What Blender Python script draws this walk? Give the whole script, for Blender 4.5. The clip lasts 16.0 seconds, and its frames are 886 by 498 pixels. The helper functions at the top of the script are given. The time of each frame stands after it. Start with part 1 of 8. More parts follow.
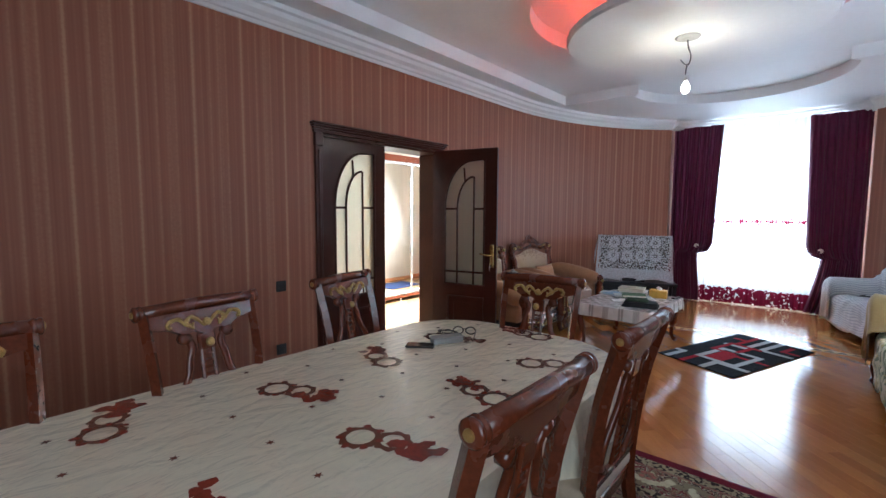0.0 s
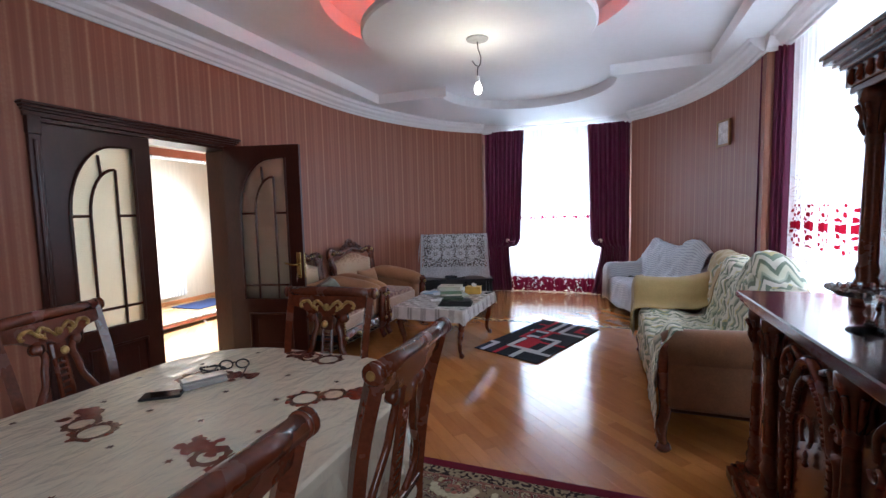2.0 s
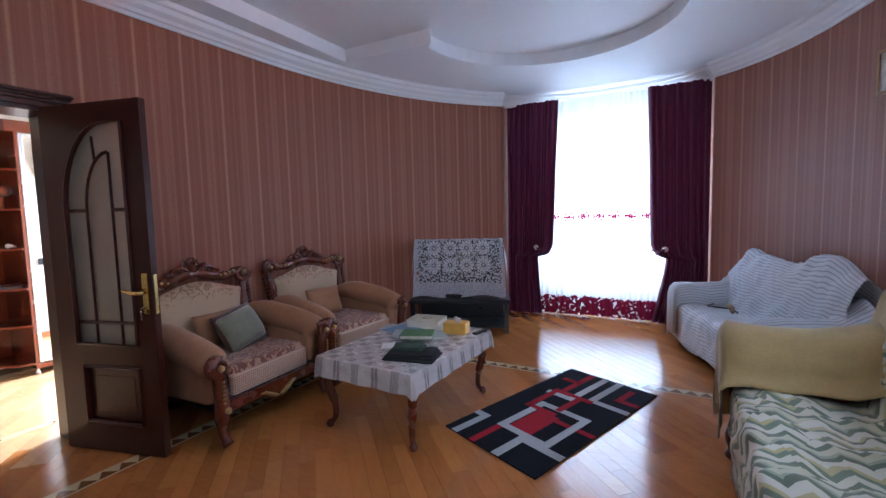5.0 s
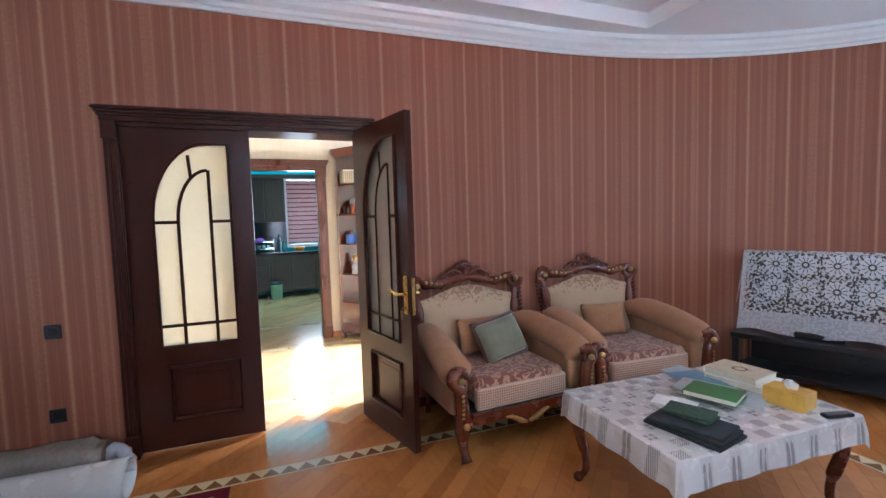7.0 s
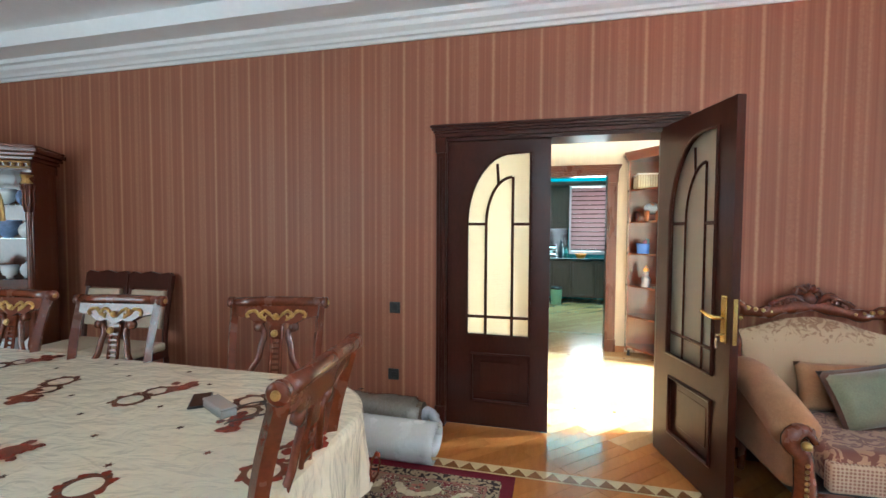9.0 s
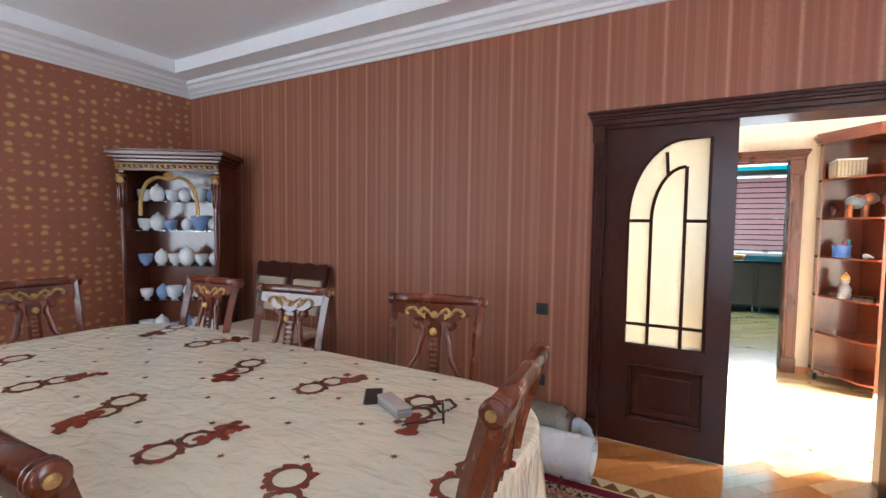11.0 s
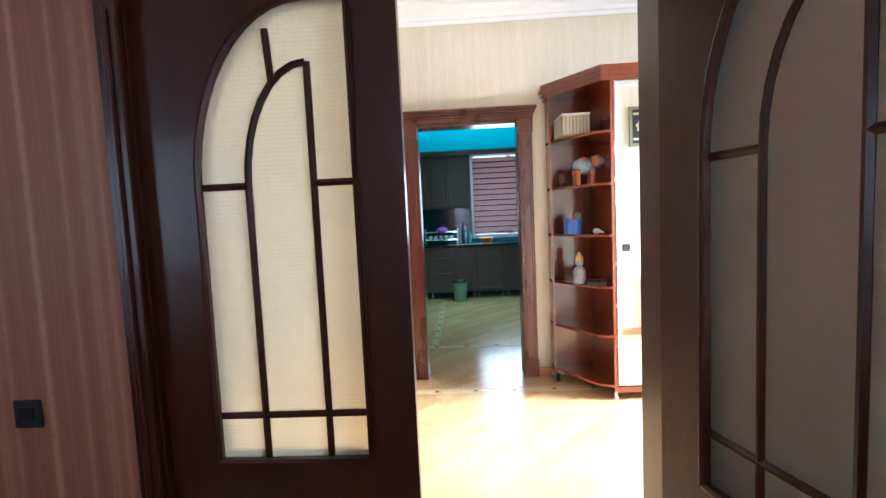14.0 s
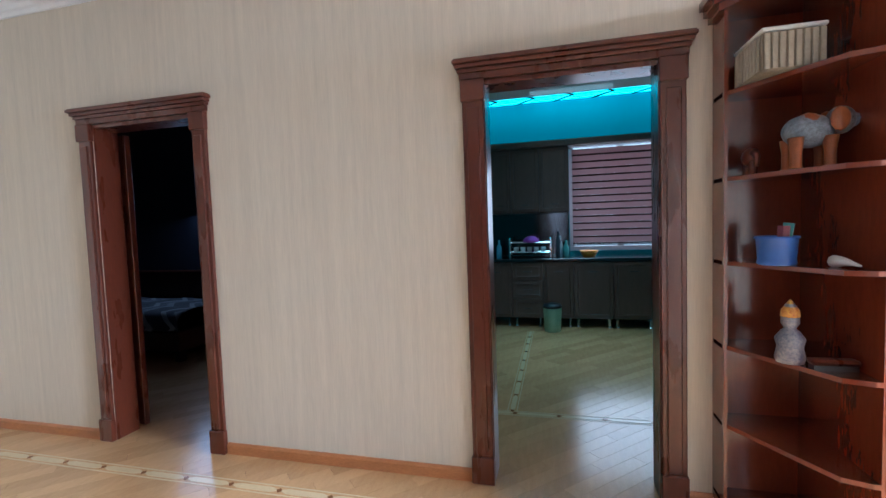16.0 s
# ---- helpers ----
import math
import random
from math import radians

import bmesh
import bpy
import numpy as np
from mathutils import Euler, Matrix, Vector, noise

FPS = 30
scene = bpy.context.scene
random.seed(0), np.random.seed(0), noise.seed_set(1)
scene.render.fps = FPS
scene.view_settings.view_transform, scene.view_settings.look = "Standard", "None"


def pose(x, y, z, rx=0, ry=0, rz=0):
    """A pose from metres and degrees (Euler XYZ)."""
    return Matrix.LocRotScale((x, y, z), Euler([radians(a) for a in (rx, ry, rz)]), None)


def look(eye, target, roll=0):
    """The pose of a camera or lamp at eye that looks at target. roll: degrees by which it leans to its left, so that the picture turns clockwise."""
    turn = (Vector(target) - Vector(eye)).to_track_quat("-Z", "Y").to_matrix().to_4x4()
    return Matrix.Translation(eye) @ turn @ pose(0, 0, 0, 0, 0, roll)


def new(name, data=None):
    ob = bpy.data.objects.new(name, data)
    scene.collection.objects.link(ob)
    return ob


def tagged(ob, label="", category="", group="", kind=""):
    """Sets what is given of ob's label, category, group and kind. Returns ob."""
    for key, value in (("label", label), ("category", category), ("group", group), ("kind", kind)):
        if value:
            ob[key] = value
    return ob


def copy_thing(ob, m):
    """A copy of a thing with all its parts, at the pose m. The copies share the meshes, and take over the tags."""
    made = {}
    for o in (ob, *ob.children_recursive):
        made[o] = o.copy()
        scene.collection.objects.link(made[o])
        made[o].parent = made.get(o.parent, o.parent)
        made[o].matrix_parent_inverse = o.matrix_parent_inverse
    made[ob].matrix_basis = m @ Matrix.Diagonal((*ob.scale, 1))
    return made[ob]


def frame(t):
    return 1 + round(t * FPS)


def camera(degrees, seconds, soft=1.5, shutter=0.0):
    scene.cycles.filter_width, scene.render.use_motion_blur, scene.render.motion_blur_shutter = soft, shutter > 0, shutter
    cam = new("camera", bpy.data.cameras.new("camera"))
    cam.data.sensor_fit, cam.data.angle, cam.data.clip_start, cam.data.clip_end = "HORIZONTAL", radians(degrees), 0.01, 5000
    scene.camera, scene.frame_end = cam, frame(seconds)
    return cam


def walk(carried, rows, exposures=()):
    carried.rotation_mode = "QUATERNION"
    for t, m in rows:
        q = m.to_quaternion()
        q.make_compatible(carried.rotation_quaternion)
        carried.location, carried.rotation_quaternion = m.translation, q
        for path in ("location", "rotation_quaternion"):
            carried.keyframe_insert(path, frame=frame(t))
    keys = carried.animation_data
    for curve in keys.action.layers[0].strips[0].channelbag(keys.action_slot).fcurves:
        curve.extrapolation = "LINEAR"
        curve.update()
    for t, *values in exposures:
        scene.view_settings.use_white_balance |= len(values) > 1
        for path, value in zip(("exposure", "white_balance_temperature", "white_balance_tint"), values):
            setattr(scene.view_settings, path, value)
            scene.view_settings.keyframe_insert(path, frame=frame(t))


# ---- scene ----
cam = camera(90.0, 16.0)
PATH = [
    (0, (-0.011, 0.116, 1.454), (-1.316, 1.623, 1.288), 0.3),
    (0.5, (0.063, 0.162, 1.449), (-0.837, 1.941, 1.289), 0.3),
    (1, (0.039, 0.183, 1.455), (-0.643, 2.056, 1.287), -0.4),
    (1.5, (0.046, 0.29, 1.447), (-0.623, 2.168, 1.273), -1.9),
    (2, (0.077, 0.545, 1.456), (-0.626, 2.41, 1.292), -1.4),
    (2.5, (0.056, 0.826, 1.427), (-0.685, 2.677, 1.272), 0.6),
    (3, (0.017, 1.164, 1.425), (-0.719, 3.017, 1.273), -1.1),
    (5.5, (0.112, 2.749, 1.425), (-0.944, 4.44, 1.262), -0.4),
    (6, (-0.025, 2.955, 1.445), (-1.299, 4.489, 1.285), 0.1),
    (6.5, (-0.043, 3.097, 1.443), (-1.73, 4.162, 1.304), -1.8),
    (7, (-0.021, 3.181, 1.46), (-1.89, 3.881, 1.325), -1.7),
    (7.5, (-0.037, 3.175, 1.462), (-1.963, 3.698, 1.328), -1.5),
    (8, (-0.066, 3.2, 1.454), (-2.033, 3.545, 1.336), -1.4),
    (8.5, (-0.102, 3.131, 1.473), (-2.099, 3.14, 1.364), -1.1),
    (9, (-0.128, 3.065, 1.441), (-2.067, 2.581, 1.358), 0.3),
    (11.3, (-0.21, 2.78, 1.45), (-1.96, 1.82, 1.34), 0.7),
    (11.5, (-0.325, 2.787, 1.391), (-2.18, 2.036, 1.298), -0.5),
    (12, (-0.598, 2.973, 1.415), (-2.581, 2.736, 1.294), -0.8),
    (12.5, (-0.897, 3.053, 1.413), (-2.893, 3.063, 1.287), -0.8),
    (13, (-1.274, 3.077, 1.406), (-3.265, 3.2, 1.268), -1.7),
    (13.5, (-1.659, 3.196, 1.394), (-3.653, 3.136, 1.258), -1.8),
    (14, (-2.065, 3.193, 1.381), (-4.057, 3.105, 1.231), -2.6),
    (14.5, (-2.486, 3.231, 1.367), (-4.479, 3.171, 1.211), -4.5),
    (15, (-2.849, 3.291, 1.392), (-4.833, 3.089, 1.249), -1.6),
    (15.5, (-3.159, 3.264, 1.41), (-5.134, 2.974, 1.277), -1.8),
    (16, (-3.456, 3.206, 1.404), (-5.389, 2.706, 1.288), -2.0),
]
EXPOSURES = [
    (0.0, -0.12, 5500, 3), (1.5, -0.15, 5650, 7), (3.2, -0.55, 5600, 9), (5.5, -0.35, 5100, 11), (6.0, -0.35, 5350, 10),
    (6.5, -1.15, 5200, 8), (7.0, 0.35, 5350, 5), (7.6, 0.85, 5250, -4), (8.2, 0.9, 5350, -6), (9.0, 0.82, 5700, -7),
    (11.5, 0.85, 5900, 8), (12.6, 1.1, 5600, 0), (13.2, 0.72, 5450, 1), (13.6, 0.4, 5250, 2), (14.0, 0.05, 5200, 3), (14.4, -0.75, 5200, 4),
    (15.2, -1.1, 5050, 7), (16.0, -0.9, 4950, 8),
]
walk(cam, [(t, look(eye, target, roll)) for t, eye, target, roll in PATH], EXPOSURES)

# ---- world and lights ----
world = bpy.data.worlds.new("world")
scene.world = world
world.use_nodes = True
_nt = world.node_tree
_sky = _nt.nodes.new("ShaderNodeTexSky")
_sky.sky_type, _sky.sun_disc = "NISHITA", False
_sky.sun_elevation, _sky.sun_rotation = radians(38), radians(60)
_sky.air_density, _sky.dust_density = 1.2, 3.0
_bg = _nt.nodes["Background"]
_bg.inputs["Strength"].default_value = 0.15
_nt.links.new(_sky.outputs[0], _bg.inputs[0])


def area_lamp(name, place, aim, sx, sy, power, colour=(1, 1, 1)):
    d = bpy.data.lights.new(name, "AREA")
    d.shape, d.size, d.size_y, d.energy, d.color = "RECTANGLE", sx, sy, power, colour
    ob = new(name, d)
    ob.matrix_world = look(place, aim)
    return ob


area_lamp("window_light", (-0.82, 8.78, 1.5), (-0.82, 0, 1.5), 1.7, 2.0, 150, (0.86, 0.93, 1.0))
area_lamp("window_light_side", (2.15, 3.85, 1.5), (-3, 3.85, 1.3), 2.2, 2.0, 230, (0.86, 0.93, 1.0))
HALL_LIGHT = area_lamp("hall_window_light", (-4.75, 7.3, 1.9), (-4.95, 2.6, 0.0), 1.5, 1.3, 430, (0.97, 0.98, 1.0))
HALL_LIGHT.data.spread = radians(84)
area_lamp("kitchen_window_light", (-9.72, 4.07, 1.6), (-6, 4.07, 1.6), 1.2, 1.1, 24, (0.92, 0.97, 1.0))
area_lamp("kitchen_window_light_behind_blind", (-9.97, 4.07, 1.7), (-6, 4.07, 1.7), 1.3, 1.3, 16, (0.92, 0.96, 1.0))
# Lamp added for the bedroom's bluish glow; no window is seen or built there.
area_lamp("bedroom_glow_light", (-8.7, -1.6, 2.0), (-7.4, -1.4, 0.6), 1.0, 0.9, 14, (0.6, 0.75, 1.0))


def point_lamp(name, place, power, radius, colour):
    d = bpy.data.lights.new(name, "POINT")
    d.energy, d.shadow_soft_size, d.color = power, radius, colour
    new(name, d).location = place


# Added fill lamp for the dark south end; no window is built there.
area_lamp("fill_light_rear", (1.18, -1.0, 1.7), (-3, 0.2, 1.4), 1.6, 1.7, 42, (0.86, 0.93, 1.0))
point_lamp("bulb_glow", (-0.92, 4.08, 2.43), 60, 0.035, (1.0, 0.82, 0.58))
STRIP_LIGHT = area_lamp("kitchen_strip_light", (-8.9, 3.4, 3.0), (-9.2, 3.4, 0), 1.0, 3.2, 26, (0.6, 0.93, 0.95))
STRIP_LIGHT.data.spread = radians(90)

# ---- materials ----
MATS = {}


def mat(name, base, rough=0.5, metal=0.0, vary=0.12, scale=8.0, bump=0.0, bump_scale=None, coat=0.0, stretch=(1, 1, 1), sheen=0.0, second=None, rand=0.0, spec=0.5):
    """A surface with two scales of colour variation, fine relief, and a difference from piece to piece."""
    if name in MATS:
        return MATS[name]
    m = bpy.data.materials.new(name)
    m.use_nodes = True
    nt = m.node_tree
    N, L = nt.nodes, nt.links
    b = N["Principled BSDF"]
    b.inputs["Roughness"].default_value = rough
    b.inputs["Metallic"].default_value = metal
    b.inputs["Coat Weight"].default_value = coat
    b.inputs["Coat Roughness"].default_value = 0.12
    b.inputs["Sheen Weight"].default_value = sheen
    b.inputs["Specular IOR Level"].default_value = spec
    tc = N.new("ShaderNodeTexCoord")
    mp = N.new("ShaderNodeMapping")
    mp.inputs["Scale"].default_value = stretch
    L.new(tc.outputs["Object"], mp.inputs[0])
    if rough >= 0.85 and spec == 0.5:
        b.inputs["Specular IOR Level"].default_value = 0.15
    n1 = N.new("ShaderNodeTexNoise")
    n1.inputs["Scale"].default_value = scale
    n1.inputs["Detail"].default_value = 6
    n2 = N.new("ShaderNodeTexNoise")
    n2.inputs["Scale"].default_value = scale * 7.3
    n2.inputs["Detail"].default_value = 3
    L.new(mp.outputs[0], n1.inputs[0])
    L.new(mp.outputs[0], n2.inputs[0])
    add = N.new("ShaderNodeMath")
    add.operation = "ADD"
    L.new(n1.outputs[0], add.inputs[0])
    L.new(n2.outputs[0], add.inputs[1])
    last = add.outputs[0]
    if rand:
        oi = N.new("ShaderNodeObjectInfo")
        gi = N.new("ShaderNodeNewGeometry")
        for o in (oi.outputs["Random"], gi.outputs["Random Per Island"]):
            ma = N.new("ShaderNodeMath")
            ma.operation = "MULTIPLY_ADD"
            L.new(o, ma.inputs[0])
            ma.inputs[1].default_value = rand
            L.new(last, ma.inputs[2])
            last = ma.outputs[0]
    rp = N.new("ShaderNodeValToRGB")
    c0 = [c * (1 - vary) for c in base] + [1]
    c1 = [min(1, c * (1 + vary)) for c in (second or base)] + [1]
    rp.color_ramp.elements[0].position, rp.color_ramp.elements[0].color = 0.3, c0
    rp.color_ramp.elements[1].position, rp.color_ramp.elements[1].color = 0.8, c1
    sc = N.new("ShaderNodeMath")
    sc.operation = "MULTIPLY"
    sc.inputs[1].default_value = 0.55 if not rand else 0.55 / (1 + rand)
    L.new(last, sc.inputs[0])
    L.new(sc.outputs[0], rp.inputs[0])
    L.new(rp.outputs[0], b.inputs["Base Color"])
    rr = N.new("ShaderNodeMapRange")
    rr.inputs["To Min"].default_value, rr.inputs["To Max"].default_value = max(0.02, rough - 0.08), min(1, rough + 0.1)
    L.new(n1.outputs[0], rr.inputs["Value"])
    L.new(rr.outputs[0], b.inputs["Roughness"])
    if bump:
        bp = N.new("ShaderNodeBump")
        bp.inputs["Strength"].default_value = bump
        bp.inputs["Distance"].default_value = 0.004
        n3 = N.new("ShaderNodeTexNoise")
        n3.inputs["Scale"].default_value = bump_scale or scale * 10
        n3.inputs["Detail"].default_value = 4
        L.new(mp.outputs[0], n3.inputs[0])
        L.new(n3.outputs[0], bp.inputs["Height"])
        L.new(bp.outputs[0], b.inputs["Normal"])
    MATS[name] = m
    return m


def nodes_of(m):
    return m.node_tree.nodes, m.node_tree.links, m.node_tree.nodes["Principled BSDF"]


def glow(name, colour, strength):
    m = bpy.data.materials.new(name)
    m.use_nodes = True
    b = m.node_tree.nodes["Principled BSDF"]
    b.inputs["Base Color"].default_value = (*colour, 1)
    b.inputs["Emission Color"].default_value = (*colour, 1)
    b.inputs["Emission Strength"].default_value = strength
    return m


def glass(name, colour=(1, 1, 1), rough=0.02, alpha_mix=0.0):
    m = bpy.data.materials.new(name)
    m.use_nodes = True
    b = m.node_tree.nodes["Principled BSDF"]
    b.inputs["Base Color"].default_value = (*colour, 1)
    b.inputs["Transmission Weight"].default_value = 1.0
    b.inputs["Roughness"].default_value = rough
    b.inputs["IOR"].default_value = 1.45
    return m


WOOD_DARK = mat("wood_dark_mahogany", (0.048, 0.012, 0.007), 0.2, vary=0.3, scale=5, stretch=(1.5, 1.5, 0.5), coat=0.1)
_r = WOOD_DARK.node_tree.nodes["Principled BSDF"].inputs["Roughness"]
WOOD_DARK.node_tree.links.remove(_r.links[0])
_r.default_value = 0.3
WOOD_DARK.node_tree.nodes["Principled BSDF"].inputs["Specular IOR Level"].default_value = 0.25
WOOD_RED = mat("wood_red_mahogany", (0.13, 0.034, 0.016), 0.22, vary=0.25, scale=5, stretch=(3, 3, 0.7), coat=0.5)
WOOD_TABLE = mat("wood_walnut_carved", (0.125, 0.028, 0.011), 0.25, vary=0.4, scale=9, bump=0.1, coat=0.3)
GILT = mat("gilt", (0.50, 0.32, 0.11), 0.32, metal=0.75, vary=0.35, scale=40, bump=0.3)
BRASS = mat("brass", (0.75, 0.55, 0.2), 0.2, metal=1.0, vary=0.1)
CEIL = mat("ceiling_paint", (0.84, 0.85, 0.86), 0.6, vary=0.03, scale=3, bump=0.03)
PLASTER = mat("cornice_plaster", (0.8, 0.8, 0.8), 0.5, vary=0.03, scale=4)
HALLWALL = mat("hall_wallpaper", (0.63, 0.56, 0.45), 0.6, vary=0.12, scale=10, stretch=(3, 3, 0.12), bump=0.15)
HALLTRIM = mat("hall_skirting_wood", (0.42, 0.17, 0.06), 0.35, vary=0.25, scale=6, stretch=(1, 1, 4))
DARKMETAL = mat("dark_metal", (0.05, 0.05, 0.055), 0.35, metal=0.6, vary=0.2)
BLACK = mat("black_plastic", (0.015, 0.015, 0.018), 0.3, vary=0.3)
WHITEP = mat("white_plastic", (0.75, 0.75, 0.74), 0.35, vary=0.04)
VELVET_TAN = mat("velvet_tan", (0.38, 0.195, 0.10), 0.9, vary=0.18, scale=14, bump=0.25, sheen=0.15)
VELVET_CREAM = mat("velvet_cream", (0.50, 0.37, 0.25), 0.75, vary=0.25, scale=6, bump=0.25, sheen=0.6)
CURTAIN = mat("curtain_velvet_burgundy", (0.115, 0.004, 0.040), 0.7, vary=0.3, scale=18, bump=0.1, sheen=0.15)
CREAM_FABRIC = mat("seat_fabric_cream", (0.45, 0.36, 0.26), 0.8, vary=0.15, scale=30, bump=0.2)


def wallpaper():
    """Copper wallpaper with fine upright stripes, by metres along the wall (u) and height (v)."""
    m = mat("wallpaper_copper_stripe", (0.27, 0.082, 0.05), 0.5, vary=0.1, scale=4, bump=0.1, bump_scale=300)
    N, L, b = nodes_of(m)
    uv = N.new("ShaderNodeUVMap")
    sx = N.new("ShaderNodeSeparateXYZ")
    L.new(uv.outputs[0], sx.inputs[0])
    comb = N.new("ShaderNodeCombineXYZ")
    mx = N.new("ShaderNodeMath")
    mx.operation = "MULTIPLY"
    mx.inputs[1].default_value = 42.0
    L.new(sx.outputs[0], mx.inputs[0])
    my = N.new("ShaderNodeMath")
    my.operation = "MULTIPLY"
    my.inputs[1].default_value = 0.25
    L.new(sx.outputs[1], my.inputs[0])
    L.new(mx.outputs[0], comb.inputs[0])
    L.new(my.outputs[0], comb.inputs[1])
    n = N.new("ShaderNodeTexNoise")
    n.inputs["Scale"].default_value = 1.0
    n.inputs["Detail"].default_value = 4
    L.new(comb.outputs[0], n.inputs[0])
    def f(op, a, b2=None, c=None):
        q = N.new("ShaderNodeMath")
        q.operation = op
        for k, v in enumerate((a, b2, c)):
            if v is None:
                continue
            if isinstance(v, (int, float)):
                q.inputs[k].default_value = v
            else:
                L.new(v, q.inputs[k])
        return q.outputs[0]

    def stripe(period, shift, sharp, weight):
        c = f("COSINE", f("MULTIPLY_ADD", sx.outputs[0], 2 * math.pi / period, shift))
        return f("MULTIPLY", f("POWER", f("MULTIPLY_ADD", c, 0.5, 0.5), sharp), weight)
    # a bright line and a soft band every 33 cm, with finer lines between them
    w = f("ADD", stripe(0.33, 0, 110, 0.75), stripe(0.33, 2.9, 22, 0.40))
    w = f("ADD", w, stripe(0.11, 0.4, 9, 0.32))
    w = f("ADD", w, stripe(0.055, 0.4, 4, 0.20))
    w = f("ADD", w, stripe(0.0183, 0.4, 2, 0.10))
    # small mottled figures within the stripes
    vo = N.new("ShaderNodeTexNoise")
    vo.inputs["Scale"].default_value = 55
    vo.inputs["Detail"].default_value = 3
    L.new(uv.outputs[0], vo.inputs[0])
    w = f("MULTIPLY", w, f("MULTIPLY_ADD", vo.outputs[0], 0.9, 0.12))
    ad = N.new("ShaderNodeMath")
    ad.operation = "MULTIPLY_ADD"
    ad.inputs[1].default_value = 0.45
    L.new(n.outputs[0], ad.inputs[0])
    L.new(w, ad.inputs[2])
    rp = N.new("ShaderNodeValToRGB")
    e = rp.color_ramp.elements
    e[0].position, e[0].color = 0.12, (0.232, 0.079, 0.045, 1)
    e[1].position, e[1].color = 0.85, (0.41, 0.200, 0.115, 1)
    e2 = e.new(0.4)
    e2.color = (0.295, 0.112, 0.064, 1)
    L.new(ad.outputs[0], rp.inputs[0])
    L.new(rp.outputs[0], b.inputs["Base Color"])
    b.inputs["Specular IOR Level"].default_value = 0.35
    return m


PAPER = wallpaper()

# ---- shape tools ----
def part(name, bm, material, parent=None, label="", smooth=False, kind=""):
    me = bpy.data.meshes.new(name)
    bmesh.ops.recalc_face_normals(bm, faces=bm.faces)
    bm.to_mesh(me)
    bm.free()
    if smooth:
        for p in me.polygons:
            p.use_smooth = True
    me.materials.append(material)
    ob = new(name, me)
    ob.parent = parent
    return tagged(ob, label, kind=kind)


def empty(name, m, label="", category="", group=""):
    ob = new(name)
    ob.empty_display_size = 0.1
    ob.matrix_world = m
    return tagged(ob, label, category, group)


def box(bm, lo, hi, bevel=0.0, m=None, segs=1):
    """A box between two corners, its edges rounded by bevel."""
    r = bmesh.ops.create_cube(bm, size=1)
    vs = r["verts"]
    for v in vs:
        v.co = Vector([lo[i] + (v.co[i] + 0.5) * (hi[i] - lo[i]) for i in range(3)])
    if m is not None:
        for v in vs:
            v.co = m @ v.co
    if bevel:
        es = list({e for v in vs for e in v.link_edges})
        bmesh.ops.bevel(bm, geom=es, offset=bevel, segments=segs, profile=0.6, affect="EDGES")
    return vs


def bx(lo, hi, bevel=0.0, m=None, segs=1):
    bm = bmesh.new()
    box(bm, lo, hi, bevel, m, segs)
    return bm


def lathe(bm, prof, n=16, m=None):
    """Turned shape from (radius, height) rows."""
    rings = []
    for r, z in prof:
        rings.append([bm.verts.new((r * math.cos(2 * math.pi * i / n), r * math.sin(2 * math.pi * i / n), z)) for i in range(n)])
    for a, b in zip(rings, rings[1:]):
        for i in range(n):
            bm.faces.new((a[i], a[(i + 1) % n], b[(i + 1) % n], b[i]))
    bm.faces.new(rings[0][::-1])
    bm.faces.new(rings[-1])
    if m is not None:
        for ring in rings:
            for v in ring:
                v.co = m @ v.co
    return bm


def sweep(bm, pts, radii, n=8, flat=1.0, m=None):
    """A round or flattened bar along points, with a radius for each."""
    pts = [Vector(p) for p in pts]
    if not hasattr(radii, "__len__"):
        radii = [radii] * len(pts)
    up = None
    rings = []
    for i, p in enumerate(pts):
        d = (pts[min(i + 1, len(pts) - 1)] - pts[max(i - 1, 0)]).normalized()
        if up is None:
            up = Vector((0, 0, 1)) if abs(d.z) < 0.9 else Vector((1, 0, 0))
        s = d.cross(up).normalized()
        up = s.cross(d).normalized()
        rings.append([bm.verts.new(p + radii[i] * (s * math.cos(2 * math.pi * k / n) * flat + up * math.sin(2 * math.pi * k / n))) for k in range(n)])
    for a, b in zip(rings, rings[1:]):
        for k in range(n):
            bm.faces.new((a[k], a[(k + 1) % n], b[(k + 1) % n], b[k]))
    bm.faces.new(rings[0][::-1])
    bm.faces.new(rings[-1])
    if m is not None:
        for ring in rings:
            for v in ring:
                v.co = m @ v.co
    return bm


def curve_pts(ctrl, n=6):
    """Smooth points through control points."""
    c = [Vector(p) for p in ctrl]
    c = [c[0] * 2 - c[1]] + c + [c[-1] * 2 - c[-2]]
    out = []
    for i in range(1, len(c) - 2):
        for k in range(n):
            t = k / n
            a, b, d, e = c[i - 1], c[i], c[i + 1], c[i + 2]
            out.append(0.5 * ((2 * b) + (d - a) * t + (2 * a - 5 * b + 4 * d - e) * t * t + (3 * b - a - 3 * d + e) * t ** 3))
    out.append(c[-2])
    return out


def slab(bm, outline, z0, z1, m=None):
    """A flat piece with an outline in x, y, between two heights."""
    a = [bm.verts.new((x, y, z0)) for x, y in outline]
    b = [bm.verts.new((x, y, z1)) for x, y in outline]
    bm.faces.new(a[::-1])
    bm.faces.new(b)
    for i in range(len(a)):
        j = (i + 1) % len(a)
        bm.faces.new((a[i], a[j], b[j], b[i]))
    if m is not None:
        for v in a + b:
            v.co = m @ v.co
    return bm


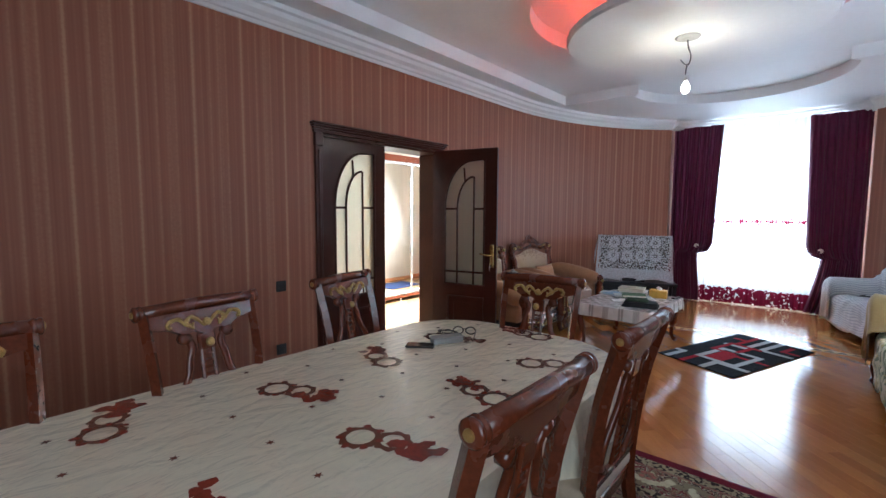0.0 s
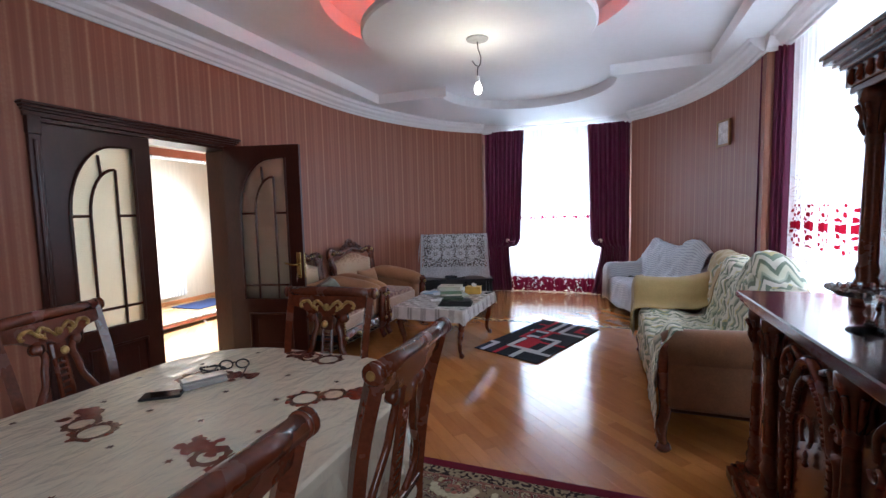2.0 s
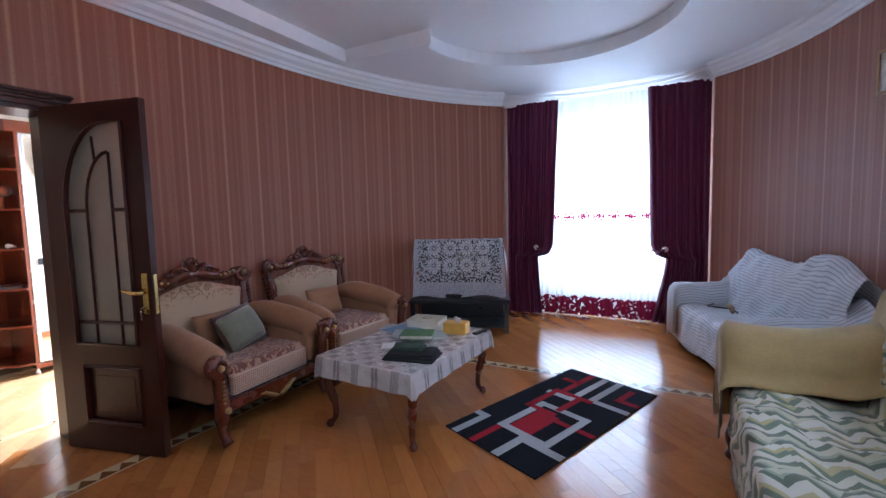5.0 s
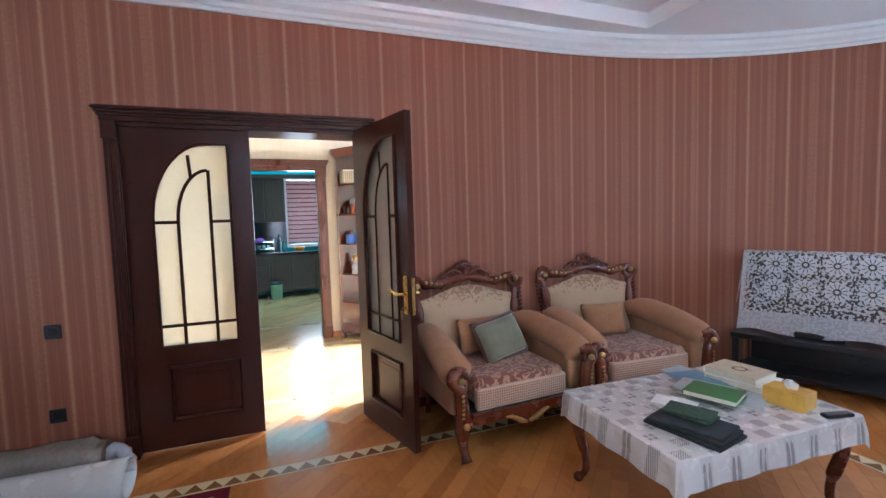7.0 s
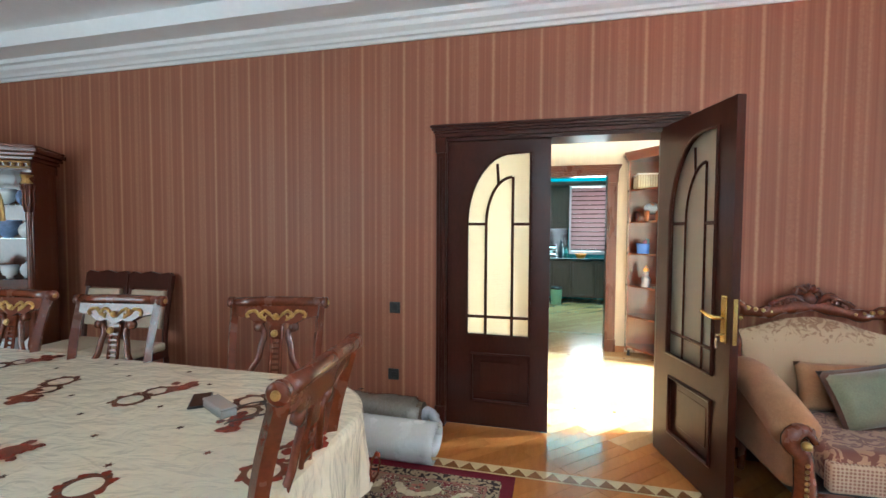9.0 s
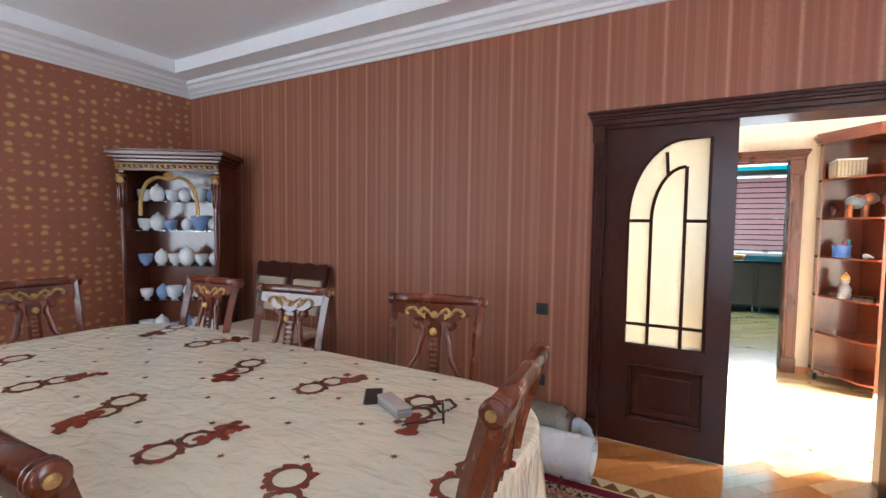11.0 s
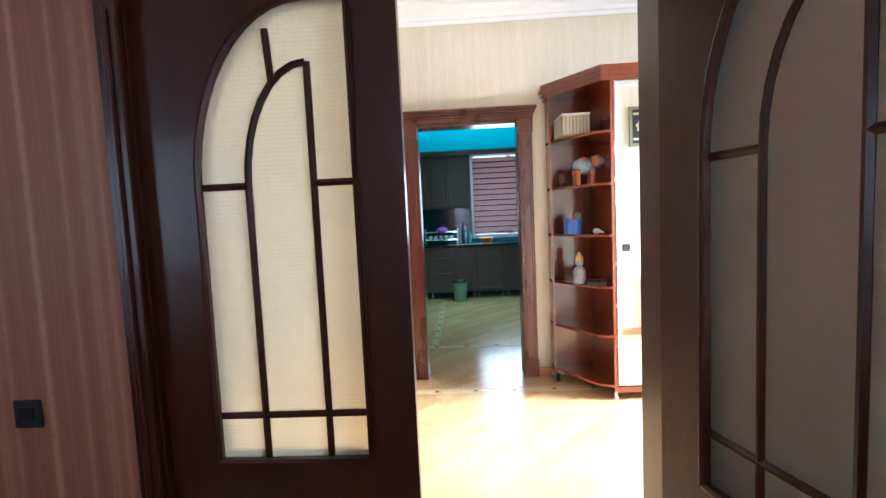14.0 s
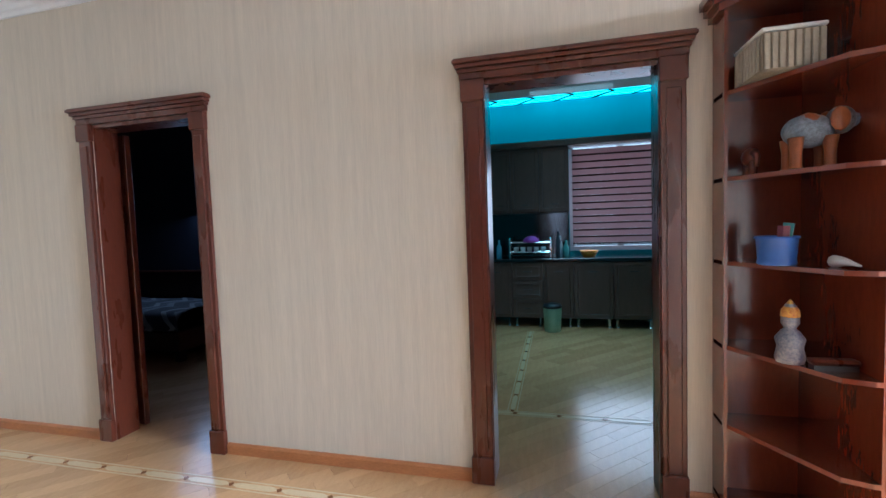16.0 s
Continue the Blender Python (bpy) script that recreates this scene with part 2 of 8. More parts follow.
def grid_sheet(bm, nu, nv, f, closed=False):
    """A sheet of nu by nv cells through f(u, v)."""
    vs = [[bm.verts.new(f(i / nu, j / nv)) for j in range(nv + 1)] for i in range(nu + (0 if closed else 1))]
    n = len(vs)
    for i in range(nu):
        for j in range(nv):
            bm.faces.new((vs[i][j], vs[(i + 1) % n][j], vs[(i + 1) % n][j + 1], vs[i][j + 1]))
    return vs


def thicken(ob, t, offset=0.0):
    s = ob.modifiers.new("thickness", "SOLIDIFY")
    s.thickness, s.offset = t, offset
    return ob


def rz(x, y, z=0, a=0):
    return pose(x, y, z, 0, 0, a)


def fill_loops(bm, loops, z):
    es, made = [], []
    for lp in loops:
        vs = [bm.verts.new((x, y, z)) for x, y in lp]
        made.append(vs)
        for i in range(len(vs)):
            es.append(bm.edges.new((vs[i], vs[(i + 1) % len(vs)])))
    bmesh.ops.triangle_fill(bm, edges=es, use_beauty=True)
    return made


def plate(loops, z0, z1, m=None):
    """A plate with an outline and holes, between two heights."""
    bm = bmesh.new()
    a = fill_loops(bm, loops, z0)
    b = fill_loops(bm, loops, z1)
    for la, lb in zip(a, b):
        for i in range(len(la)):
            j = (i + 1) % len(la)
            bm.faces.new((la[i], la[j], lb[j], lb[i]))
    if m is not None:
        bmesh.ops.transform(bm, matrix=m, verts=bm.verts)
    return bm


def moulding(bm, path, prof, closed=False):
    """A moulding along points in plan; prof rows are (out from the wall to the right of the way, height)."""
    pts = [Vector((x, y, 0)) for x, y in path]
    n = len(pts)
    rows = []
    for i, p in enumerate(pts):
        a = (p - pts[i - 1]).normalized() if (i or closed) else None
        b = (pts[(i + 1) % n] - p).normalized() if (i < n - 1 or closed) else None
        a, b = a or b, b or a
        na, nb = Vector((a.y, -a.x, 0)), Vector((b.y, -b.x, 0))
        s = (na + nb)
        s = s / max(0.35, (1 + na.dot(nb)))
        rows.append([bm.verts.new(p + s * o + Vector((0, 0, z))) for o, z in prof])
    k = len(prof)
    for i in range(n if closed else n - 1):
        r0, r1 = rows[i], rows[(i + 1) % n]
        for j in range(k):
            bm.faces.new((r0[j], r1[j], r1[(j + 1) % k], r0[(j + 1) % k]))
    if not closed:
        bm.faces.new(rows[0])
        bm.faces.new(rows[-1][::-1])
    return bm


XZ = Matrix(((1, 0, 0, 0), (0, 0, -1, 0), (0, 1, 0, 0), (0, 0, 0, 1)))  # lays a plate drawn in x, y upright in x, z

# ---- the living room's shell ----
CX, CY, RA, RB = -0.85, 5.2, 2.42, 3.47      # the oval end: centre and half axes
XL, XR, YB, ZC = -3.27, 1.40, -2.17, 2.97     # walls left, right, back; lower ceiling
BAY = (-2.05, 0.40)                          # bay opening in the oval end
SIDE = (2.2, 5.45)                           # opening of the side bay
DOOR = (2.30, 3.78, 2.13)                    # double door: from, to, height
TOL, ZT = 0.18, 3.25


def oval(a, grow=0.0):
    """A point of the oval end; its right half is a little squarer."""
    c, s = math.cos(a), math.sin(a)
    if c <= 0:
        return (CX + (RA + grow) * c, CY + (RB + grow) * s)
    return (CX + (2.25 + grow) * c ** 0.83, CY + (RB + grow) * s ** 0.83)


def angle_at(x):
    lo, hi = 0.0, math.pi
    for _ in range(40):
        mid = (lo + hi) / 2
        if oval(mid)[0] > x:
            lo = mid
        else:
            hi = mid
    return lo


def wall_strip(name, pts, z0, z1, material, thick=0.2, side=1, label="", start=0.0):
    """A wall along points in plan with its room face on the points; u is the metres along it."""
    bm = bmesh.new()
    uvl = bm.loops.layers.uv.new("UVMap")
    pts = [Vector((x, y, 0)) for x, y in pts]
    n = len(pts)
    back = []
    for i, p in enumerate(pts):
        d = (pts[min(i + 1, n - 1)] - pts[max(i - 1, 0)]).normalized()
        back.append(p + Vector((-d.y, d.x, 0)) * thick * side)
    run = [start]
    for a, b in zip(pts, pts[1:]):
        run.append(run[-1] + (b - a).length)
    up = Vector((0, 0, 1))

    def quad(q, us):
        f = bm.faces.new([bm.verts.new(c) for c in q])
        for l, uv in zip(f.loops, us):
            l[uvl].uv = uv
    for i in range(n - 1):
        u0, u1 = run[i], run[i + 1]
        for row in (pts, back):
            a, b = row[i], row[i + 1]
            quad((a + up * z0, b + up * z0, b + up * z1, a + up * z1), ((u0, z0), (u1, z0), (u1, z1), (u0, z1)))
        for z in (z0, z1):
            quad((pts[i] + up * z, pts[i + 1] + up * z, back[i + 1] + up * z, back[i] + up * z), ((u0, z), (u1, z), (u1, z + thick), (u0, z + thick)))
    for i in (0, n - 1):
        quad((pts[i] + up * z0, back[i] + up * z0, back[i] + up * z1, pts[i] + up * z1), ((run[i], z0), (run[i] + thick, z0), (run[i] + thick, z1), (run[i], z1)))
    bmesh.ops.remove_doubles(bm, verts=bm.verts, dist=0.0001)
    return part(name, bm, material, label=label, kind="structure")


a_bl, a_br = angle_at(BAY[0]), angle_at(BAY[1])
a_r = math.asin(((SIDE[1] - CY) / RB) ** (1 / 0.83))
left_oval = [oval(math.pi + (a_bl - math.pi) * i / 30) for i in range(31)]
right_oval = [oval(a_br + (a_r - a_br) * i / 26) for i in range(27)]
bay_arc = [oval(a_bl + (a_br - a_bl) * i / 12, 0.10) for i in range(13)]
wall_strip("wall_west", [(XL, YB), (XL, DOOR[0] - 0.02)], 0, ZT, PAPER, TOL, start=YB, label="copper striped wallpaper wall with socket plates")
wall_strip("wall_west", [(XL, DOOR[0] - 0.02), (XL, DOOR[1] + 0.02)], DOOR[2] + 0.02, ZT, PAPER, TOL, start=DOOR[0] - 0.02)
wall_strip("wall_west", [(XL, DOOR[1] + 0.02)] + left_oval, 0, ZT, PAPER, TOL, start=DOOR[1] + 0.02)
wall_strip("wall_east", right_oval, 0, ZT, PAPER, 0.2)
wall_strip("wall_east", [(XR, SIDE[0]), (XR, YB)], 0, ZT, PAPER, 0.2)
DAMASK = mat("wallpaper_damask", (0.30, 0.10, 0.055), 0.5, vary=0.12, scale=5, bump=0.1)
wall_strip("wall_south", [(XR + 0.2, YB), (XL - 0.2, YB)], 0, ZT, DAMASK, 0.2, label="copper wall with golden flower bunches")
_N, _L, _b = nodes_of(DAMASK)
_uv = _N.new("ShaderNodeUVMap")
_mp = _N.new("ShaderNodeMapping")
_mp.inputs["Scale"].default_value = (2.0, 2.6, 1)
_vo = _N.new("ShaderNodeTexVoronoi")
_vo.inputs["Randomness"].default_value = 0.35
_no = _N.new("ShaderNodeTexNoise")
_no.inputs["Scale"].default_value = 26
_mm = _N.new("ShaderNodeMath")
_mm.operation = "MULTIPLY_ADD"
_mm.inputs[1].default_value = 0.35
_rp = _N.new("ShaderNodeValToRGB")
_rp.color_ramp.elements[0].position, _rp.color_ramp.elements[0].color = 0.36, (0.50, 0.28, 0.10, 1)
_rp.color_ramp.elements[1].position, _rp.color_ramp.elements[1].color = 0.52, (0.30, 0.10, 0.055, 1)
_L.new(_uv.outputs[0], _mp.inputs[0])
_L.new(_mp.outputs[0], _vo.inputs[0])
_L.new(_uv.outputs[0], _no.inputs[0])
_L.new(_no.outputs[0], _mm.inputs[0])
_L.new(_vo.outputs[0], _mm.inputs[2])
_L.new(_mm.outputs[0], _rp.inputs[0])
_L.new(_rp.outputs[0], _b.inputs["Base Color"])

# bay walls, with their window openings
WHITEWALL = mat("bay_reveal_paint", (0.7, 0.68, 0.66), 0.6, vary=0.05)
wall_strip("wall_north", [(BAY[0], 8.25), (BAY[0], 9.05)], 0, ZT, PAPER, 0.18)
wall_strip("wall_north", [(BAY[1], 9.05), (BAY[1], 8.32)], 0, ZT, PAPER, 0.18)
wall_strip("wall_north", [(BAY[0] - 0.18, 9.05), (-1.72, 9.05)], 0, ZT, WHITEWALL, 0.25)
wall_strip("wall_north", [(0.08, 9.05), (BAY[1] + 0.18, 9.05)], 0, ZT, WHITEWALL, 0.25)
wall_strip("wall_north", [(-1.72, 9.05), (0.08, 9.05)], 0, 0.3, WHITEWALL, 0.25)
wall_strip("wall_north", [(-1.72, 9.05), (0.08, 9.05)], 2.75, ZT, WHITEWALL, 0.25)
wall_strip("wall_east", [(XR + 0.02, SIDE[1] + 0.001), (2.2, SIDE[1] + 0.001)], 0, ZT, PAPER, 0.18)
wall_strip("wall_east", [(2.2, SIDE[0]), (XR + 0.02, SIDE[0])], 0, ZT, PAPER, 0.18)
wall_strip("wall_east", [(2.2, SIDE[1] + 0.18), (2.2, 5.0)], 0, ZT, WHITEWALL, 0.25)
wall_strip("wall_east", [(2.2, 2.7), (2.2, SIDE[0] - 0.18)], 0, ZT, WHITEWALL, 0.25)
wall_strip("wall_east", [(2.2, 5.0), (2.2, 2.7)], 0, 0.3, WHITEWALL, 0.25)
wall_strip("wall_east", [(2.2, 5.0), (2.2, 2.7)], 2.75, ZT, WHITEWALL, 0.25)

# ceiling: a lower border, a raised tray with a half round end, a round recess
outer = [(-3.42, -2.35), (2.5, -2.35), (2.5, 9.3), (-3.42, 9.3)]
tray = [(-2.92, -1.87), (1.08, -1.87), (1.08, 6.12), (0.07, 6.12)]
tray += [(-0.93 + 1.08 * math.cos(a), 6.22 + 1.10 * math.sin(a)) for a in [math.pi * i / 24 for i in range(25)]]
tray += [(-1.93, 6.12), (-2.92, 6.12)]
DISC = (-0.92, 4.08)
ring = [(DISC[0] + 1.22 * math.cos(2 * math.pi * i / 64), DISC[1] + 1.22 * math.sin(2 * math.pi * i / 64)) for i in range(64)]
bm = plate([outer, tray], ZC, 3.095)
b2 = plate([outer, ring], 3.095, 3.23)
me = bpy.data.meshes.new("t")
b2.to_mesh(me)
bm.from_mesh(me)
box(bm, (-3.42, -2.35, 3.23), (2.5, 9.3, 3.35))
part("ceiling", bm, CEIL, kind="structure", label="white stepped plasterboard ceiling with a round recess")

# cornice
COR = [(0.0, 2.825), (0.018, 2.825), (0.03, 2.845), (0.05, 2.85), (0.062, 2.872), (0.10, 2.895), (0.115, 2.925), (0.14, 2.935), (0.145, 2.97), (0.0, 2.97)]
bm = moulding(bmesh.new(), [(XL, YB), (XL, CY)] + left_oval, COR)
part("trim", bm, PLASTER, kind="structure", label="white plaster cornice")
part("trim", moulding(bmesh.new(), bay_arc, [(o * 0.8, z) for o, z in COR]), PLASTER, kind="structure")
part("trim", moulding(bmesh.new(), right_oval, COR), PLASTER, kind="structure")
part("trim", moulding(bmesh.new(), [(XR + 0.14, SIDE[1]), (XR + 0.14, SIDE[0])], COR), PLASTER, kind="structure")
part("trim", moulding(bmesh.new(), [(XR, SIDE[0]), (XR, YB), (XL, YB)], COR), PLASTER, kind="structure")
for q in ([oval(a_bl, 0.0), oval(a_bl, 0.25)], [oval(a_br, 0.25), oval(a_br, 0.0)], [(XR - 0.02, SIDE[1]), (XR + 0.2, SIDE[1])]):
    part("trim", moulding(bmesh.new(), q, COR), PLASTER, kind="structure")
# skirting
SK = [(0, 0), (0.016, 0), (0.016, 0.055), (0.008, 0.07), (0, 0.07)]
SKIRT = mat("skirting_beige", (0.55, 0.42, 0.32), 0.4, vary=0.15)
part("baseboard", moulding(bmesh.new(), [(XL, YB), (XL, DOOR[0] - 0.1)], SK), SKIRT, kind="structure", label="beige skirting")
part("baseboard", moulding(bmesh.new(), [(XL, DOOR[1] + 0.1), (XL, CY)] + left_oval, SK), WOOD_DARK, kind="structure", label="dark skirting")
part("baseboard", moulding(bmesh.new(), right_oval, SK), WOOD_DARK, kind="structure")

# ---- floors ----
def parquet_mat(name, a, b, rough, coat):
    m = mat(name, a, rough, vary=0.16, scale=7, bump=0.03, bump_scale=60, coat=coat, stretch=(1, 5, 1), second=b, rand=0.9)
    return m


PARQ = parquet_mat("parquet_oak_honey", (0.33, 0.112, 0.026), (0.47, 0.185, 0.050), 0.14, 0.6)
# The same oak, paled to put the hall's strong daylight into its colour.
PARQ_HALL = parquet_mat("parquet_oak_daylit_pale", (0.42, 0.23, 0.10), (0.52, 0.32, 0.15), 0.2, 0.4)
bm = bx((-13.5, -4, -0.2), (3.2, 9.6, -0.012))
part("floor", bm, mat("parquet_joint", (0.20, 0.075, 0.025), 0.4), kind="structure", label="glossy honey oak strip parquet floor")
FLOOR = bpy.data.objects["floor"]
PW, PL, GAP = 0.090, 0.56, 0.0007


def plank_mesh(name, material):
    bm = bmesh.new()
    box(bm, (GAP, GAP, -0.012), (PL - GAP, PW - GAP, 0.0), 0.0)
    me = bpy.data.meshes.new(name)
    bm.to_mesh(me)
    bm.free()
    me.materials.append(material)
    return me


def planks(inside, near, centre, material, angle=-45, reach=9):
    """Strip parquet laid at an angle: pieces in `near` are parts, the others one mesh."""
    rnd = random.Random(5)
    ca, sa = math.cos(radians(angle)), math.sin(radians(angle))
    far, close = [], []
    nr, nl = int(reach / PW), int(reach / PL)
    for j in range(-nr, nr):
        off = rnd.random() * PL
        for i in range(-nl - 1, nl + 1):
            x, y = i * PL + off, j * PW
            mx, my = x + PL / 2, y + PW / 2
            cx, cy = centre[0] + mx * ca - my * sa, centre[1] + mx * sa + my * ca
            if not inside(cx, cy):
                continue
            px, py = centre[0] + x * ca - y * sa, centre[1] + x * sa + y * ca
            (close if near(cx, cy) and len(close) < 300 else far).append((px, py))
    me = plank_mesh("parquet_strip", material)
    for pale in (False, True):
        vs, fs = [], []
        for px, py in far:
            if (px + PL / 2 * ca - PW / 2 * sa < -3.40) != pale:
                continue
            k = len(vs)
            for z in (-0.012, 0.0):
                for u, v in ((GAP, GAP), (PL - GAP, GAP), (PL - GAP, PW - GAP), (GAP, PW - GAP)):
                    vs.append((px + u * ca - v * sa, py + u * sa + v * ca, z))
            fs += [(k + 4, k + 5, k + 6, k + 7), (k, k + 1, k + 5, k + 4), (k + 1, k + 2, k + 6, k + 5), (k + 2, k + 3, k + 7, k + 6), (k + 3, k, k + 4, k + 7)]
        m2 = bpy.data.meshes.new("parquet")
        m2.from_pydata(vs, [], fs)
        m2.materials.append(PARQ_HALL if pale else material)
        ob = new("parquet", m2)
        ob.parent = FLOOR
        tagged(ob, kind="stuff")
    return me, close


def in_living(x, y):
    if y < CY:
        return XL + 0.02 < x < XR + (0.7 if SIDE[0] < y < SIDE[1] else 0.0) and y > YB
    r = RA if x < CX else 2.3
    return ((x - CX) / r) ** 2 + ((y - CY) / RB) ** 2 < 1.02 or (BAY[0] < x < BAY[1] and y < 9.0)


def in_border(x, y):
    return (-2.80 < x < -2.69 and y < 6.35) or (6.22 < y < 6.33)


LIV = planks(lambda x, y: in_living(x, y) or (-5.88 < x <= XL + 0.02 and -1.2 < y < 7.4) or (-9.9 < x < -5.7 and 0.6 < y < 6.2) or (-9.0 < x < -5.7 and -3.5 < y < 1.1),
             lambda x, y: -1.5 < x < 0.6 and 2.87 < y < 4.95, (-4.0, 2.6), PARQ, reach=12)
INL_L = mat("inlay_maple", (0.62, 0.48, 0.28), 0.2, vary=0.1, coat=0.4)
INL_D = mat("inlay_wenge", (0.20, 0.085, 0.03), 0.2, vary=0.2, coat=0.4)


def inlay_line(p, q, w=0.10, triangles=True):
    """A border of light and dark wood set flush in the floor."""
    p, q = Vector((*p, 0)), Vector((*q, 0))
    d = (q - p).normalized()
    n = Vector((-d.y, d.x, 0))
    total = (q - p).length
    light, dark = bmesh.new(), bmesh.new()

    def quad(bm, pts, z0, z1):
        slab(bm, [(v.x, v.y) for v in pts], z0, z1)
    for s in (-1, 1):
        quad(light, [p + n * s * w * 0.5, q + n * s * w * 0.5, q + n * s * w * 0.40, p + n * s * w * 0.40], 0.0002, 0.0022)
    k = max(1, int(total / (w if triangles else 0.30)))
    st = total / k
    for i in range(k):
        a, b = p + d * st * i, p + d * st * (i + 1)
        if triangles:
            quad(dark, [a - n * w * 0.39, b - n * w * 0.39, (a + b) / 2 + n * w * 0.39], 0.0002, 0.0022)
            quad(light, [(a + b) / 2 + n * w * 0.39, b - n * w * 0.39, b + n * w * 0.39], 0.0002, 0.0022)
            quad(light, [(a + b) / 2 + n * w * 0.39, a - n * w * 0.39, a + n * w * 0.39], 0.0002, 0.0022)
        else:
            quad(light, [a + d * 0.05 - n * w * 0.25, b - d * 0.05 - n * w * 0.25, b - n * 0, b - d * 0.05 + n * w * 0.25, a + d * 0.05 + n * w * 0.25, a], 0.0002, 0.0022)
            quad(dark, [a - d * 0.018, a - n * 0.018, a + d * 0.018, a + n * 0.018], 0.0002, 0.003)
    for bm, m in ((light, INL_L), (dark, INL_D)):
        ob = part("inlay", bm, m, FLOOR, kind="stuff")


inlay_line((-2.745, YB), (-2.745, 6.33))
inlay_line((-2.69, 6.275), (1.15, 6.275))
inlay_line((-5.455, -1), (-5.455, 7.2), 0.085, False)
inlay_line((-3.835, -1), (-3.835, 7.2), 0.085, False)
inlay_line((-6.64, 0.7), (-6.64, 6.0), 0.075, False)
inlay_line((-6.68, 2.86), (-9.1, 2.86), 0.075, False)

# ---- hall, kitchen and bedroom shells ----
HX, HT = -5.75, 0.15


def hall_wall(pts, z0, z1, m=None, t=HT):
    wall_strip("wall_hall", pts, z0, z1, m or HALLWALL, t)


hall_wall([(HX, -1.2), (HX, 0.26)], 0, 3.1)
hall_wall([(HX, 1.08), (HX, 2.84)], 0, 3.1)
hall_wall([(HX, 3.69), (HX, 7.4)], 0, 3.1)
hall_wall([(HX, 2.84), (HX, 3.69)], 2.135, 3.1)
hall_wall([(HX, 0.26), (HX, 1.08)], 2.135, 3.1)
hall_wall([(-3.54, 7.4), (-3.54, DOOR[1] + 0.02)], 0, 3.1, None, 0.089)
hall_wall([(-3.54, DOOR[0] - 0.02), (-3.54, -1.2)], 0, 3.1, None, 0.089)
hall_wall([(-3.54, DOOR[1] + 0.02), (-3.54, DOOR[0] - 0.02)], DOOR[2] + 0.02, 3.1, None, 0.089)
hall_wall([(-3.4, -1.2), (-5.95, -1.2)], 0, 3.1)
for a, b, z0, z1 in ((-5.95, -5.4, 0, 3.1), (-3.7, -3.4, 0, 3.1), (-5.4, -3.7, 0, 0.5), (-5.4, -3.7, 2.6, 3.1)):
    hall_wall([(a, 7.4), (b, 7.4)], z0, z1)
part("ceiling", bx((-5.9, -1.2, 3.05), (-3.44, 7.5, 3.2)), CEIL, kind="structure")
part("trim", moulding(bmesh.new(), [(HX, -1.2), (HX, 7.4)], [(o, z + 0.08) for o, z in COR]), PLASTER, kind="structure")
part("baseboard", moulding(bmesh.new(), [(HX, -1.2), (HX, 0.17)], SK), HALLTRIM, kind="structure", label="orange wood skirting")
part("baseboard", moulding(bmesh.new(), [(HX, 1.17), (HX, 2.74)], SK), HALLTRIM, kind="structure")
part("baseboard", moulding(bmesh.new(), [(HX, 3.79), (HX, 3.9)], SK), HALLTRIM, kind="structure")
part("baseboard", moulding(bmesh.new(), [(-3.54, 7.4), (-3.54, 3.9)], SK), HALLTRIM, kind="structure")

TURQ = mat("kitchen_paint_turquoise", (0.05, 0.36, 0.42), 0.6, vary=0.05)
# The dim bedroom's darkness is put into its near-black wall colour.
DARKROOM = mat("bedroom_wall_darkness", (0.03, 0.035, 0.055), 0.6, vary=0.2, stretch=(4, 4, 0.2))
hall_wall([(-9.95, 1.25), (-9.95, 3.38)], 0, 3.1, TURQ, 0.2)
hall_wall([(-9.95, 3.38), (-9.95, 4.75)], 0, 0.95, TURQ, 0.2)
hall_wall([(-9.95, 3.38), (-9.95, 4.75)], 2.46, 3.1, TURQ, 0.2)
hall_wall([(-9.95, 4.75), (-9.95, 6.3)], 0, 3.1, TURQ, 0.2)
hall_wall([(-9.95, 6.3), (-5.9, 6.3)], 0, 3.1, TURQ, 0.2)
hall_wall([(-5.92, 1.25), (-9.95, 1.25)], 0, 3.1, TURQ, 0.04)
hall_wall([(-5.92, 6.3), (-5.92, 3.70)], 0, 3.1, TURQ, 0.01)
hall_wall([(-5.92, 2.82), (-5.92, 1.25)], 0, 3.1, TURQ, 0.01)
part("ceiling", bx((-10.1, 1.2, 3.1), (-5.9, 6.4, 3.2)), CEIL, kind="structure")
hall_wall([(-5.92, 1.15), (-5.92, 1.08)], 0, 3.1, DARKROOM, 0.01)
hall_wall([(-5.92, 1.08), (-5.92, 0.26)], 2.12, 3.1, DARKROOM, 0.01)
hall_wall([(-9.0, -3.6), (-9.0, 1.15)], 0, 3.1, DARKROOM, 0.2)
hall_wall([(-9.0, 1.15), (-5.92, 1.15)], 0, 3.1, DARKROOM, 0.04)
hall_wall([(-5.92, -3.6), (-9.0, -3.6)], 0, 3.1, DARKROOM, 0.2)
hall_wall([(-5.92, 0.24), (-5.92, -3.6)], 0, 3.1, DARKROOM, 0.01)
part("ceiling", bx((-9.2, -3.8, 3.0), (-5.9, 1.2, 3.09)), CEIL, kind="structure")

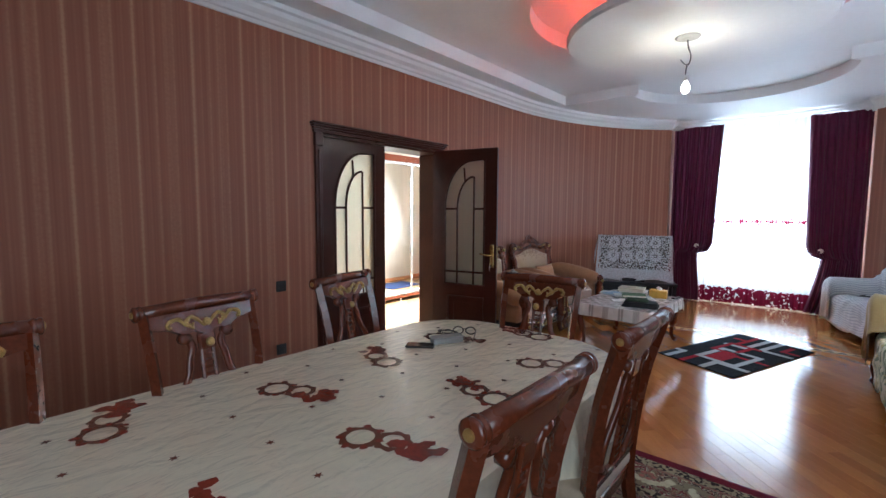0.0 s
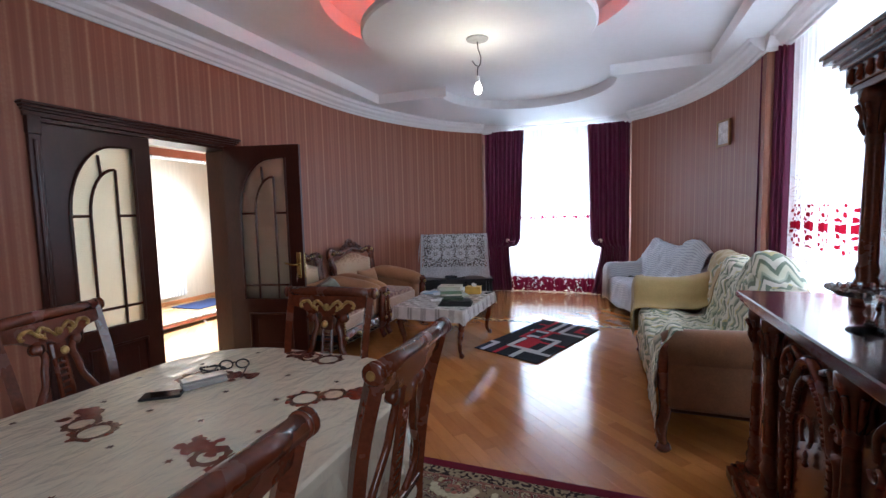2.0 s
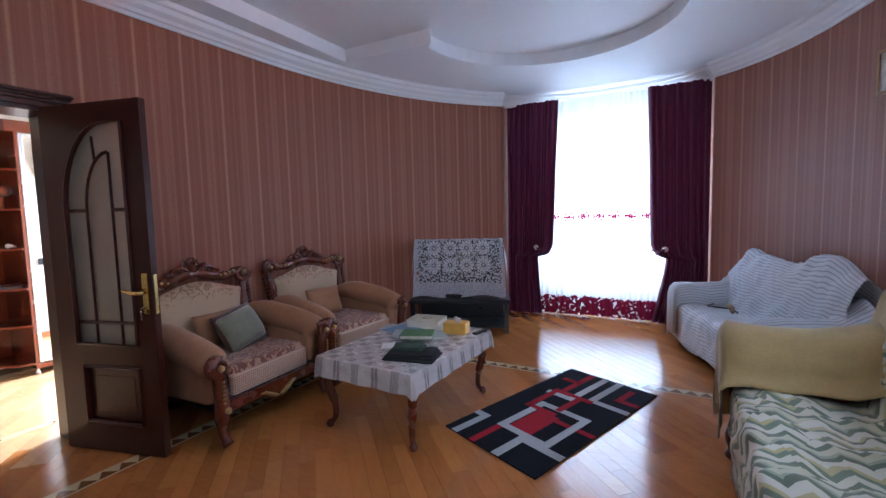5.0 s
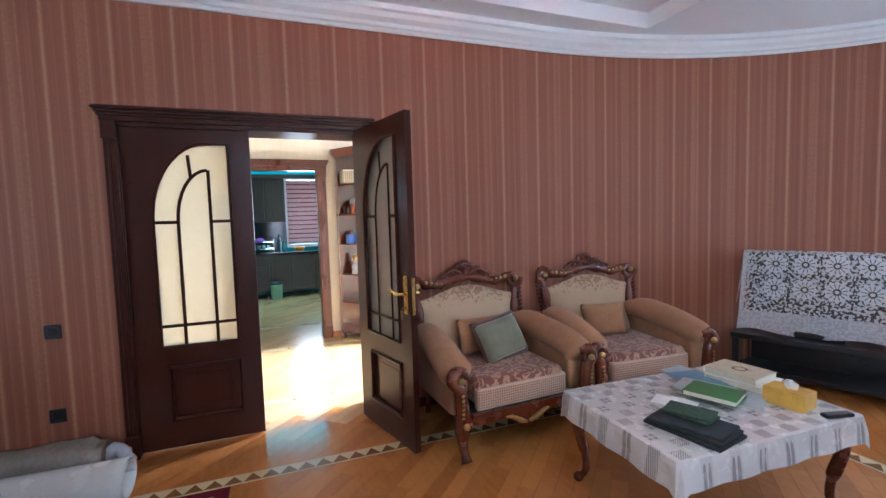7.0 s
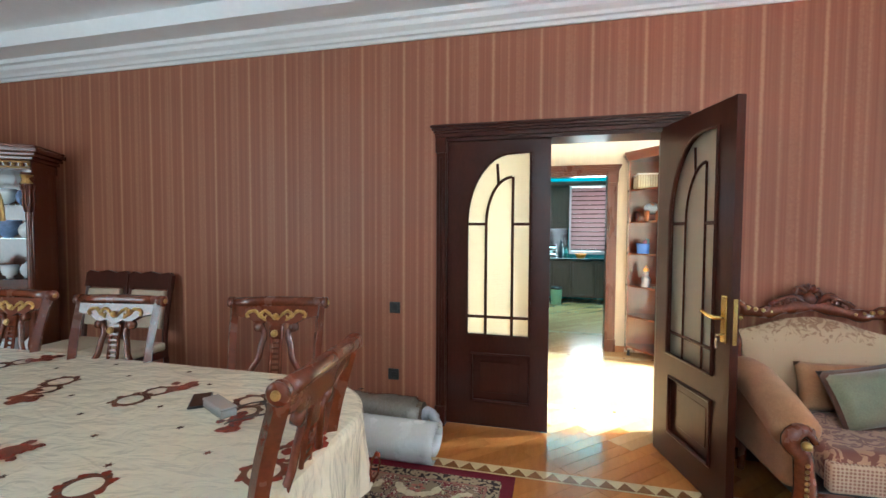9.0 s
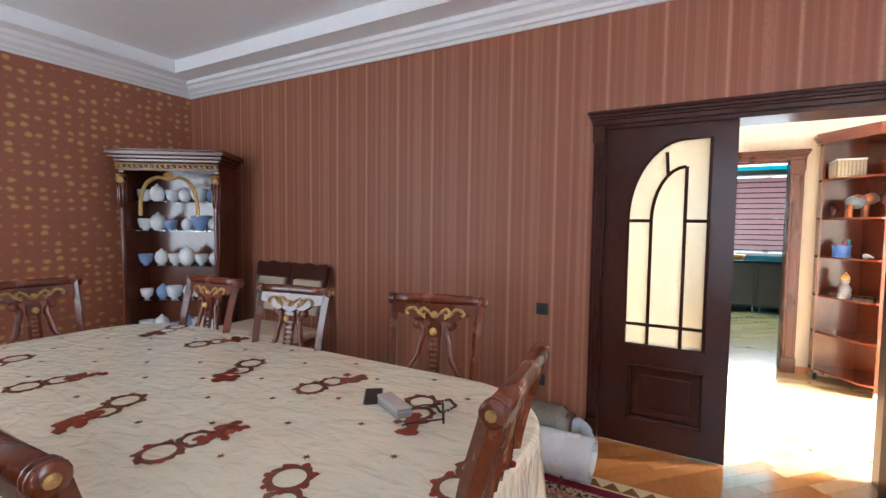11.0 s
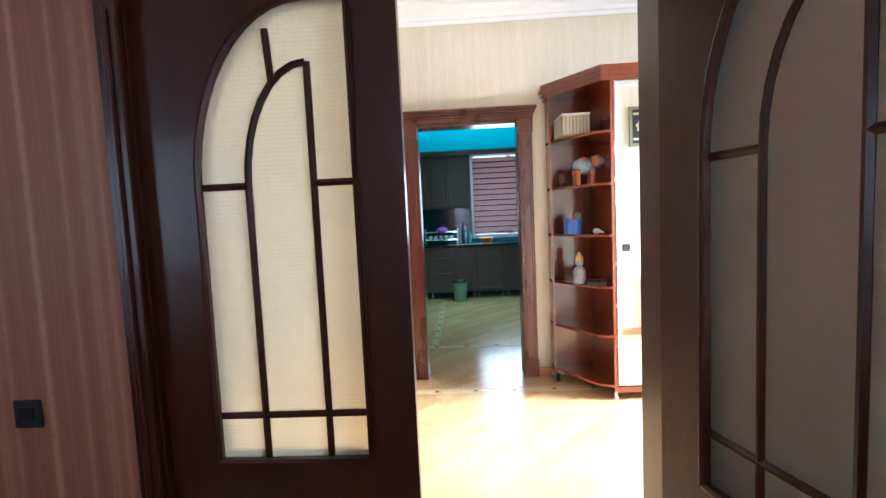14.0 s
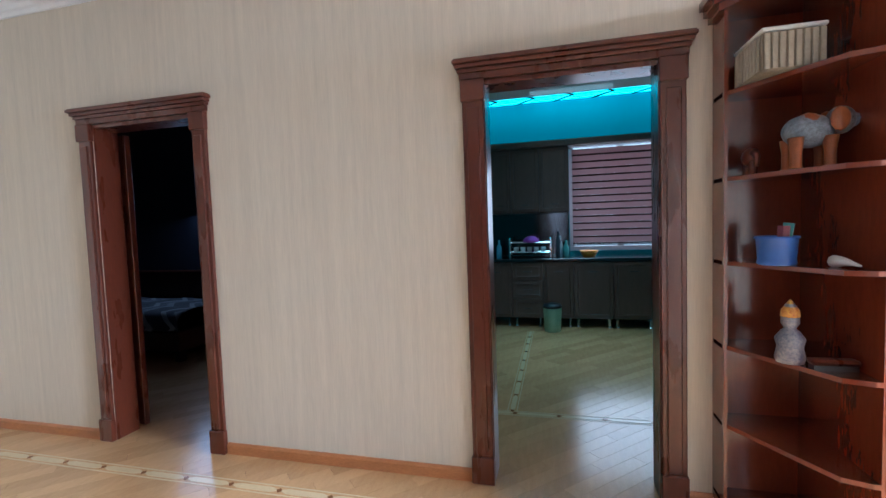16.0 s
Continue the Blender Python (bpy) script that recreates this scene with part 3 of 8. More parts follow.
# ---- double door between living room and hall ----
GLASS_FROST = mat("frosted_woven_glass", (0.66, 0.62, 0.50), 0.55, vary=0.05, scale=5)
_N, _L, _b = nodes_of(GLASS_FROST)
_tr = _N.new("ShaderNodeBsdfTranslucent")
_tr.inputs[0].default_value = (0.86, 0.83, 0.70, 1)
_b.inputs["Transmission Weight"].default_value = 1.0
_b.inputs["IOR"].default_value = 1.3
_mx = _N.new("ShaderNodeMixShader")
_mx.inputs[0].default_value = 0.15
_L.new(_b.outputs[0], _mx.inputs[1])
_L.new(_tr.outputs[0], _mx.inputs[2])
_L.new(_mx.outputs[0], _N["Material Output"].inputs[0])
_tc = _N.new("ShaderNodeTexCoord")
_br = _N.new("ShaderNodeTexBrick")
_br.inputs["Scale"].default_value = 1.0
_br.inputs["Brick Width"].default_value = 0.03
_br.inputs["Row Height"].default_value = 0.012
_br.inputs["Mortar Size"].default_value = 0.002
_mp = _N.new("ShaderNodeMapping")
_mp.inputs["Rotation"].default_value = (radians(90), 0, 0)
_bp = _N.new("ShaderNodeBump")
_bp.inputs["Strength"].default_value = 1.0
_bp.inputs["Distance"].default_value = 0.006
_L.new(_tc.outputs["Object"], _mp.inputs[0])
_L.new(_mp.outputs[0], _br.inputs[0])
_L.new(_br.outputs[0], _bp.inputs["Height"])
_L.new(_bp.outputs[0], _b.inputs["Normal"])
_L.new(_bp.outputs[0], _tr.inputs["Normal"])


def door_leaf(m, label, side, handle=True):
    """A door leaf 0.735 m wide from its hinge at x = 0; side: which way (+1 or -1 along y) its thickness goes."""
    leaf = empty("door_leaf", m, label, "door")
    W, H, T = 0.735, 2.11, 0.042
    m0 = Matrix.Translation((0, T if side > 0 else 0.0, 0)) @ XZ
    arc = [(0.15 + 0.32 * (1 - math.cos(a)), 1.49 + 0.50 * math.sin(a)) for a in [math.pi / 2 * i / 12 for i in range(13)]]
    glass_loop = [(0.15, 0.685)] + arc + [(0.60, 1.99), (0.60, 0.685)]
    panel = [(0.19, 0.20), (0.19, 0.545), (0.60, 0.545), (0.60, 0.20)]
    bm = plate([[(0, 0.012), (W, 0.012), (W, H), (0, H)], glass_loop, panel], 0, T, m0)
    part("leaf_frame", bm, WOOD_DARK, leaf)
    gx = 0.5 * T
    bm = plate([glass_loop], gx - 0.002, gx + 0.002, m0)
    part("door_glass", bm, GLASS_FROST, leaf, "cream woven-textured frosted glass")
    # lower panel with a raised field
    bm = plate([panel], gx - 0.006, gx + 0.006, m0)
    box(bm, (0.245, 0.012 if side > 0 else 0.006, 0.255), (0.545, T - 0.006, 0.49), 0.008)
    part("door_panel", bm, WOOD_DARK, leaf)
    bars = bmesh.new()
    yy = T / 2

    def bar(pts, r=0.0115):
        sweep(bars, [(x, yy, z) for x, z in pts], r, 6, 0.9)
    bar([(0.285, 0.685), (0.285, 1.49)])
    bar([(0.285 + 0.185 * (1 - math.cos(a)), 1.49 + 0.335 * math.sin(a)) for a in [math.pi / 2 * i / 8 for i in range(9)]])
    bar([(0.475, 0.685), (0.475, 1.825)])
    bar([(0.15, 1.49), (0.285, 1.49)])
    bar([(0.475, 1.49), (0.60, 1.49)])
    bar([(0.15, 0.815), (0.60, 0.815)])
    bar([(0.372, 1.775), (0.362, 1.92)])
    part("glazing_bar", bars, WOOD_DARK, leaf, "dark curved glazing bars")
    for yv, s in ((T + 0.004, 1), (-0.004, -1)):
        mo = bmesh.new()
        lp = [(x, yv, z) for x, z in glass_loop] + [(0.15, yv, 0.685)]
        sweep(mo, lp, 0.010, 6)
        sweep(mo, [(x, yv, z) for x, z in panel + panel[:1]], 0.013, 6)
        part("moulding", mo, WOOD_DARK, leaf)
    if handle:
        for s, y0 in ((1, T), (-1, 0)):
            bm = bmesh.new()
            box(bm, (0.665, y0 - 0.003 if s > 0 else y0 - 0.008, 0.880), (0.71, y0 + 0.008 if s > 0 else y0 + 0.003, 1.120), 0.004)
            plt = part("handle_plate", bm, BRASS, leaf, "brass lock plate")
            bm = bmesh.new()
            sweep(bm, curve_pts([(0.69, y0, 1.010), (0.69, y0 + s * 0.04, 1.010), (0.67, y0 + s * 0.05, 1.010), (0.63, y0 + s * 0.05, 1.013), (0.575, y0 + s * 0.052, 1.025)], 4), [0.012] * 8 + [0.011] * 5 + [0.009] * 4, 8)
            part("handle", bm, BRASS, leaf, "brass lever handle", smooth=True)
        bm = bmesh.new()
        sweep(bm, [(0.675, -0.012, 0.920), (0.675, -0.03, 0.918)], [0.006, 0.006], 6)
        box(bm, (0.668, -0.034, 0.850), (0.684, -0.028, 0.905), 0.002)
        part("key", bm, mat("steel", (0.6, 0.6, 0.62), 0.25, metal=1.0), leaf, "steel key with a tag")
        part("lock_strip", bx((W, 0.01, 0.880), (W + 0.003, 0.032, 1.110)), BRASS, leaf)
    for z in (0.25, 1.80):
        bm = bmesh.new()
        sweep(bm, [(-0.004, T if side < 0 else T + 0.004, z), (-0.004, T if side < 0 else T + 0.004, z + 0.12)], 0.008, 8)
        part("hinge", bm, BRASS, leaf, "brass hinge")
    return leaf


door_leaf(Matrix.Translation((XL - 0.030, DOOR[0] + 0.005, 0)) @ pose(0, 0, 0, 0, 0, 90), "closed dark mahogany door leaf with arched frosted glass", 1, False)
door_leaf(Matrix.Translation((XL - 0.03, DOOR[1] - 0.01, 0)) @ pose(0, 0, 0, 0, 0, 15) @ Matrix.Translation((0, -0.042, 0)), "open dark mahogany door leaf with arched frosted glass and brass handle", 1, True)


def casing(name, m, w, h, depth, wood, label, face=0.10, crown=0.1, back=True):
    """A door case round an opening from x = 0 to w in a wall whose face is y = 0; the room is at y < 0."""
    c = empty(name, m, label, "door frame")
    for x0, x1 in ((-face + 0.02, 0.02), (w - 0.02, w + face - 0.02)):
        bm = bmesh.new()
        box(bm, (x0, -0.022, 0), (x1, 0.0, h + 0.01), 0.004)
        box(bm, (x0 + 0.022, -0.032, 0.16), (x1 - 0.022, -0.020, h - 0.14), 0.005)
        box(bm, (x0 - 0.006, -0.036, 0.0), (x1 + 0.006, -0.0, 0.15), 0.005)
        box(bm, (x0 - 0.006, -0.036, h - 0.11), (x1 + 0.006, -0.0, h + 0.0), 0.004)
        part("casing_post", bm, wood, c)
    bm = bmesh.new()
    for k, (o, z0, z1) in enumerate(((0.022, 0.0, 0.035), (0.034, 0.035, 0.055), (0.05, 0.055, 0.075), (0.066, 0.075, 0.092), (0.058, 0.092, 0.10))):
        box(bm, (-face - o * 0.6 + 0.02, -o, h + z0 * crown / 0.1), (w + face + o * 0.6 - 0.02, 0.0, h + z1 * crown / 0.1), 0.003)
    part("casing_crown", bm, wood, c, "moulded crown")
    for x0, x1 in ((0.0, 0.025), (w - 0.025, w)):
        part("jamb", bx((x0, 0.001, 0), (x1, depth, h), 0.002), wood, c)
    part("head_jamb", bx((0.0251, 0.001, h - 0.025), (w - 0.0251, depth, h), 0.002), wood, c)
    if back:
        bm = bmesh.new()
        for x0, x1 in ((-face, 0.0), (w, w + face)):
            box(bm, (x0, depth, 0), (x1, depth + 0.02, h + 0.08), 0.004)
        box(bm, (0, depth, h), (w, depth + 0.02, h + 0.08), 0.004)
        part("casing_back", bm, wood, c)
    return c


casing("door_case", Matrix.Translation((XL, DOOR[0] - 0.02, 0)) @ pose(0, 0, 0, 0, 0, 90), DOOR[1] - DOOR[0] + 0.04, DOOR[2] - 0.02, 0.271, WOOD_DARK, "dark mahogany double door frame with moulded crown", 0.065, crown=0.085)
WOOD_HALL = mat("wood_hall_mahogany", (0.095, 0.021, 0.009), 0.28, vary=0.25, scale=5, stretch=(2.5, 2.5, 0.6), coat=0.3)
casing("door_case", Matrix.Translation((HX, 2.835, 0)) @ pose(0, 0, 0, 0, 0, 90), 0.865, 2.13, 0.17, WOOD_HALL, "red mahogany door frame of the kitchen opening", 0.11)
casing("door_case", Matrix.Translation((HX, 0.24, 0)) @ pose(0, 0, 0, 0, 0, 90), 0.84, 2.13, 0.17, WOOD_HALL, "red mahogany door frame of the bedroom", 0.10)
bd = empty("door_leaf", Matrix.Translation((HX - 0.21, 0.27, 0)) @ pose(0, 0, 0, 0, 0, 262), "open red mahogany bedroom door", "door")
part("leaf_panel", bx((0, -0.04, 0.01), (0.76, 0, 2.1), 0.004), WOOD_HALL, bd)
bm = bmesh.new()
box(bm, (0.68, 0.0, 0.93), (0.72, 0.008, 1.15), 0.003)
part("handle_plate", bm, BRASS, bd)


def socket(y, z, n=1):
    s = empty("wall_socket", Matrix.Translation((XL, y, z)), "dark square wall socket on striped wallpaper", "socket")
    bm = bx((0, -0.042, -0.042), (0.010, 0.042, 0.042), 0.004)
    part("plate", bm, DARKMETAL, s)
    bm = bmesh.new()
    box(bm, (0.010, -0.022, -0.022), (0.013, 0.022, 0.022), 0.002)
    part("insert", bm, BLACK, s)


socket(1.91, 0.86)
socket(1.90, 0.35)

# ---- windows ----
FRAMEW = mat("window_pvc_white", (0.78, 0.78, 0.78), 0.35, vary=0.03)
PANE = glass("window_glass", (0.97, 0.99, 0.98), 0.0)


def window(m, w, z0, z1, n, label):
    """A window in the plane y = 0 from x = 0 to w."""
    e = empty("window_1", m, label, "window")
    e["kind"] = "structure"
    bm = bmesh.new()
    for x0, x1, a, b in ((0, w, z0, z0 + 0.06), (0, w, z1 - 0.06, z1), (0, 0.06, z0 + 0.06, z1 - 0.06), (w - 0.06, w, z0 + 0.06, z1 - 0.06)):
        box(bm, (x0, -0.03, a), (x1, 0.03, b), 0.004)
    for i in range(1, n):
        x = w * i / n
        box(bm, (x - 0.04, -0.03, z0 + 0.06), (x + 0.04, 0.03, z1 - 0.06), 0.004)
    part("window_frame", bm, FRAMEW, e)
    for i in range(n):
        p = part("pane", bx((w * i / n + 0.03, -0.006, z0 + 0.05), (w * (i + 1) / n - 0.03, 0.006, z1 - 0.05)), PANE, e)
        p.visible_shadow = False
    return e


window(pose(-1.72, 9.17, 0), 1.8, 0.3, 2.75, 2, "white framed tall window behind sheer curtains")
window(pose(2.32, 2.7, 0, 0, 0, 90), 2.3, 0.3, 2.75, 3, "white framed wide window behind sheer curtains")
window(pose(-5.4, 7.47, 0), 1.7, 0.5, 2.6, 2, "white framed hall window")
window(pose(-10.05, 3.38, 0, 0, 0, 90), 1.37, 0.95, 2.46, 2, "white framed kitchen window")
SKYGLOW = glow("daylight_backdrop", (0.86, 0.93, 1.0), 1.7)
for lo, hi in (((-3.2, 10.3, -0.5), (1.8, 10.32, 4)), ((3.6, 0.8, -0.5), (3.62, 7.0, 4)), ((-7, 8.6, -0.5), (-2.5, 8.62, 4)), ((-11.3, 2.4, -0.5), (-11.28, 6, 4))):
    part("backdrop", bx(lo, hi), SKYGLOW, kind="structure", label="bright overcast daylight")

# ---- dining chairs ----
def arc2(x0, z0, x1, z1, bulge, n=6, y=0.0):
    """A bowed bar between two points of the x, z plane."""
    out = []
    for i in range(n + 1):
        t = i / n
        out.append((x0 + (x1 - x0) * t + bulge * math.sin(math.pi * t), y, z0 + (z1 - z0) * t))
    return out


def dining_chair(m, label):
    """A carved chair that faces +y, its origin on the floor under the seat's middle."""
    c = empty("dining_chair", m, label, "chair", "chairs round the dining table")
    bm = bmesh.new()
    bm2 = bx((-0.23, -0.21, 0.43), (0.23, 0.23, 0.50), 0.03, segs=3)
    part("seat", bm2, CREAM_FABRIC, c, "cream upholstered seat", smooth=True)
    bm = bx((-0.225, -0.205, 0.375), (0.225, 0.225, 0.432), 0.008)
    part("seat_frame", bm, WOOD_TABLE, c)
    for s in (-1, 1):
        bm = bmesh.new()
        sweep(bm, curve_pts([(s * 0.20, 0.20, 0.38), (s * 0.212, 0.215, 0.26), (s * 0.20, 0.20, 0.12), (s * 0.21, 0.22, 0.0)], 4), [0.030] * 4 + [0.025] * 4 + [0.018] * 4 + [0.022], 8)
        part("leg", bm, WOOD_TABLE, c, smooth=True)
        # rear leg and stile in one piece, leaning back
        bm = bmesh.new()
        pts = curve_pts([(s * 0.195, -0.27, 0.0), (s * 0.20, -0.21, 0.30), (s * 0.205, -0.20, 0.50), (s * 0.215, -0.235, 0.80), (s * 0.222, -0.30, 1.05)], 4)
        sweep(bm, pts, [0.021] * len(pts), 4, 1.35)
        part("leg", bm, WOOD_TABLE, c)
        bm = bmesh.new()
        lathe(bm, [(0.012, -0.016), (0.026, -0.012), (0.030, -0.008), (0.030, -0.002), (0.026, 0.0), (0.026, 0.006), (0.030, 0.009), (0.030, 0.016), (0.024, 0.020), (0.012, 0.022)], 14, pose(s * 0.235, -0.305, 1.055, 0, s * 90, 0))
        part("knob", bm, WOOD_TABLE, c, smooth=True)
        bm = bmesh.new()
        lathe(bm, [(0.006, 0.020), (0.013, 0.022), (0.012, 0.026), (0.005, 0.028)], 12, pose(s * 0.235, -0.305, 1.055, 0, s * 90, 0))
        part("rosette", bm, GILT, c, "worn gilt rosette")
    # top rail: a rolled bar with a deep board below it
    bm = bmesh.new()
    sweep(bm, [(-0.235, -0.305, 1.055), (-0.12, -0.312, 1.058), (0, -0.315, 1.06), (0.12, -0.312, 1.058), (0.235, -0.305, 1.055)], 0.026, 10)
    part("top_rail", bm, WOOD_TABLE, c, smooth=True)
    outline = [(-0.21, 1.04), (-0.21, 0.99), (-0.14, 0.975), (-0.09, 0.945), (-0.045, 0.955), (0, 0.93), (0.045, 0.955), (0.09, 0.945), (0.14, 0.975), (0.21, 0.99), (0.21, 1.04)]
    tilt = pose(0, -0.275, 0.95, 14, 0, 0) @ pose(0, 0, -0.95)
    bm = plate([outline], -0.014, 0.014, tilt @ XZ)
    part("crest_board", bm, WOOD_TABLE, c)
    for yy in (0.020,):
        for s in (-1, 1):
            bm = bmesh.new()
            for ctrl in (((0.005, 0.968), (0.035, 1.0), (0.06, 1.014), (0.078, 0.995), (0.062, 0.976), (0.05, 0.99)), ((0.05, 0.965), (0.08, 0.985), (0.11, 1.014), (0.145, 1.004), (0.148, 0.985), (0.135, 0.984))):
                cpts = curve_pts([(s * x, yy - 0.004, z) for x, z in ctrl], 4)
                sweep(bm, cpts, [0.004 + 0.005 * math.sin(math.pi * k / (len(cpts) - 1)) ** 0.7 + 0.0015 * math.sin(k * 1.9) for k in range(len(cpts))], 6, m=tilt)
            part("gilt_carving", bm, GILT, c, "worn gilt leaf carving")
        for z, r in ((0.985, 0.018), (0.90, 0.020)):
            bm = bmesh.new()
            lathe(bm, [(0.002, 0), (r, 0.004), (r * 0.8, 0.012), (0.004, 0.017)], 8, tilt @ pose(0, yy, z, -90 if yy > 0 else 90))
            part("gilt_boss", bm, GILT, c, "worn gilt boss")
    # splat: a laddered middle strip between two lyre bows
    tl = pose(0, -0.245, 0.75, 9, 0, 0) @ pose(0, 0, -0.75)
    bm = bmesh.new()
    for x in (-0.026, 0.026):
        sweep(bm, [(x * 1.15, 0, 0.50), (x, 0, 0.70), (x * 0.9, 0, 0.88)], 0.0085, 6, m=tl)
    for i in range(13):
        z = 0.53 + i * 0.027
        box(bm, (-0.026, -0.006, z - 0.005), (0.026, 0.006, z + 0.005), 0, tl)
    box(bm, (-0.035, -0.012, 0.875), (0.035, 0.012, 0.945), 0.006, tl)
    box(bm, (-0.20, -0.012, 0.495), (0.20, 0.012, 0.53), 0.004, tl)
    part("splat", bm, WOOD_TABLE, c, "laddered centre splat")
    for s in (-1, 1):
        bm = bmesh.new()
        pts = curve_pts([(s * 0.09, 0, 0.945), (s * 0.06, 0, 0.90), (s * 0.075, 0, 0.84), (s * 0.085, 0, 0.78), (s * 0.12, 0, 0.72), (s * 0.155, 0, 0.65), (s * 0.15, 0, 0.58), (s * 0.09, 0, 0.52)], 4)
        sweep(bm, pts, [0.016] * len(pts), 8, 0.8, m=tl)
        lathe(bm, [(0.003, -0.018), (0.024, -0.015), (0.024, 0.015), (0.003, 0.018)], 10, tl @ pose(s * 0.088, 0, 0.935, 90))
        part("lyre_bow", bm, WOOD_TABLE, c, smooth=True)
    return c


CHAIR_LABEL = "carved walnut dining chair with gilt crest pushed up to the table"
first = dining_chair(rz(-1.85, 1.76, 0.008, -75), CHAIR_LABEL)
for x, y, a in ((-1.68, 0.88, -82), (-1.69, 0.10, -88), (-1.3, -0.32, 0), (-0.77, 0.97, 90), (-0.77, 1.72, 90), (-1.23, 2.13, 185)):
    copy_thing(first, rz(x, y, 0.008, a))


def side_chair(m):
    c = empty("side_chair", m, "dark chair with cream padded back against the wall", "chair", "spare chairs by the wall")
    part("seat", bx((-0.22, -0.2, 0.43), (0.22, 0.22, 0.50), 0.025, segs=2), CREAM_FABRIC, c, "cream padded seat", smooth=True)
    part("seat_frame", bx((-0.22, -0.2, 0.37), (0.22, 0.22, 0.432), 0.006), WOOD_DARK, c)
    for s in (-1, 1):
        bm = bmesh.new()
        sweep(bm, [(s * 0.2, 0.2, 0.38), (s * 0.2, 0.2, 0)], [0.026, 0.016], 8)
        part("leg", bm, WOOD_DARK, c)
        bm = bmesh.new()
        sweep(bm, curve_pts([(s * 0.2, -0.27, 0), (s * 0.2, -0.2, 0.4), (s * 0.2, -0.22, 0.7), (s * 0.205, -0.28, 1.03)], 3), 0.022, 6)
        part("leg", bm, WOOD_DARK, c)
    tl = pose(0, -0.235, 0.8, 10, 0, 0) @ pose(0, 0, -0.8)
    part("back_pad", bx((-0.17, -0.02, 0.60), (0.17, 0.03, 0.92), 0.015, tl, 2), CREAM_FABRIC, c, "cream padded back", smooth=True)
    bm = plate([[(-0.225, 0.93), (0.225, 0.93), (0.225, 1.05), (0.19, 1.075), (0.1, 1.06), (0, 1.08), (-0.1, 1.06), (-0.19, 1.075), (-0.225, 1.05)]], -0.018, 0.018, tl @ XZ)
    part("top_rail", bm, WOOD_DARK, c)
    return c


sc = side_chair(rz(-2.93, -0.28, 0, -90))
copy_thing(sc, rz(-2.93, -0.74, 0, -88))

# ---- dining table with its cloth ----
tb = empty("dining_table", rz(-1.30, 0.96, 0.008), "long carved walnut dining table", "table")


def rounded(hx, hy, r, n=8, flare=0.0):
    out = []
    for cx, cy, a0 in ((hx - r, hy - r, 0), (-hx + r, hy - r, 90), (-hx + r, -hy + r, 180), (hx - r, -hy + r, 270)):
        for i in range(n + 1):
            a = radians(a0 + 90 * i / n)
            out.append((cx + r * math.cos(a), cy + r * math.sin(a)))
    return out


bm = bmesh.new()
slab(bm, rounded(0.62, 1.405, 0.40), 0.70, 0.738)
part("tabletop", bm, WOOD_TABLE, tb)
part("apron", bx((-0.5, -1.25, 0.61), (0.5, 1.25, 0.70), 0.01), WOOD_TABLE, tb)
for y in (-0.85, 0.85):
    bm = bmesh.new()
    lathe(bm, [(0.06, 0.10), (0.11, 0.14), (0.07, 0.22), (0.12, 0.34), (0.13, 0.42), (0.07, 0.52), (0.12, 0.61)], 16, Matrix.Translation((0, y, 0)))
    part("pedestal", bm, WOOD_TABLE, tb, smooth=True)
    for s in (-1, 1):
        bm = bmesh.new()
        sweep(bm, curve_pts([(0, y, 0.2), (s * 0.2, y, 0.17), (s * 0.33, y, 0.06), (s * 0.40, y, 0.02)], 4), [0.05] * 5 + [0.04] * 5 + [0.03] * 3, 8)
        part("foot", bm, WOOD_TABLE, tb, smooth=True)

CLOTH = mat("tablecloth_plastic_over_cream", (0.80, 0.73, 0.56), 0.42, vary=0.06, scale=5, coat=0.9)
_N, _L, _b = nodes_of(CLOTH)
_b.inputs["Coat Roughness"].default_value = 0.04
_tc = _N.new("ShaderNodeTexCoord")
_n1 = _N.new("ShaderNodeTexNoise")
_n1.inputs["Scale"].default_value = 8
_n1.inputs["Distortion"].default_value = 0.7
_n1.inputs["Detail"].default_value = 3.5
_bp = _N.new("ShaderNodeBump")
_bp.inputs["Strength"].default_value = 1.0
_bp.inputs["Distance"].default_value = 0.02
_mp = _N.new("ShaderNodeMapping")
_mp.inputs["Scale"].default_value = (2.2, 1.0, 1.0)
_mp.inputs["Rotation"].default_value = (0, 0, radians(25))
_L.new(_tc.outputs["Object"], _mp.inputs[0])
_L.new(_mp.outputs[0], _n1.inputs[0])
_L.new(_n1.outputs[0], _bp.inputs["Height"])
_L.new(_bp.outputs[0], _b.inputs["Coat Normal"])

ol = rounded(0.645, 1.43, 0.42, 12)
cl = empty("tablecloth", rz(-1.30, 0.96, 0), "cream plastic-covered tablecloth with burgundy flower wreaths on the dining table", "tablecloth")
bm = bmesh.new()
n = len(ol) * 4


def ol_at(u):
    """A point on the cloth's outline, by its share of the whole length."""
    k = u * len(ol)
    i, f = int(k) % len(ol), k % 1
    a, b = ol[i], ol[(i + 1) % len(ol)]
    return Vector((a[0] + (b[0] - a[0]) * f, a[1] + (b[1] - a[1]) * f, 0))


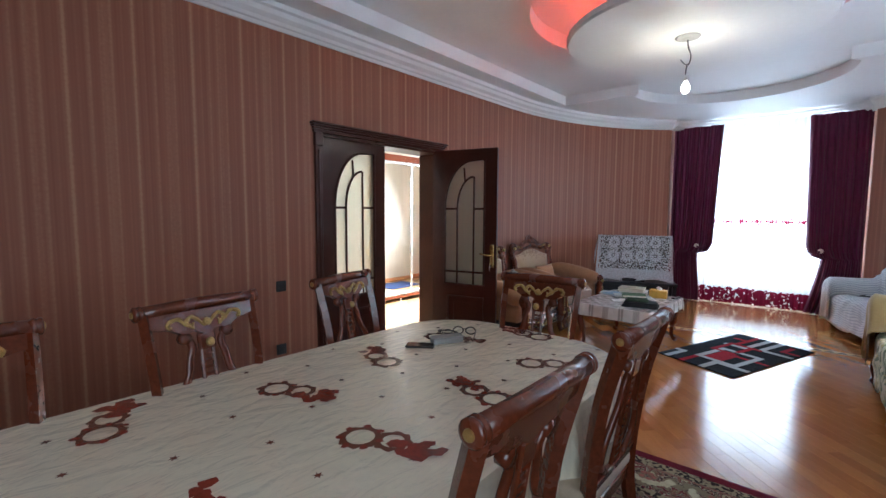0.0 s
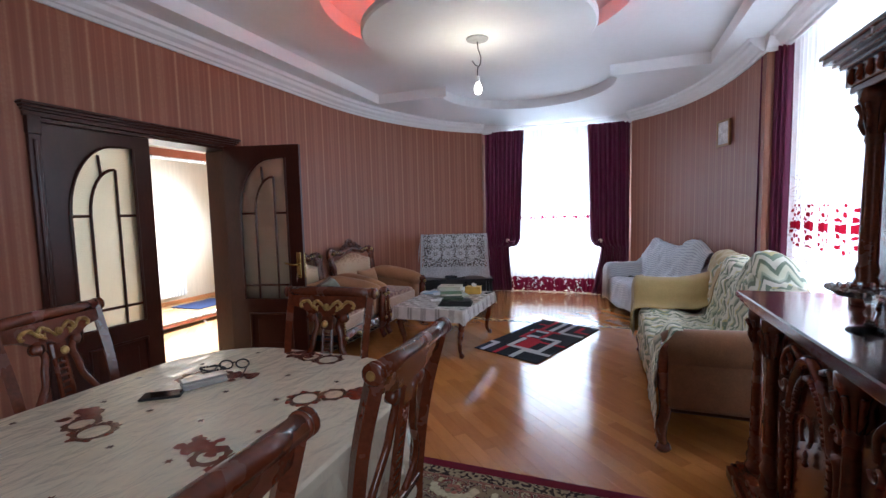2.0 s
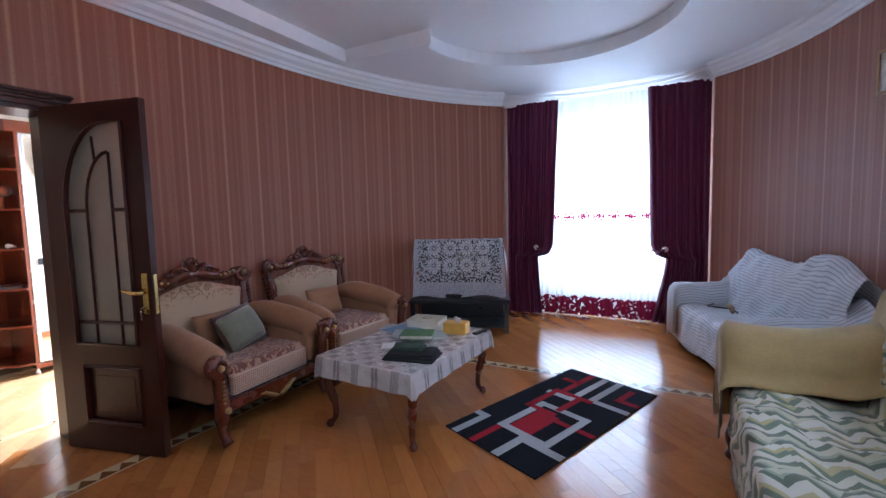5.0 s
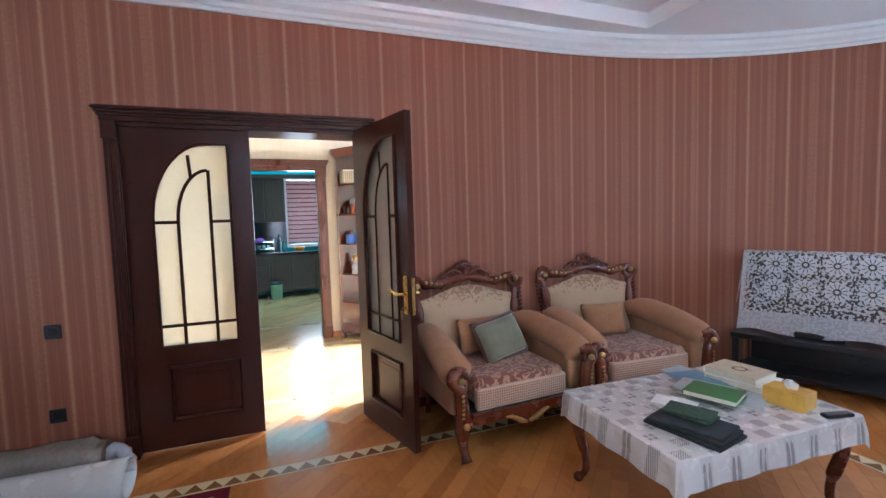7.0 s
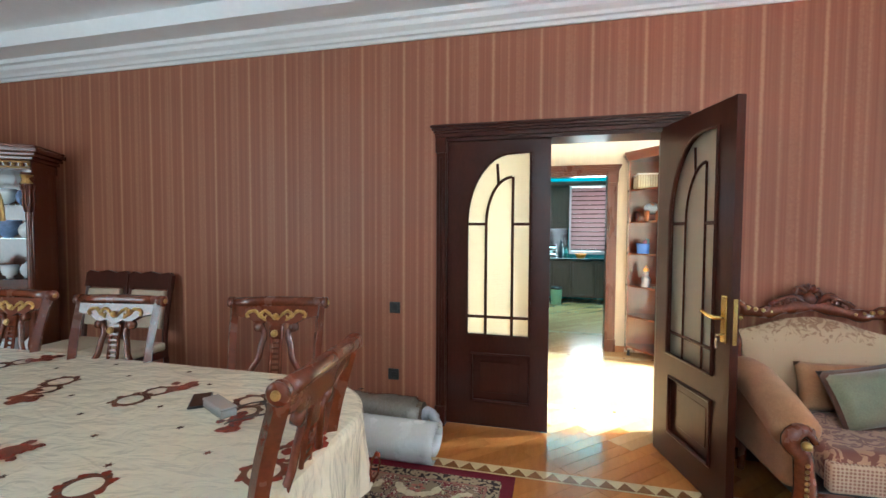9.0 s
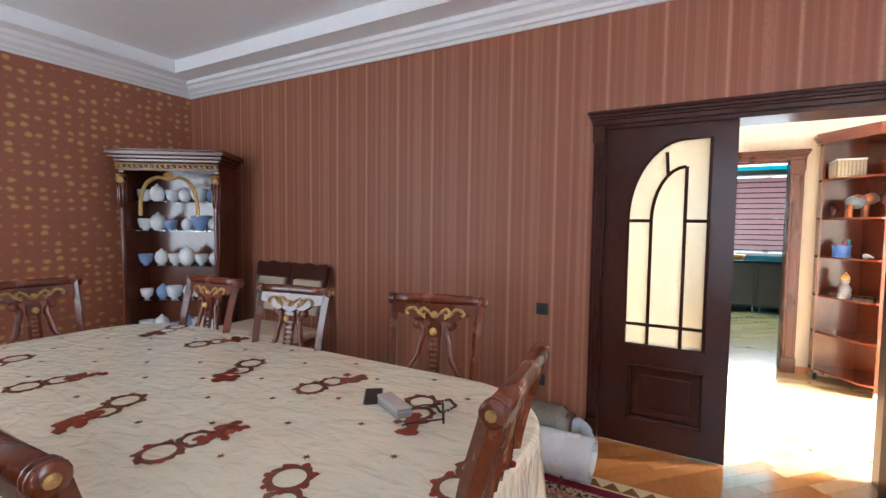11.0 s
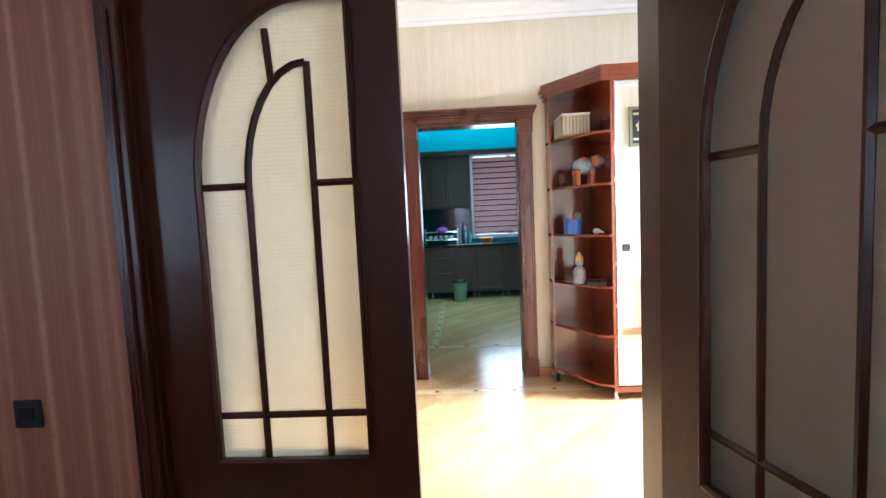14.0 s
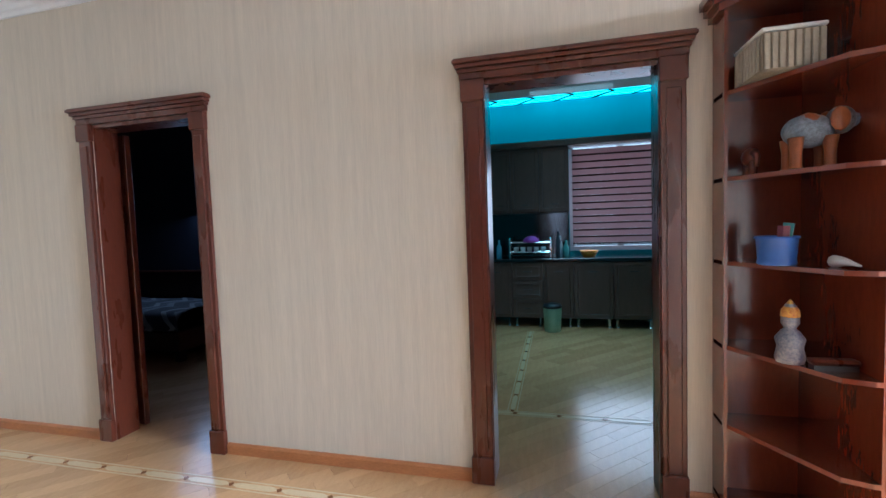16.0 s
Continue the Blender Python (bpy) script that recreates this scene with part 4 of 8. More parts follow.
per = [0.0]
for i in range(len(ol)):
    a, b = ol[i], ol[(i + 1) % len(ol)]
    per.append(per[-1] + math.dist(a, b))
NB = 220
ringpts = []
for k in range(NB):
    s = per[-1] * k / NB
    i = max(j for j in range(len(ol)) if per[j] <= s)
    f = (s - per[i]) / max(1e-6, per[i + 1] - per[i])
    a, b = ol[i], ol[(i + 1) % len(ol)]
    ringpts.append(Vector((a[0] + (b[0] - a[0]) * f, a[1] + (b[1] - a[1]) * f, 0)))
rows = []
for r, (inset, z) in enumerate(((0.012, 0.763), (0.0, 0.757), (-0.004, 0.73), (0, 0.66), (0, 0.58), (0, 0.50), (0, 0.44))):
    row = []
    for k in range(NB):
        p = ringpts[k]
        d = (ringpts[(k + 1) % NB] - ringpts[k - 1]).normalized()
        nn = Vector((d.y, -d.x, 0))
        depth = max(0.0, (0.73 - z) / 0.29)
        s = per[-1] * k / NB
        w = 0.022 * math.sin(s * 21) + 0.014 * math.sin(s * 34 + 1.3) + 0.008 * math.sin(s * 57)
        q = p - nn * inset + nn * depth * (0.012 + w) if inset <= 0 else p - nn * inset
        row.append(bm.verts.new((q.x, q.y, z + (0.012 * abs(math.sin(s * 26)) if r == 6 else 0))))
    rows.append(row)
for a, b in zip(rows, rows[1:]):
    for k in range(NB):
        bm.faces.new((a[k], a[(k + 1) % NB], b[(k + 1) % NB], b[k]))
bm.faces.new(rows[0])
for v in rows[0]:
    v.co.z = 0.763
cloth = part("cloth", bm, CLOTH, cl, smooth=False)
thicken(cloth, 0.002, 1)

BURG = mat("print_burgundy", (0.24, 0.035, 0.02), 0.2, vary=0.45, scale=60, coat=0.6)
BROWN = mat("print_brown", (0.17, 0.055, 0.03), 0.2, vary=0.3, scale=60, coat=0.6)


def disc(bm, x, y, r, z, n=8, m=None, wob=0.0, rnd=None):
    vs = [bm.verts.new((x + r * (1 + (wob * (rnd.random() - 0.5) if wob else 0)) * math.cos(2 * math.pi * i / n), y + r * (1 + (wob * (rnd.random() - 0.5) if wob else 0)) * math.sin(2 * math.pi * i / n), z)) for i in range(n)]
    if m is not None:
        for v in vs:
            v.co = m @ v.co
    bm.faces.new(vs)


def ring_print(bm, m, r0, r1, n, z, rnd):
    a, b = [], []
    for i in range(n):
        t = 2 * math.pi * i / n
        k = 1 + 0.10 * math.sin(8 * t) + 0.05 * rnd.random()
        a.append(bm.verts.new(m @ Vector((r0 * math.cos(t), r0 * math.sin(t), z))))
        b.append(bm.verts.new(m @ Vector((r1 * k * math.cos(t), r1 * k * math.sin(t), z))))
    for i in range(n):
        j = (i + 1) % n
        bm.faces.new((a[i], a[j], b[j], b[i]))


rnd = random.Random(3)
ZM = 0.7662
tops = [(-0.24, 0.02, 20), (-0.26, 0.51, 160), (-0.26, 0.98, 20), (0.34, 0.50, 165), (0.35, 0.95, 30), (0.06, 1.34, 170), (0.30, 0.0, 20), (-0.42, 0.04 - 0.55, 150), (0.32, -0.5, 160), (-0.5, -1.03, 20), (0.3, -1.02, 15)]
for x, y, a in tops:
    b1, b2, b3 = bmesh.new(), bmesh.new(), bmesh.new()
    mm = rz(x, y, 0, a) @ Matrix.Diagonal((1.3, 1.3, 1, 1))
    ring_print(b2, mm @ pose(-0.045, 0, 0), 0.034, 0.050, 24, ZM, rnd)
    ring_print(b3, mm @ pose(0.035, 0.01, 0), 0.028, 0.043, 24, ZM + 0.0004, rnd)
    for i in range(16):
        t = rnd.random() * 6.28
        disc(b1, 0.10 + 0.045 * rnd.random() * math.cos(t) * 1.4, 0.045 * rnd.random() * math.sin(t), 0.012 + 0.010 * rnd.random(), ZM + 0.0008 + i * 0.00004, 7, mm, 0.7, rnd)
    for i in range(7):
        t = i / 7 * 6.28
        disc(b1, -0.045 + 0.05 * math.cos(t), 0.05 * math.sin(t), 0.010, ZM + 0.0009 + i * 0.00004, 6, mm, 0.6, rnd)
    part("flower_print", b1, BURG, cl, "burgundy flower print")
    part("wreath_print", b2, BROWN, cl, "brown ring print")
    part("wreath_print", b3, BROWN, cl, "brown ring print")
b1 = bmesh.new()
for i in range(-2, 3):
    for j in range(-6, 7):
        x, y = i * 0.25 + (0.12 if j % 2 else 0) - 0.05, j * 0.22
        if abs(x) < 0.57 and abs(y) < 1.36 and min(math.hypot(x - a, y - b) for a, b, _ in tops) > 0.15:
            mm = rz(x, y, 0, rnd.random() * 60)
            vs = [b1.verts.new(mm @ Vector(((0.016 if k % 2 else 0.007) * math.cos(k * math.pi / 6), (0.016 if k % 2 else 0.007) * math.sin(k * math.pi / 6), ZM))) for k in range(12)]
            b1.faces.new(vs)
part("small_print", b1, BROWN, cl, "small brown flower prints", kind="stuff")
# prints on the hanging end
b1, b2 = bmesh.new(), bmesh.new()
for x in (-0.25, 0.38):
    mm = pose(x, 1.478, 0.61, 90, 0, 0)
    ring_print(b2, mm, 0.034, 0.05, 20, -0.03, rnd)
part("wreath_print", b2, BURG, cl)
b1.free()

# things on the table
ph = empty("mobile_phone", rz(-1.56, 1.73, 0.765, 35), "black mobile phone on the tablecloth", "phone")
part("phone_body", bx((-0.075, -0.037, 0), (0.075, 0.037, 0.009), 0.004), BLACK, ph)
part("phone_screen", bx((-0.069, -0.032, 0.0092), (0.069, 0.032, 0.0102)), mat("dark_screen", (0.01, 0.01, 0.012), 0.05), ph, "glossy black screen")
MILKY = mat("milky_plastic", (0.70, 0.72, 0.72), 0.2, vary=0.05)
MILKY.node_tree.nodes["Principled BSDF"].inputs["Transmission Weight"].default_value = 0.6
bxm = empty("plastic_case", rz(-1.50, 1.87, 0.765, 62), "translucent white plastic case on the tablecloth", "box")
part("case_body", bx((-0.085, -0.03, 0), (0.085, 0.03, 0.028), 0.008, segs=2), MILKY, bxm)
part("case_lid", bx((-0.087, -0.032, 0.0285), (0.087, 0.032, 0.038), 0.005), MILKY, bxm)
gl = empty("eyeglasses", rz(-1.53, 2.06, 0.765, 30), "dark wire eyeglasses on the tablecloth", "glasses")
bm = bmesh.new()
for x in (-0.035, 0.035):
    sweep(bm, [(x + 0.028 * math.cos(t), 0, 0.022 + 0.020 * math.sin(t)) for t in [2 * math.pi * i / 16 for i in range(17)]], 0.0036, 6)
sweep(bm, [(-0.008, 0, 0.028), (0, 0, 0.032), (0.008, 0, 0.028)], 0.003, 5)
part("rims", bm, BLACK, gl)
for s in (-1, 1):
    bm = bmesh.new()
    sweep(bm, [(s * 0.064, 0, 0.026), (s * 0.068, -0.07, 0.02), (s * 0.066, -0.12, 0.012), (s * 0.064, -0.14, 0.004)], 0.0032, 5)
    part("temple", bm, BLACK, gl)
bd2 = empty("prayer_beads", rz(-1.62, 2.02, 0.765, 0), "dark bead string on the tablecloth", "beads")
bm = bmesh.new()
for i in range(26):
    t = 2 * math.pi * i / 26
    bmesh.ops.create_icosphere(bm, subdivisions=1, radius=0.006, matrix=Matrix.Translation((0.05 * math.cos(t) + 0.012 * math.sin(3 * t), 0.035 * math.sin(t), 0.006)))
part("beads", bm, BLACK, bd2)


# ---- armchairs ----
SEAT_FIG = mat("seat_fabric_brown_scroll", (0.22, 0.085, 0.055), 0.6, vary=0.2, scale=14, bump=0.2, sheen=0.3)
_N, _L, _b = nodes_of(SEAT_FIG)
_tc = _N.new("ShaderNodeTexCoord")
_nz = _N.new("ShaderNodeTexNoise")
_nz.inputs["Scale"].default_value = 14
_nz.inputs["Distortion"].default_value = 2.2
_nz.inputs["Detail"].default_value = 1
_rp = _N.new("ShaderNodeValToRGB")
_rp.color_ramp.interpolation = "LINEAR"
_rp.color_ramp.elements[0].position, _rp.color_ramp.elements[0].color = 0.47, (0.165, 0.045, 0.026, 1)
_rp.color_ramp.elements[1].position, _rp.color_ramp.elements[1].color = 0.53, (0.40, 0.215, 0.125, 1)
_L.new(_tc.outputs["Object"], _nz.inputs[0])
_L.new(_nz.outputs[0], _rp.inputs[0])
_L.new(_rp.outputs[0], _b.inputs["Base Color"])
HONEY = mat("fabric_honeycomb", (0.42, 0.29, 0.21), 0.7, vary=0.1, scale=10, sheen=0.3)
_N, _L, _b = nodes_of(HONEY)
_tc = _N.new("ShaderNodeTexCoord")
_vo = _N.new("ShaderNodeTexVoronoi")
_vo.inputs["Scale"].default_value = 62
_vo.inputs["Randomness"].default_value = 0.1
_rp = _N.new("ShaderNodeValToRGB")
_rp.color_ramp.elements[0].position, _rp.color_ramp.elements[0].color = 0.3, (0.26, 0.12, 0.075, 1)
_rp.color_ramp.elements[1].position, _rp.color_ramp.elements[1].color = 0.5, (0.52, 0.36, 0.25, 1)
_L.new(_tc.outputs["Object"], _vo.inputs[0])
_L.new(_vo.outputs[0], _rp.inputs[0])
_L.new(_rp.outputs[0], _b.inputs["Base Color"])
VELVET_DAMASK = mat("velvet_cream_leaf_top", (0.52, 0.40, 0.26), 0.7, vary=0.2, scale=6, bump=0.25, sheen=0.2)
_N, _L, _b = nodes_of(VELVET_DAMASK)
_tc = _N.new("ShaderNodeTexCoord")
_sp = _N.new("ShaderNodeSeparateXYZ")
_L.new(_tc.outputs["Object"], _sp.inputs[0])
_nz = _N.new("ShaderNodeTexNoise")
_nz.inputs["Scale"].default_value = 17
_nz.inputs["Distortion"].default_value = 2.0
_nz.inputs["Detail"].default_value = 1
_L.new(_tc.outputs["Object"], _nz.inputs[0])
_hi = _N.new("ShaderNodeMapRange")
_hi.inputs["From Min"].default_value, _hi.inputs["From Max"].default_value = 0.76, 0.90
_hi.inputs["To Min"].default_value, _hi.inputs["To Max"].default_value = -0.22, 0.10
_L.new(_sp.outputs[2], _hi.inputs["Value"])
_ad = _N.new("ShaderNodeMath")
_L.new(_nz.outputs[0], _ad.inputs[0])
_L.new(_hi.outputs[0], _ad.inputs[1])
_rp = _N.new("ShaderNodeValToRGB")
_rp.color_ramp.elements[0].position, _rp.color_ramp.elements[0].color = 0.50, (0.50, 0.345, 0.21, 1)
_rp.color_ramp.elements[1].position, _rp.color_ramp.elements[1].color = 0.62, (0.29, 0.16, 0.085, 1)
_L.new(_ad.outputs[0], _rp.inputs[0])
_L.new(_rp.outputs[0], _b.inputs["Base Color"])
GREENCUSH = mat("cushion_sage_damask", (0.17, 0.17, 0.105), 0.6, vary=0.25, scale=16, bump=0.3, sheen=0.5)


def pillow(name, m, w, h, t, material, parent=None, label="", category=""):
    """A stuffed cushion lying in the x, y plane of m."""
    bm = bmesh.new()
    n = 12
    for s in (1, -1):
        def f(u, v):
            a, b = u * 2 - 1, v * 2 - 1
            k = (max(0.0, 1 - a ** 4) * max(0.0, 1 - b ** 4)) ** 0.6
            pinch = 1 - 0.08 * (a * a * b * b) * 0 - 0.05 * (1 - a * a) * abs(b) ** 3 - 0.05 * (1 - b * b) * abs(a) ** 3
            return (a * w / 2 * pinch, b * h / 2 * pinch, s * t / 2 * k)
        grid_sheet(bm, n, n, f)
    bmesh.ops.remove_doubles(bm, verts=bm.verts, dist=0.0005)
    for v in bm.verts:
        v.co = m @ v.co
    return part(name, bm, material, parent, label, smooth=True)


def scroll(bm, c, r, turns, width, side, n=18, plane="yz", m=None):
    """A spiral bar round a centre."""
    pts, rad = [], []
    for i in range(n + 1):
        t = i / n
        a = side * turns * 2 * math.pi * t
        q = r * (1 - 0.85 * t)
        p = Vector((0, q * math.cos(a), q * math.sin(a))) if plane == "yz" else Vector((q * math.cos(a), 0, q * math.sin(a)))
        pts.append(Vector(c) + p)
        rad.append(width * (1 - 0.55 * t))
    sweep(bm, pts, rad, 6, m=m)


def armchair(m, label):
    """A carved armchair that faces +x, origin on the floor at its middle."""
    c = empty("armchair", m, label, "armchair", "carved armchairs")
    W = 0.47
    part("seat", bx((-0.24, -0.33, 0.30), (0.37, 0.33, 0.47), 0.055, segs=4), SEAT_FIG, c, "brown scroll-patterned seat cushion", smooth=True)
    part("seat_front", bx((0.33, -0.335, 0.285), (0.385, 0.335, 0.425), 0.022, segs=3), HONEY, c, "beige honeycomb seat border", smooth=True)
    # back: padded panel leaning back
    lean = pose(-0.30, 0, 0.42, 0, -12, 0)
    bm = bmesh.new()
    for s in (1, -1):
        def f(u, v):
            a, b = u * 2 - 1, v
            half = 0.40 - 0.05 * math.sin(math.pi * b) + 0.02 * b
            k = (max(0, 1 - a ** 6) * max(0, 1 - (2 * b - 1) ** 6)) ** 0.5
            top = 0.50 + 0.05 * math.cos(a * math.pi * 0.9) - 0.02
            return (0.055 * k if s > 0 else -0.05, a * half, b * top)
        grid_sheet(bm, 16, 12, f)
    bmesh.ops.remove_doubles(bm, verts=bm.verts, dist=0.0005)
    for v in bm.verts:
        v.co = lean @ v.co
    part("backrest", bm, VELVET_DAMASK, c, "cream velvet backrest with leaf pattern", smooth=True)
    # carved rail round the back
    bm = bmesh.new()
    top = curve_pts([(0, -0.43, 0.14), (0, -0.41, 0.30), (0, -0.43, 0.44), (0, -0.455, 0.53), (0, -0.42, 0.575), (0, -0.36, 0.56), (0, -0.26, 0.545), (0, -0.14, 0.57), (0, 0, 0.595), (0, 0.14, 0.57), (0, 0.26, 0.545), (0, 0.36, 0.56), (0, 0.42, 0.575), (0, 0.455, 0.53), (0, 0.43, 0.44), (0, 0.41, 0.30), (0, 0.43, 0.14)], 4)
    sweep(bm, top, [0.034 + 0.006 * math.sin(i * 1.3) for i in range(len(top))], 10, m=lean)
    part("back_frame", bm, WOOD_TABLE, c, "carved walnut back rail", smooth=True)
    def piece(name, add, material=WOOD_TABLE, label=""):
        b2 = bmesh.new()
        add(b2)
        return part(name, b2, material, c, label, smooth=True)
    for s in (-1, 1):
        piece("ear_scroll", lambda b2: scroll(b2, (0.02, s * 0.43, 0.545), 0.072, 1.5, 0.024, -s, m=lean), label="carved scroll at the rail's corner")
        piece("foot_scroll", lambda b2: scroll(b2, (0.02, s * 0.425, 0.185), 0.056, 1.4, 0.020, s, m=lean))
        piece("gilt_stud", lambda b2: bmesh.ops.create_icosphere(b2, subdivisions=2, radius=0.022, matrix=lean @ Matrix.Translation((0.055, s * 0.43, 0.545))), GILT, "worn gilt boss")
        piece("gilt_stud", lambda b2: bmesh.ops.create_icosphere(b2, subdivisions=2, radius=0.018, matrix=lean @ Matrix.Translation((0.05, s * 0.425, 0.185))), GILT)
        for k in range(9):
            z = 0.225 + k * 0.033
            out = 0.430 + 0.025 * math.sin((z - 0.2) * 5)
            piece("rail_leaf", lambda b2: lathe(b2, [(0.002, -0.014), (0.019, 0), (0.016, 0.018), (0.002, 0.034)], 7, lean @ pose(0.015, s * out, z, s * -22, 60, 0)))
            piece("rail_leaf", lambda b2: lathe(b2, [(0.002, -0.01), (0.012, 0), (0.002, 0.02)], 6, lean @ pose(0.0, s * (out + 0.032), z, s * -50, 20, 0)))
        for k in range(4):
            piece("gilt_stud", lambda b2: bmesh.ops.create_icosphere(b2, subdivisions=1, radius=0.017 - 0.002 * k, matrix=lean @ Matrix.Translation((0.03, s * (0.345 - k * 0.042), 0.568 - 0.006 * k))), GILT)
        for k, (r, y, z) in enumerate(((0.050, 0.045, 0.660), (0.043, 0.100, 0.628), (0.036, 0.150, 0.606), (0.028, 0.190, 0.592), (0.034, 0.060, 0.615))):
            piece("crest_scroll", lambda b2: scroll(b2, (0.012, s * y, z), r, 1.3, 0.014, s if k % 2 else -s, m=lean), label="openwork carved crest scroll")
        piece("crest_leaf", lambda b2: sweep(b2, curve_pts([(0.01, s * 0.02, 0.60), (0.03, s * 0.09, 0.645), (0.02, s * 0.15, 0.632), (0.02, s * 0.22, 0.592)], 4), 0.013, 6, m=lean))
    for k in range(5):
        a = radians(-50 + 25 * k)
        piece("crest_shell", lambda b2: sweep(b2, [(0.012, 0.02 * math.sin(a), 0.655 + 0.02 * math.cos(a)), (0.03, 0.045 * math.sin(a), 0.655 + 0.045 * math.cos(a)), (0.01, 0.068 * math.sin(a), 0.655 + 0.068 * math.cos(a))], [0.009, 0.014, 0.008], 6, m=lean))
    piece("crest_boss", lambda b2: lathe(b2, [(0.003, -0.02), (0.042, -0.01), (0.042, 0.01), (0.02, 0.03), (0.003, 0.035)], 12, lean @ pose(0.01, 0, 0.635, 0, 90, 0)))
    for s in (-1, 1):
        # upholstered rolled arm, falling forward
        bm = bmesh.new()
        pts = curve_pts([(-0.36, s * 0.40, 0.62), (-0.2, s * 0.42, 0.64), (0.0, s * 0.435, 0.62), (0.2, s * 0.45, 0.585), (0.33, s * 0.455, 0.545), (0.385, s * 0.455, 0.51)], 4)
        k = len(pts)
        sweep(bm, pts, [0.065 + 0.035 * min(1, i / 6) - 0.012 * max(0, i - k + 4) for i in range(k)], 14, m=None)
        box(bm, (-0.34, s * 0.44 - 0.06, 0.28), (0.36, s * 0.44 + 0.06, 0.57), 0.03, None, 2)
        part("armrest", bm, VELVET_TAN, c, "tan velvet armrest", smooth=True)
        bm = bmesh.new()
        q = curve_pts([(0.395, s * 0.43, 0.56), (0.42, s * 0.49, 0.57), (0.42, s * 0.515, 0.52), (0.425, s * 0.47, 0.47), (0.425, s * 0.46, 0.38), (0.43, s * 0.455, 0.30), (0.425, s * 0.46, 0.22), (0.415, s * 0.455, 0.14), (0.425, s * 0.45, 0.075), (0.455, s * 0.45, 0.034)], 3)
        knots = [0.030, 0.036, 0.040, 0.040, 0.040, 0.046, 0.048, 0.030, 0.026, 0.034]
        sweep(bm, q, [knots[i // 3] + (knots[min(9, i // 3 + 1)] - knots[i // 3]) * (i % 3) / 3 for i in range(len(q))], 10)
        scroll(bm, (0.43, s * 0.475, 0.525), 0.05, 1.4, 0.017, -s)
        scroll(bm, (0.44, s * 0.455, 0.26), 0.045, 1.4, 0.016, s)
        part("arm_front", bm, WOOD_TABLE, c, "carved arm front and leg", smooth=True)
        for q in ((0.465, s * 0.475, 0.525), (0.475, s * 0.455, 0.26)):
            piece("gilt_boss", lambda b2: bmesh.ops.create_icosphere(b2, subdivisions=2, radius=0.021, matrix=Matrix.Translation(q)), GILT, "worn gilt boss")
        for k in range(6):
            piece("gilt_bead", lambda b2: lathe(b2, [(0.002, -0.006), (0.011, 0), (0.002, 0.012)], 6, pose(0.468, s * 0.470, 0.31 + k * 0.026, 0, 90, 0)), GILT)
        bm = bmesh.new()
        sweep(bm, [(-0.33, s * 0.36, 0.28), (-0.36, s * 0.37, 0.0)], [0.03, 0.02], 8)
        part("leg", bm, WOOD_TABLE, c)
    # front rail with a drooping carved middle
    bm = plate([[(-0.43, 0.285), (-0.43, 0.235), (-0.3, 0.215), (-0.16, 0.225), (-0.10, 0.20), (-0.05, 0.165), (0, 0.15), (0.05, 0.165), (0.10, 0.20), (0.16, 0.225), (0.3, 0.215), (0.43, 0.235), (0.43, 0.285)]], -0.02, 0.02, pose(0.40, 0, 0, 0, 0, 90) @ XZ)
    part("front_rail", bm, WOOD_TABLE, c)
    for s in (-1, 1):
        piece("rail_carving", lambda b2: sweep(b2, [(0.425, s * 0.01, 0.18), (0.43, s * 0.06, 0.20), (0.43, s * 0.12, 0.235), (0.425, s * 0.16, 0.24)], [0.010, 0.018, 0.013, 0.005], 6), GILT, "worn gilt leaf on the rail")
    part("under_frame", bx((-0.34, -0.42, 0.20), (0.39, 0.42, 0.29), 0.01), BLACK, c)
    return c


AR = armchair(rz(-2.80, 4.58, 0, 3), "carved walnut armchair in tan velvet beside the open door")
copy_thing(AR, rz(-2.80, 5.68, 0, -4))["label"] = "carved walnut armchair in tan velvet beside the coffee table"
pillow("cushion", rz(-2.80, 4.58, 0, 3) @ pose(-0.15, 0.0, 0.60, 75, 0, 90), 0.40, 0.26, 0.10, VELVET_TAN, None, "tan velvet cushion leaning on the armchair back")
GREEN_AT = rz(-2.80, 4.60, 0, 3) @ pose(0.0, 0.04, 0.60, 62, 0, 97) @ pose(0, 0, 0, 0, 0, 8)
green_cushion = pillow("cushion", GREEN_AT, 0.38, 0.29, 0.17, GREENCUSH, None, "sage green damask cushion with brown trim on the armchair")
pillow("trim", GREEN_AT, 0.415, 0.325, 0.045, mat("cushion_trim_brown", (0.09, 0.03, 0.015), 0.7, vary=0.3, scale=60, bump=0.5, sheen=0.3), green_cushion, "dark brown gathered trim")
pillow("cushion", rz(-2.80, 5.68, 0, -4) @ pose(-0.13, -0.02, 0.60, 75, 0, 88), 0.40, 0.27, 0.10, VELVET_TAN, None, "tan velvet cushion leaning on the armchair back")
for o in list(scene.objects):
    if o.name.startswith("cushion") and o.parent is None:
        o["category"] = "cushion"

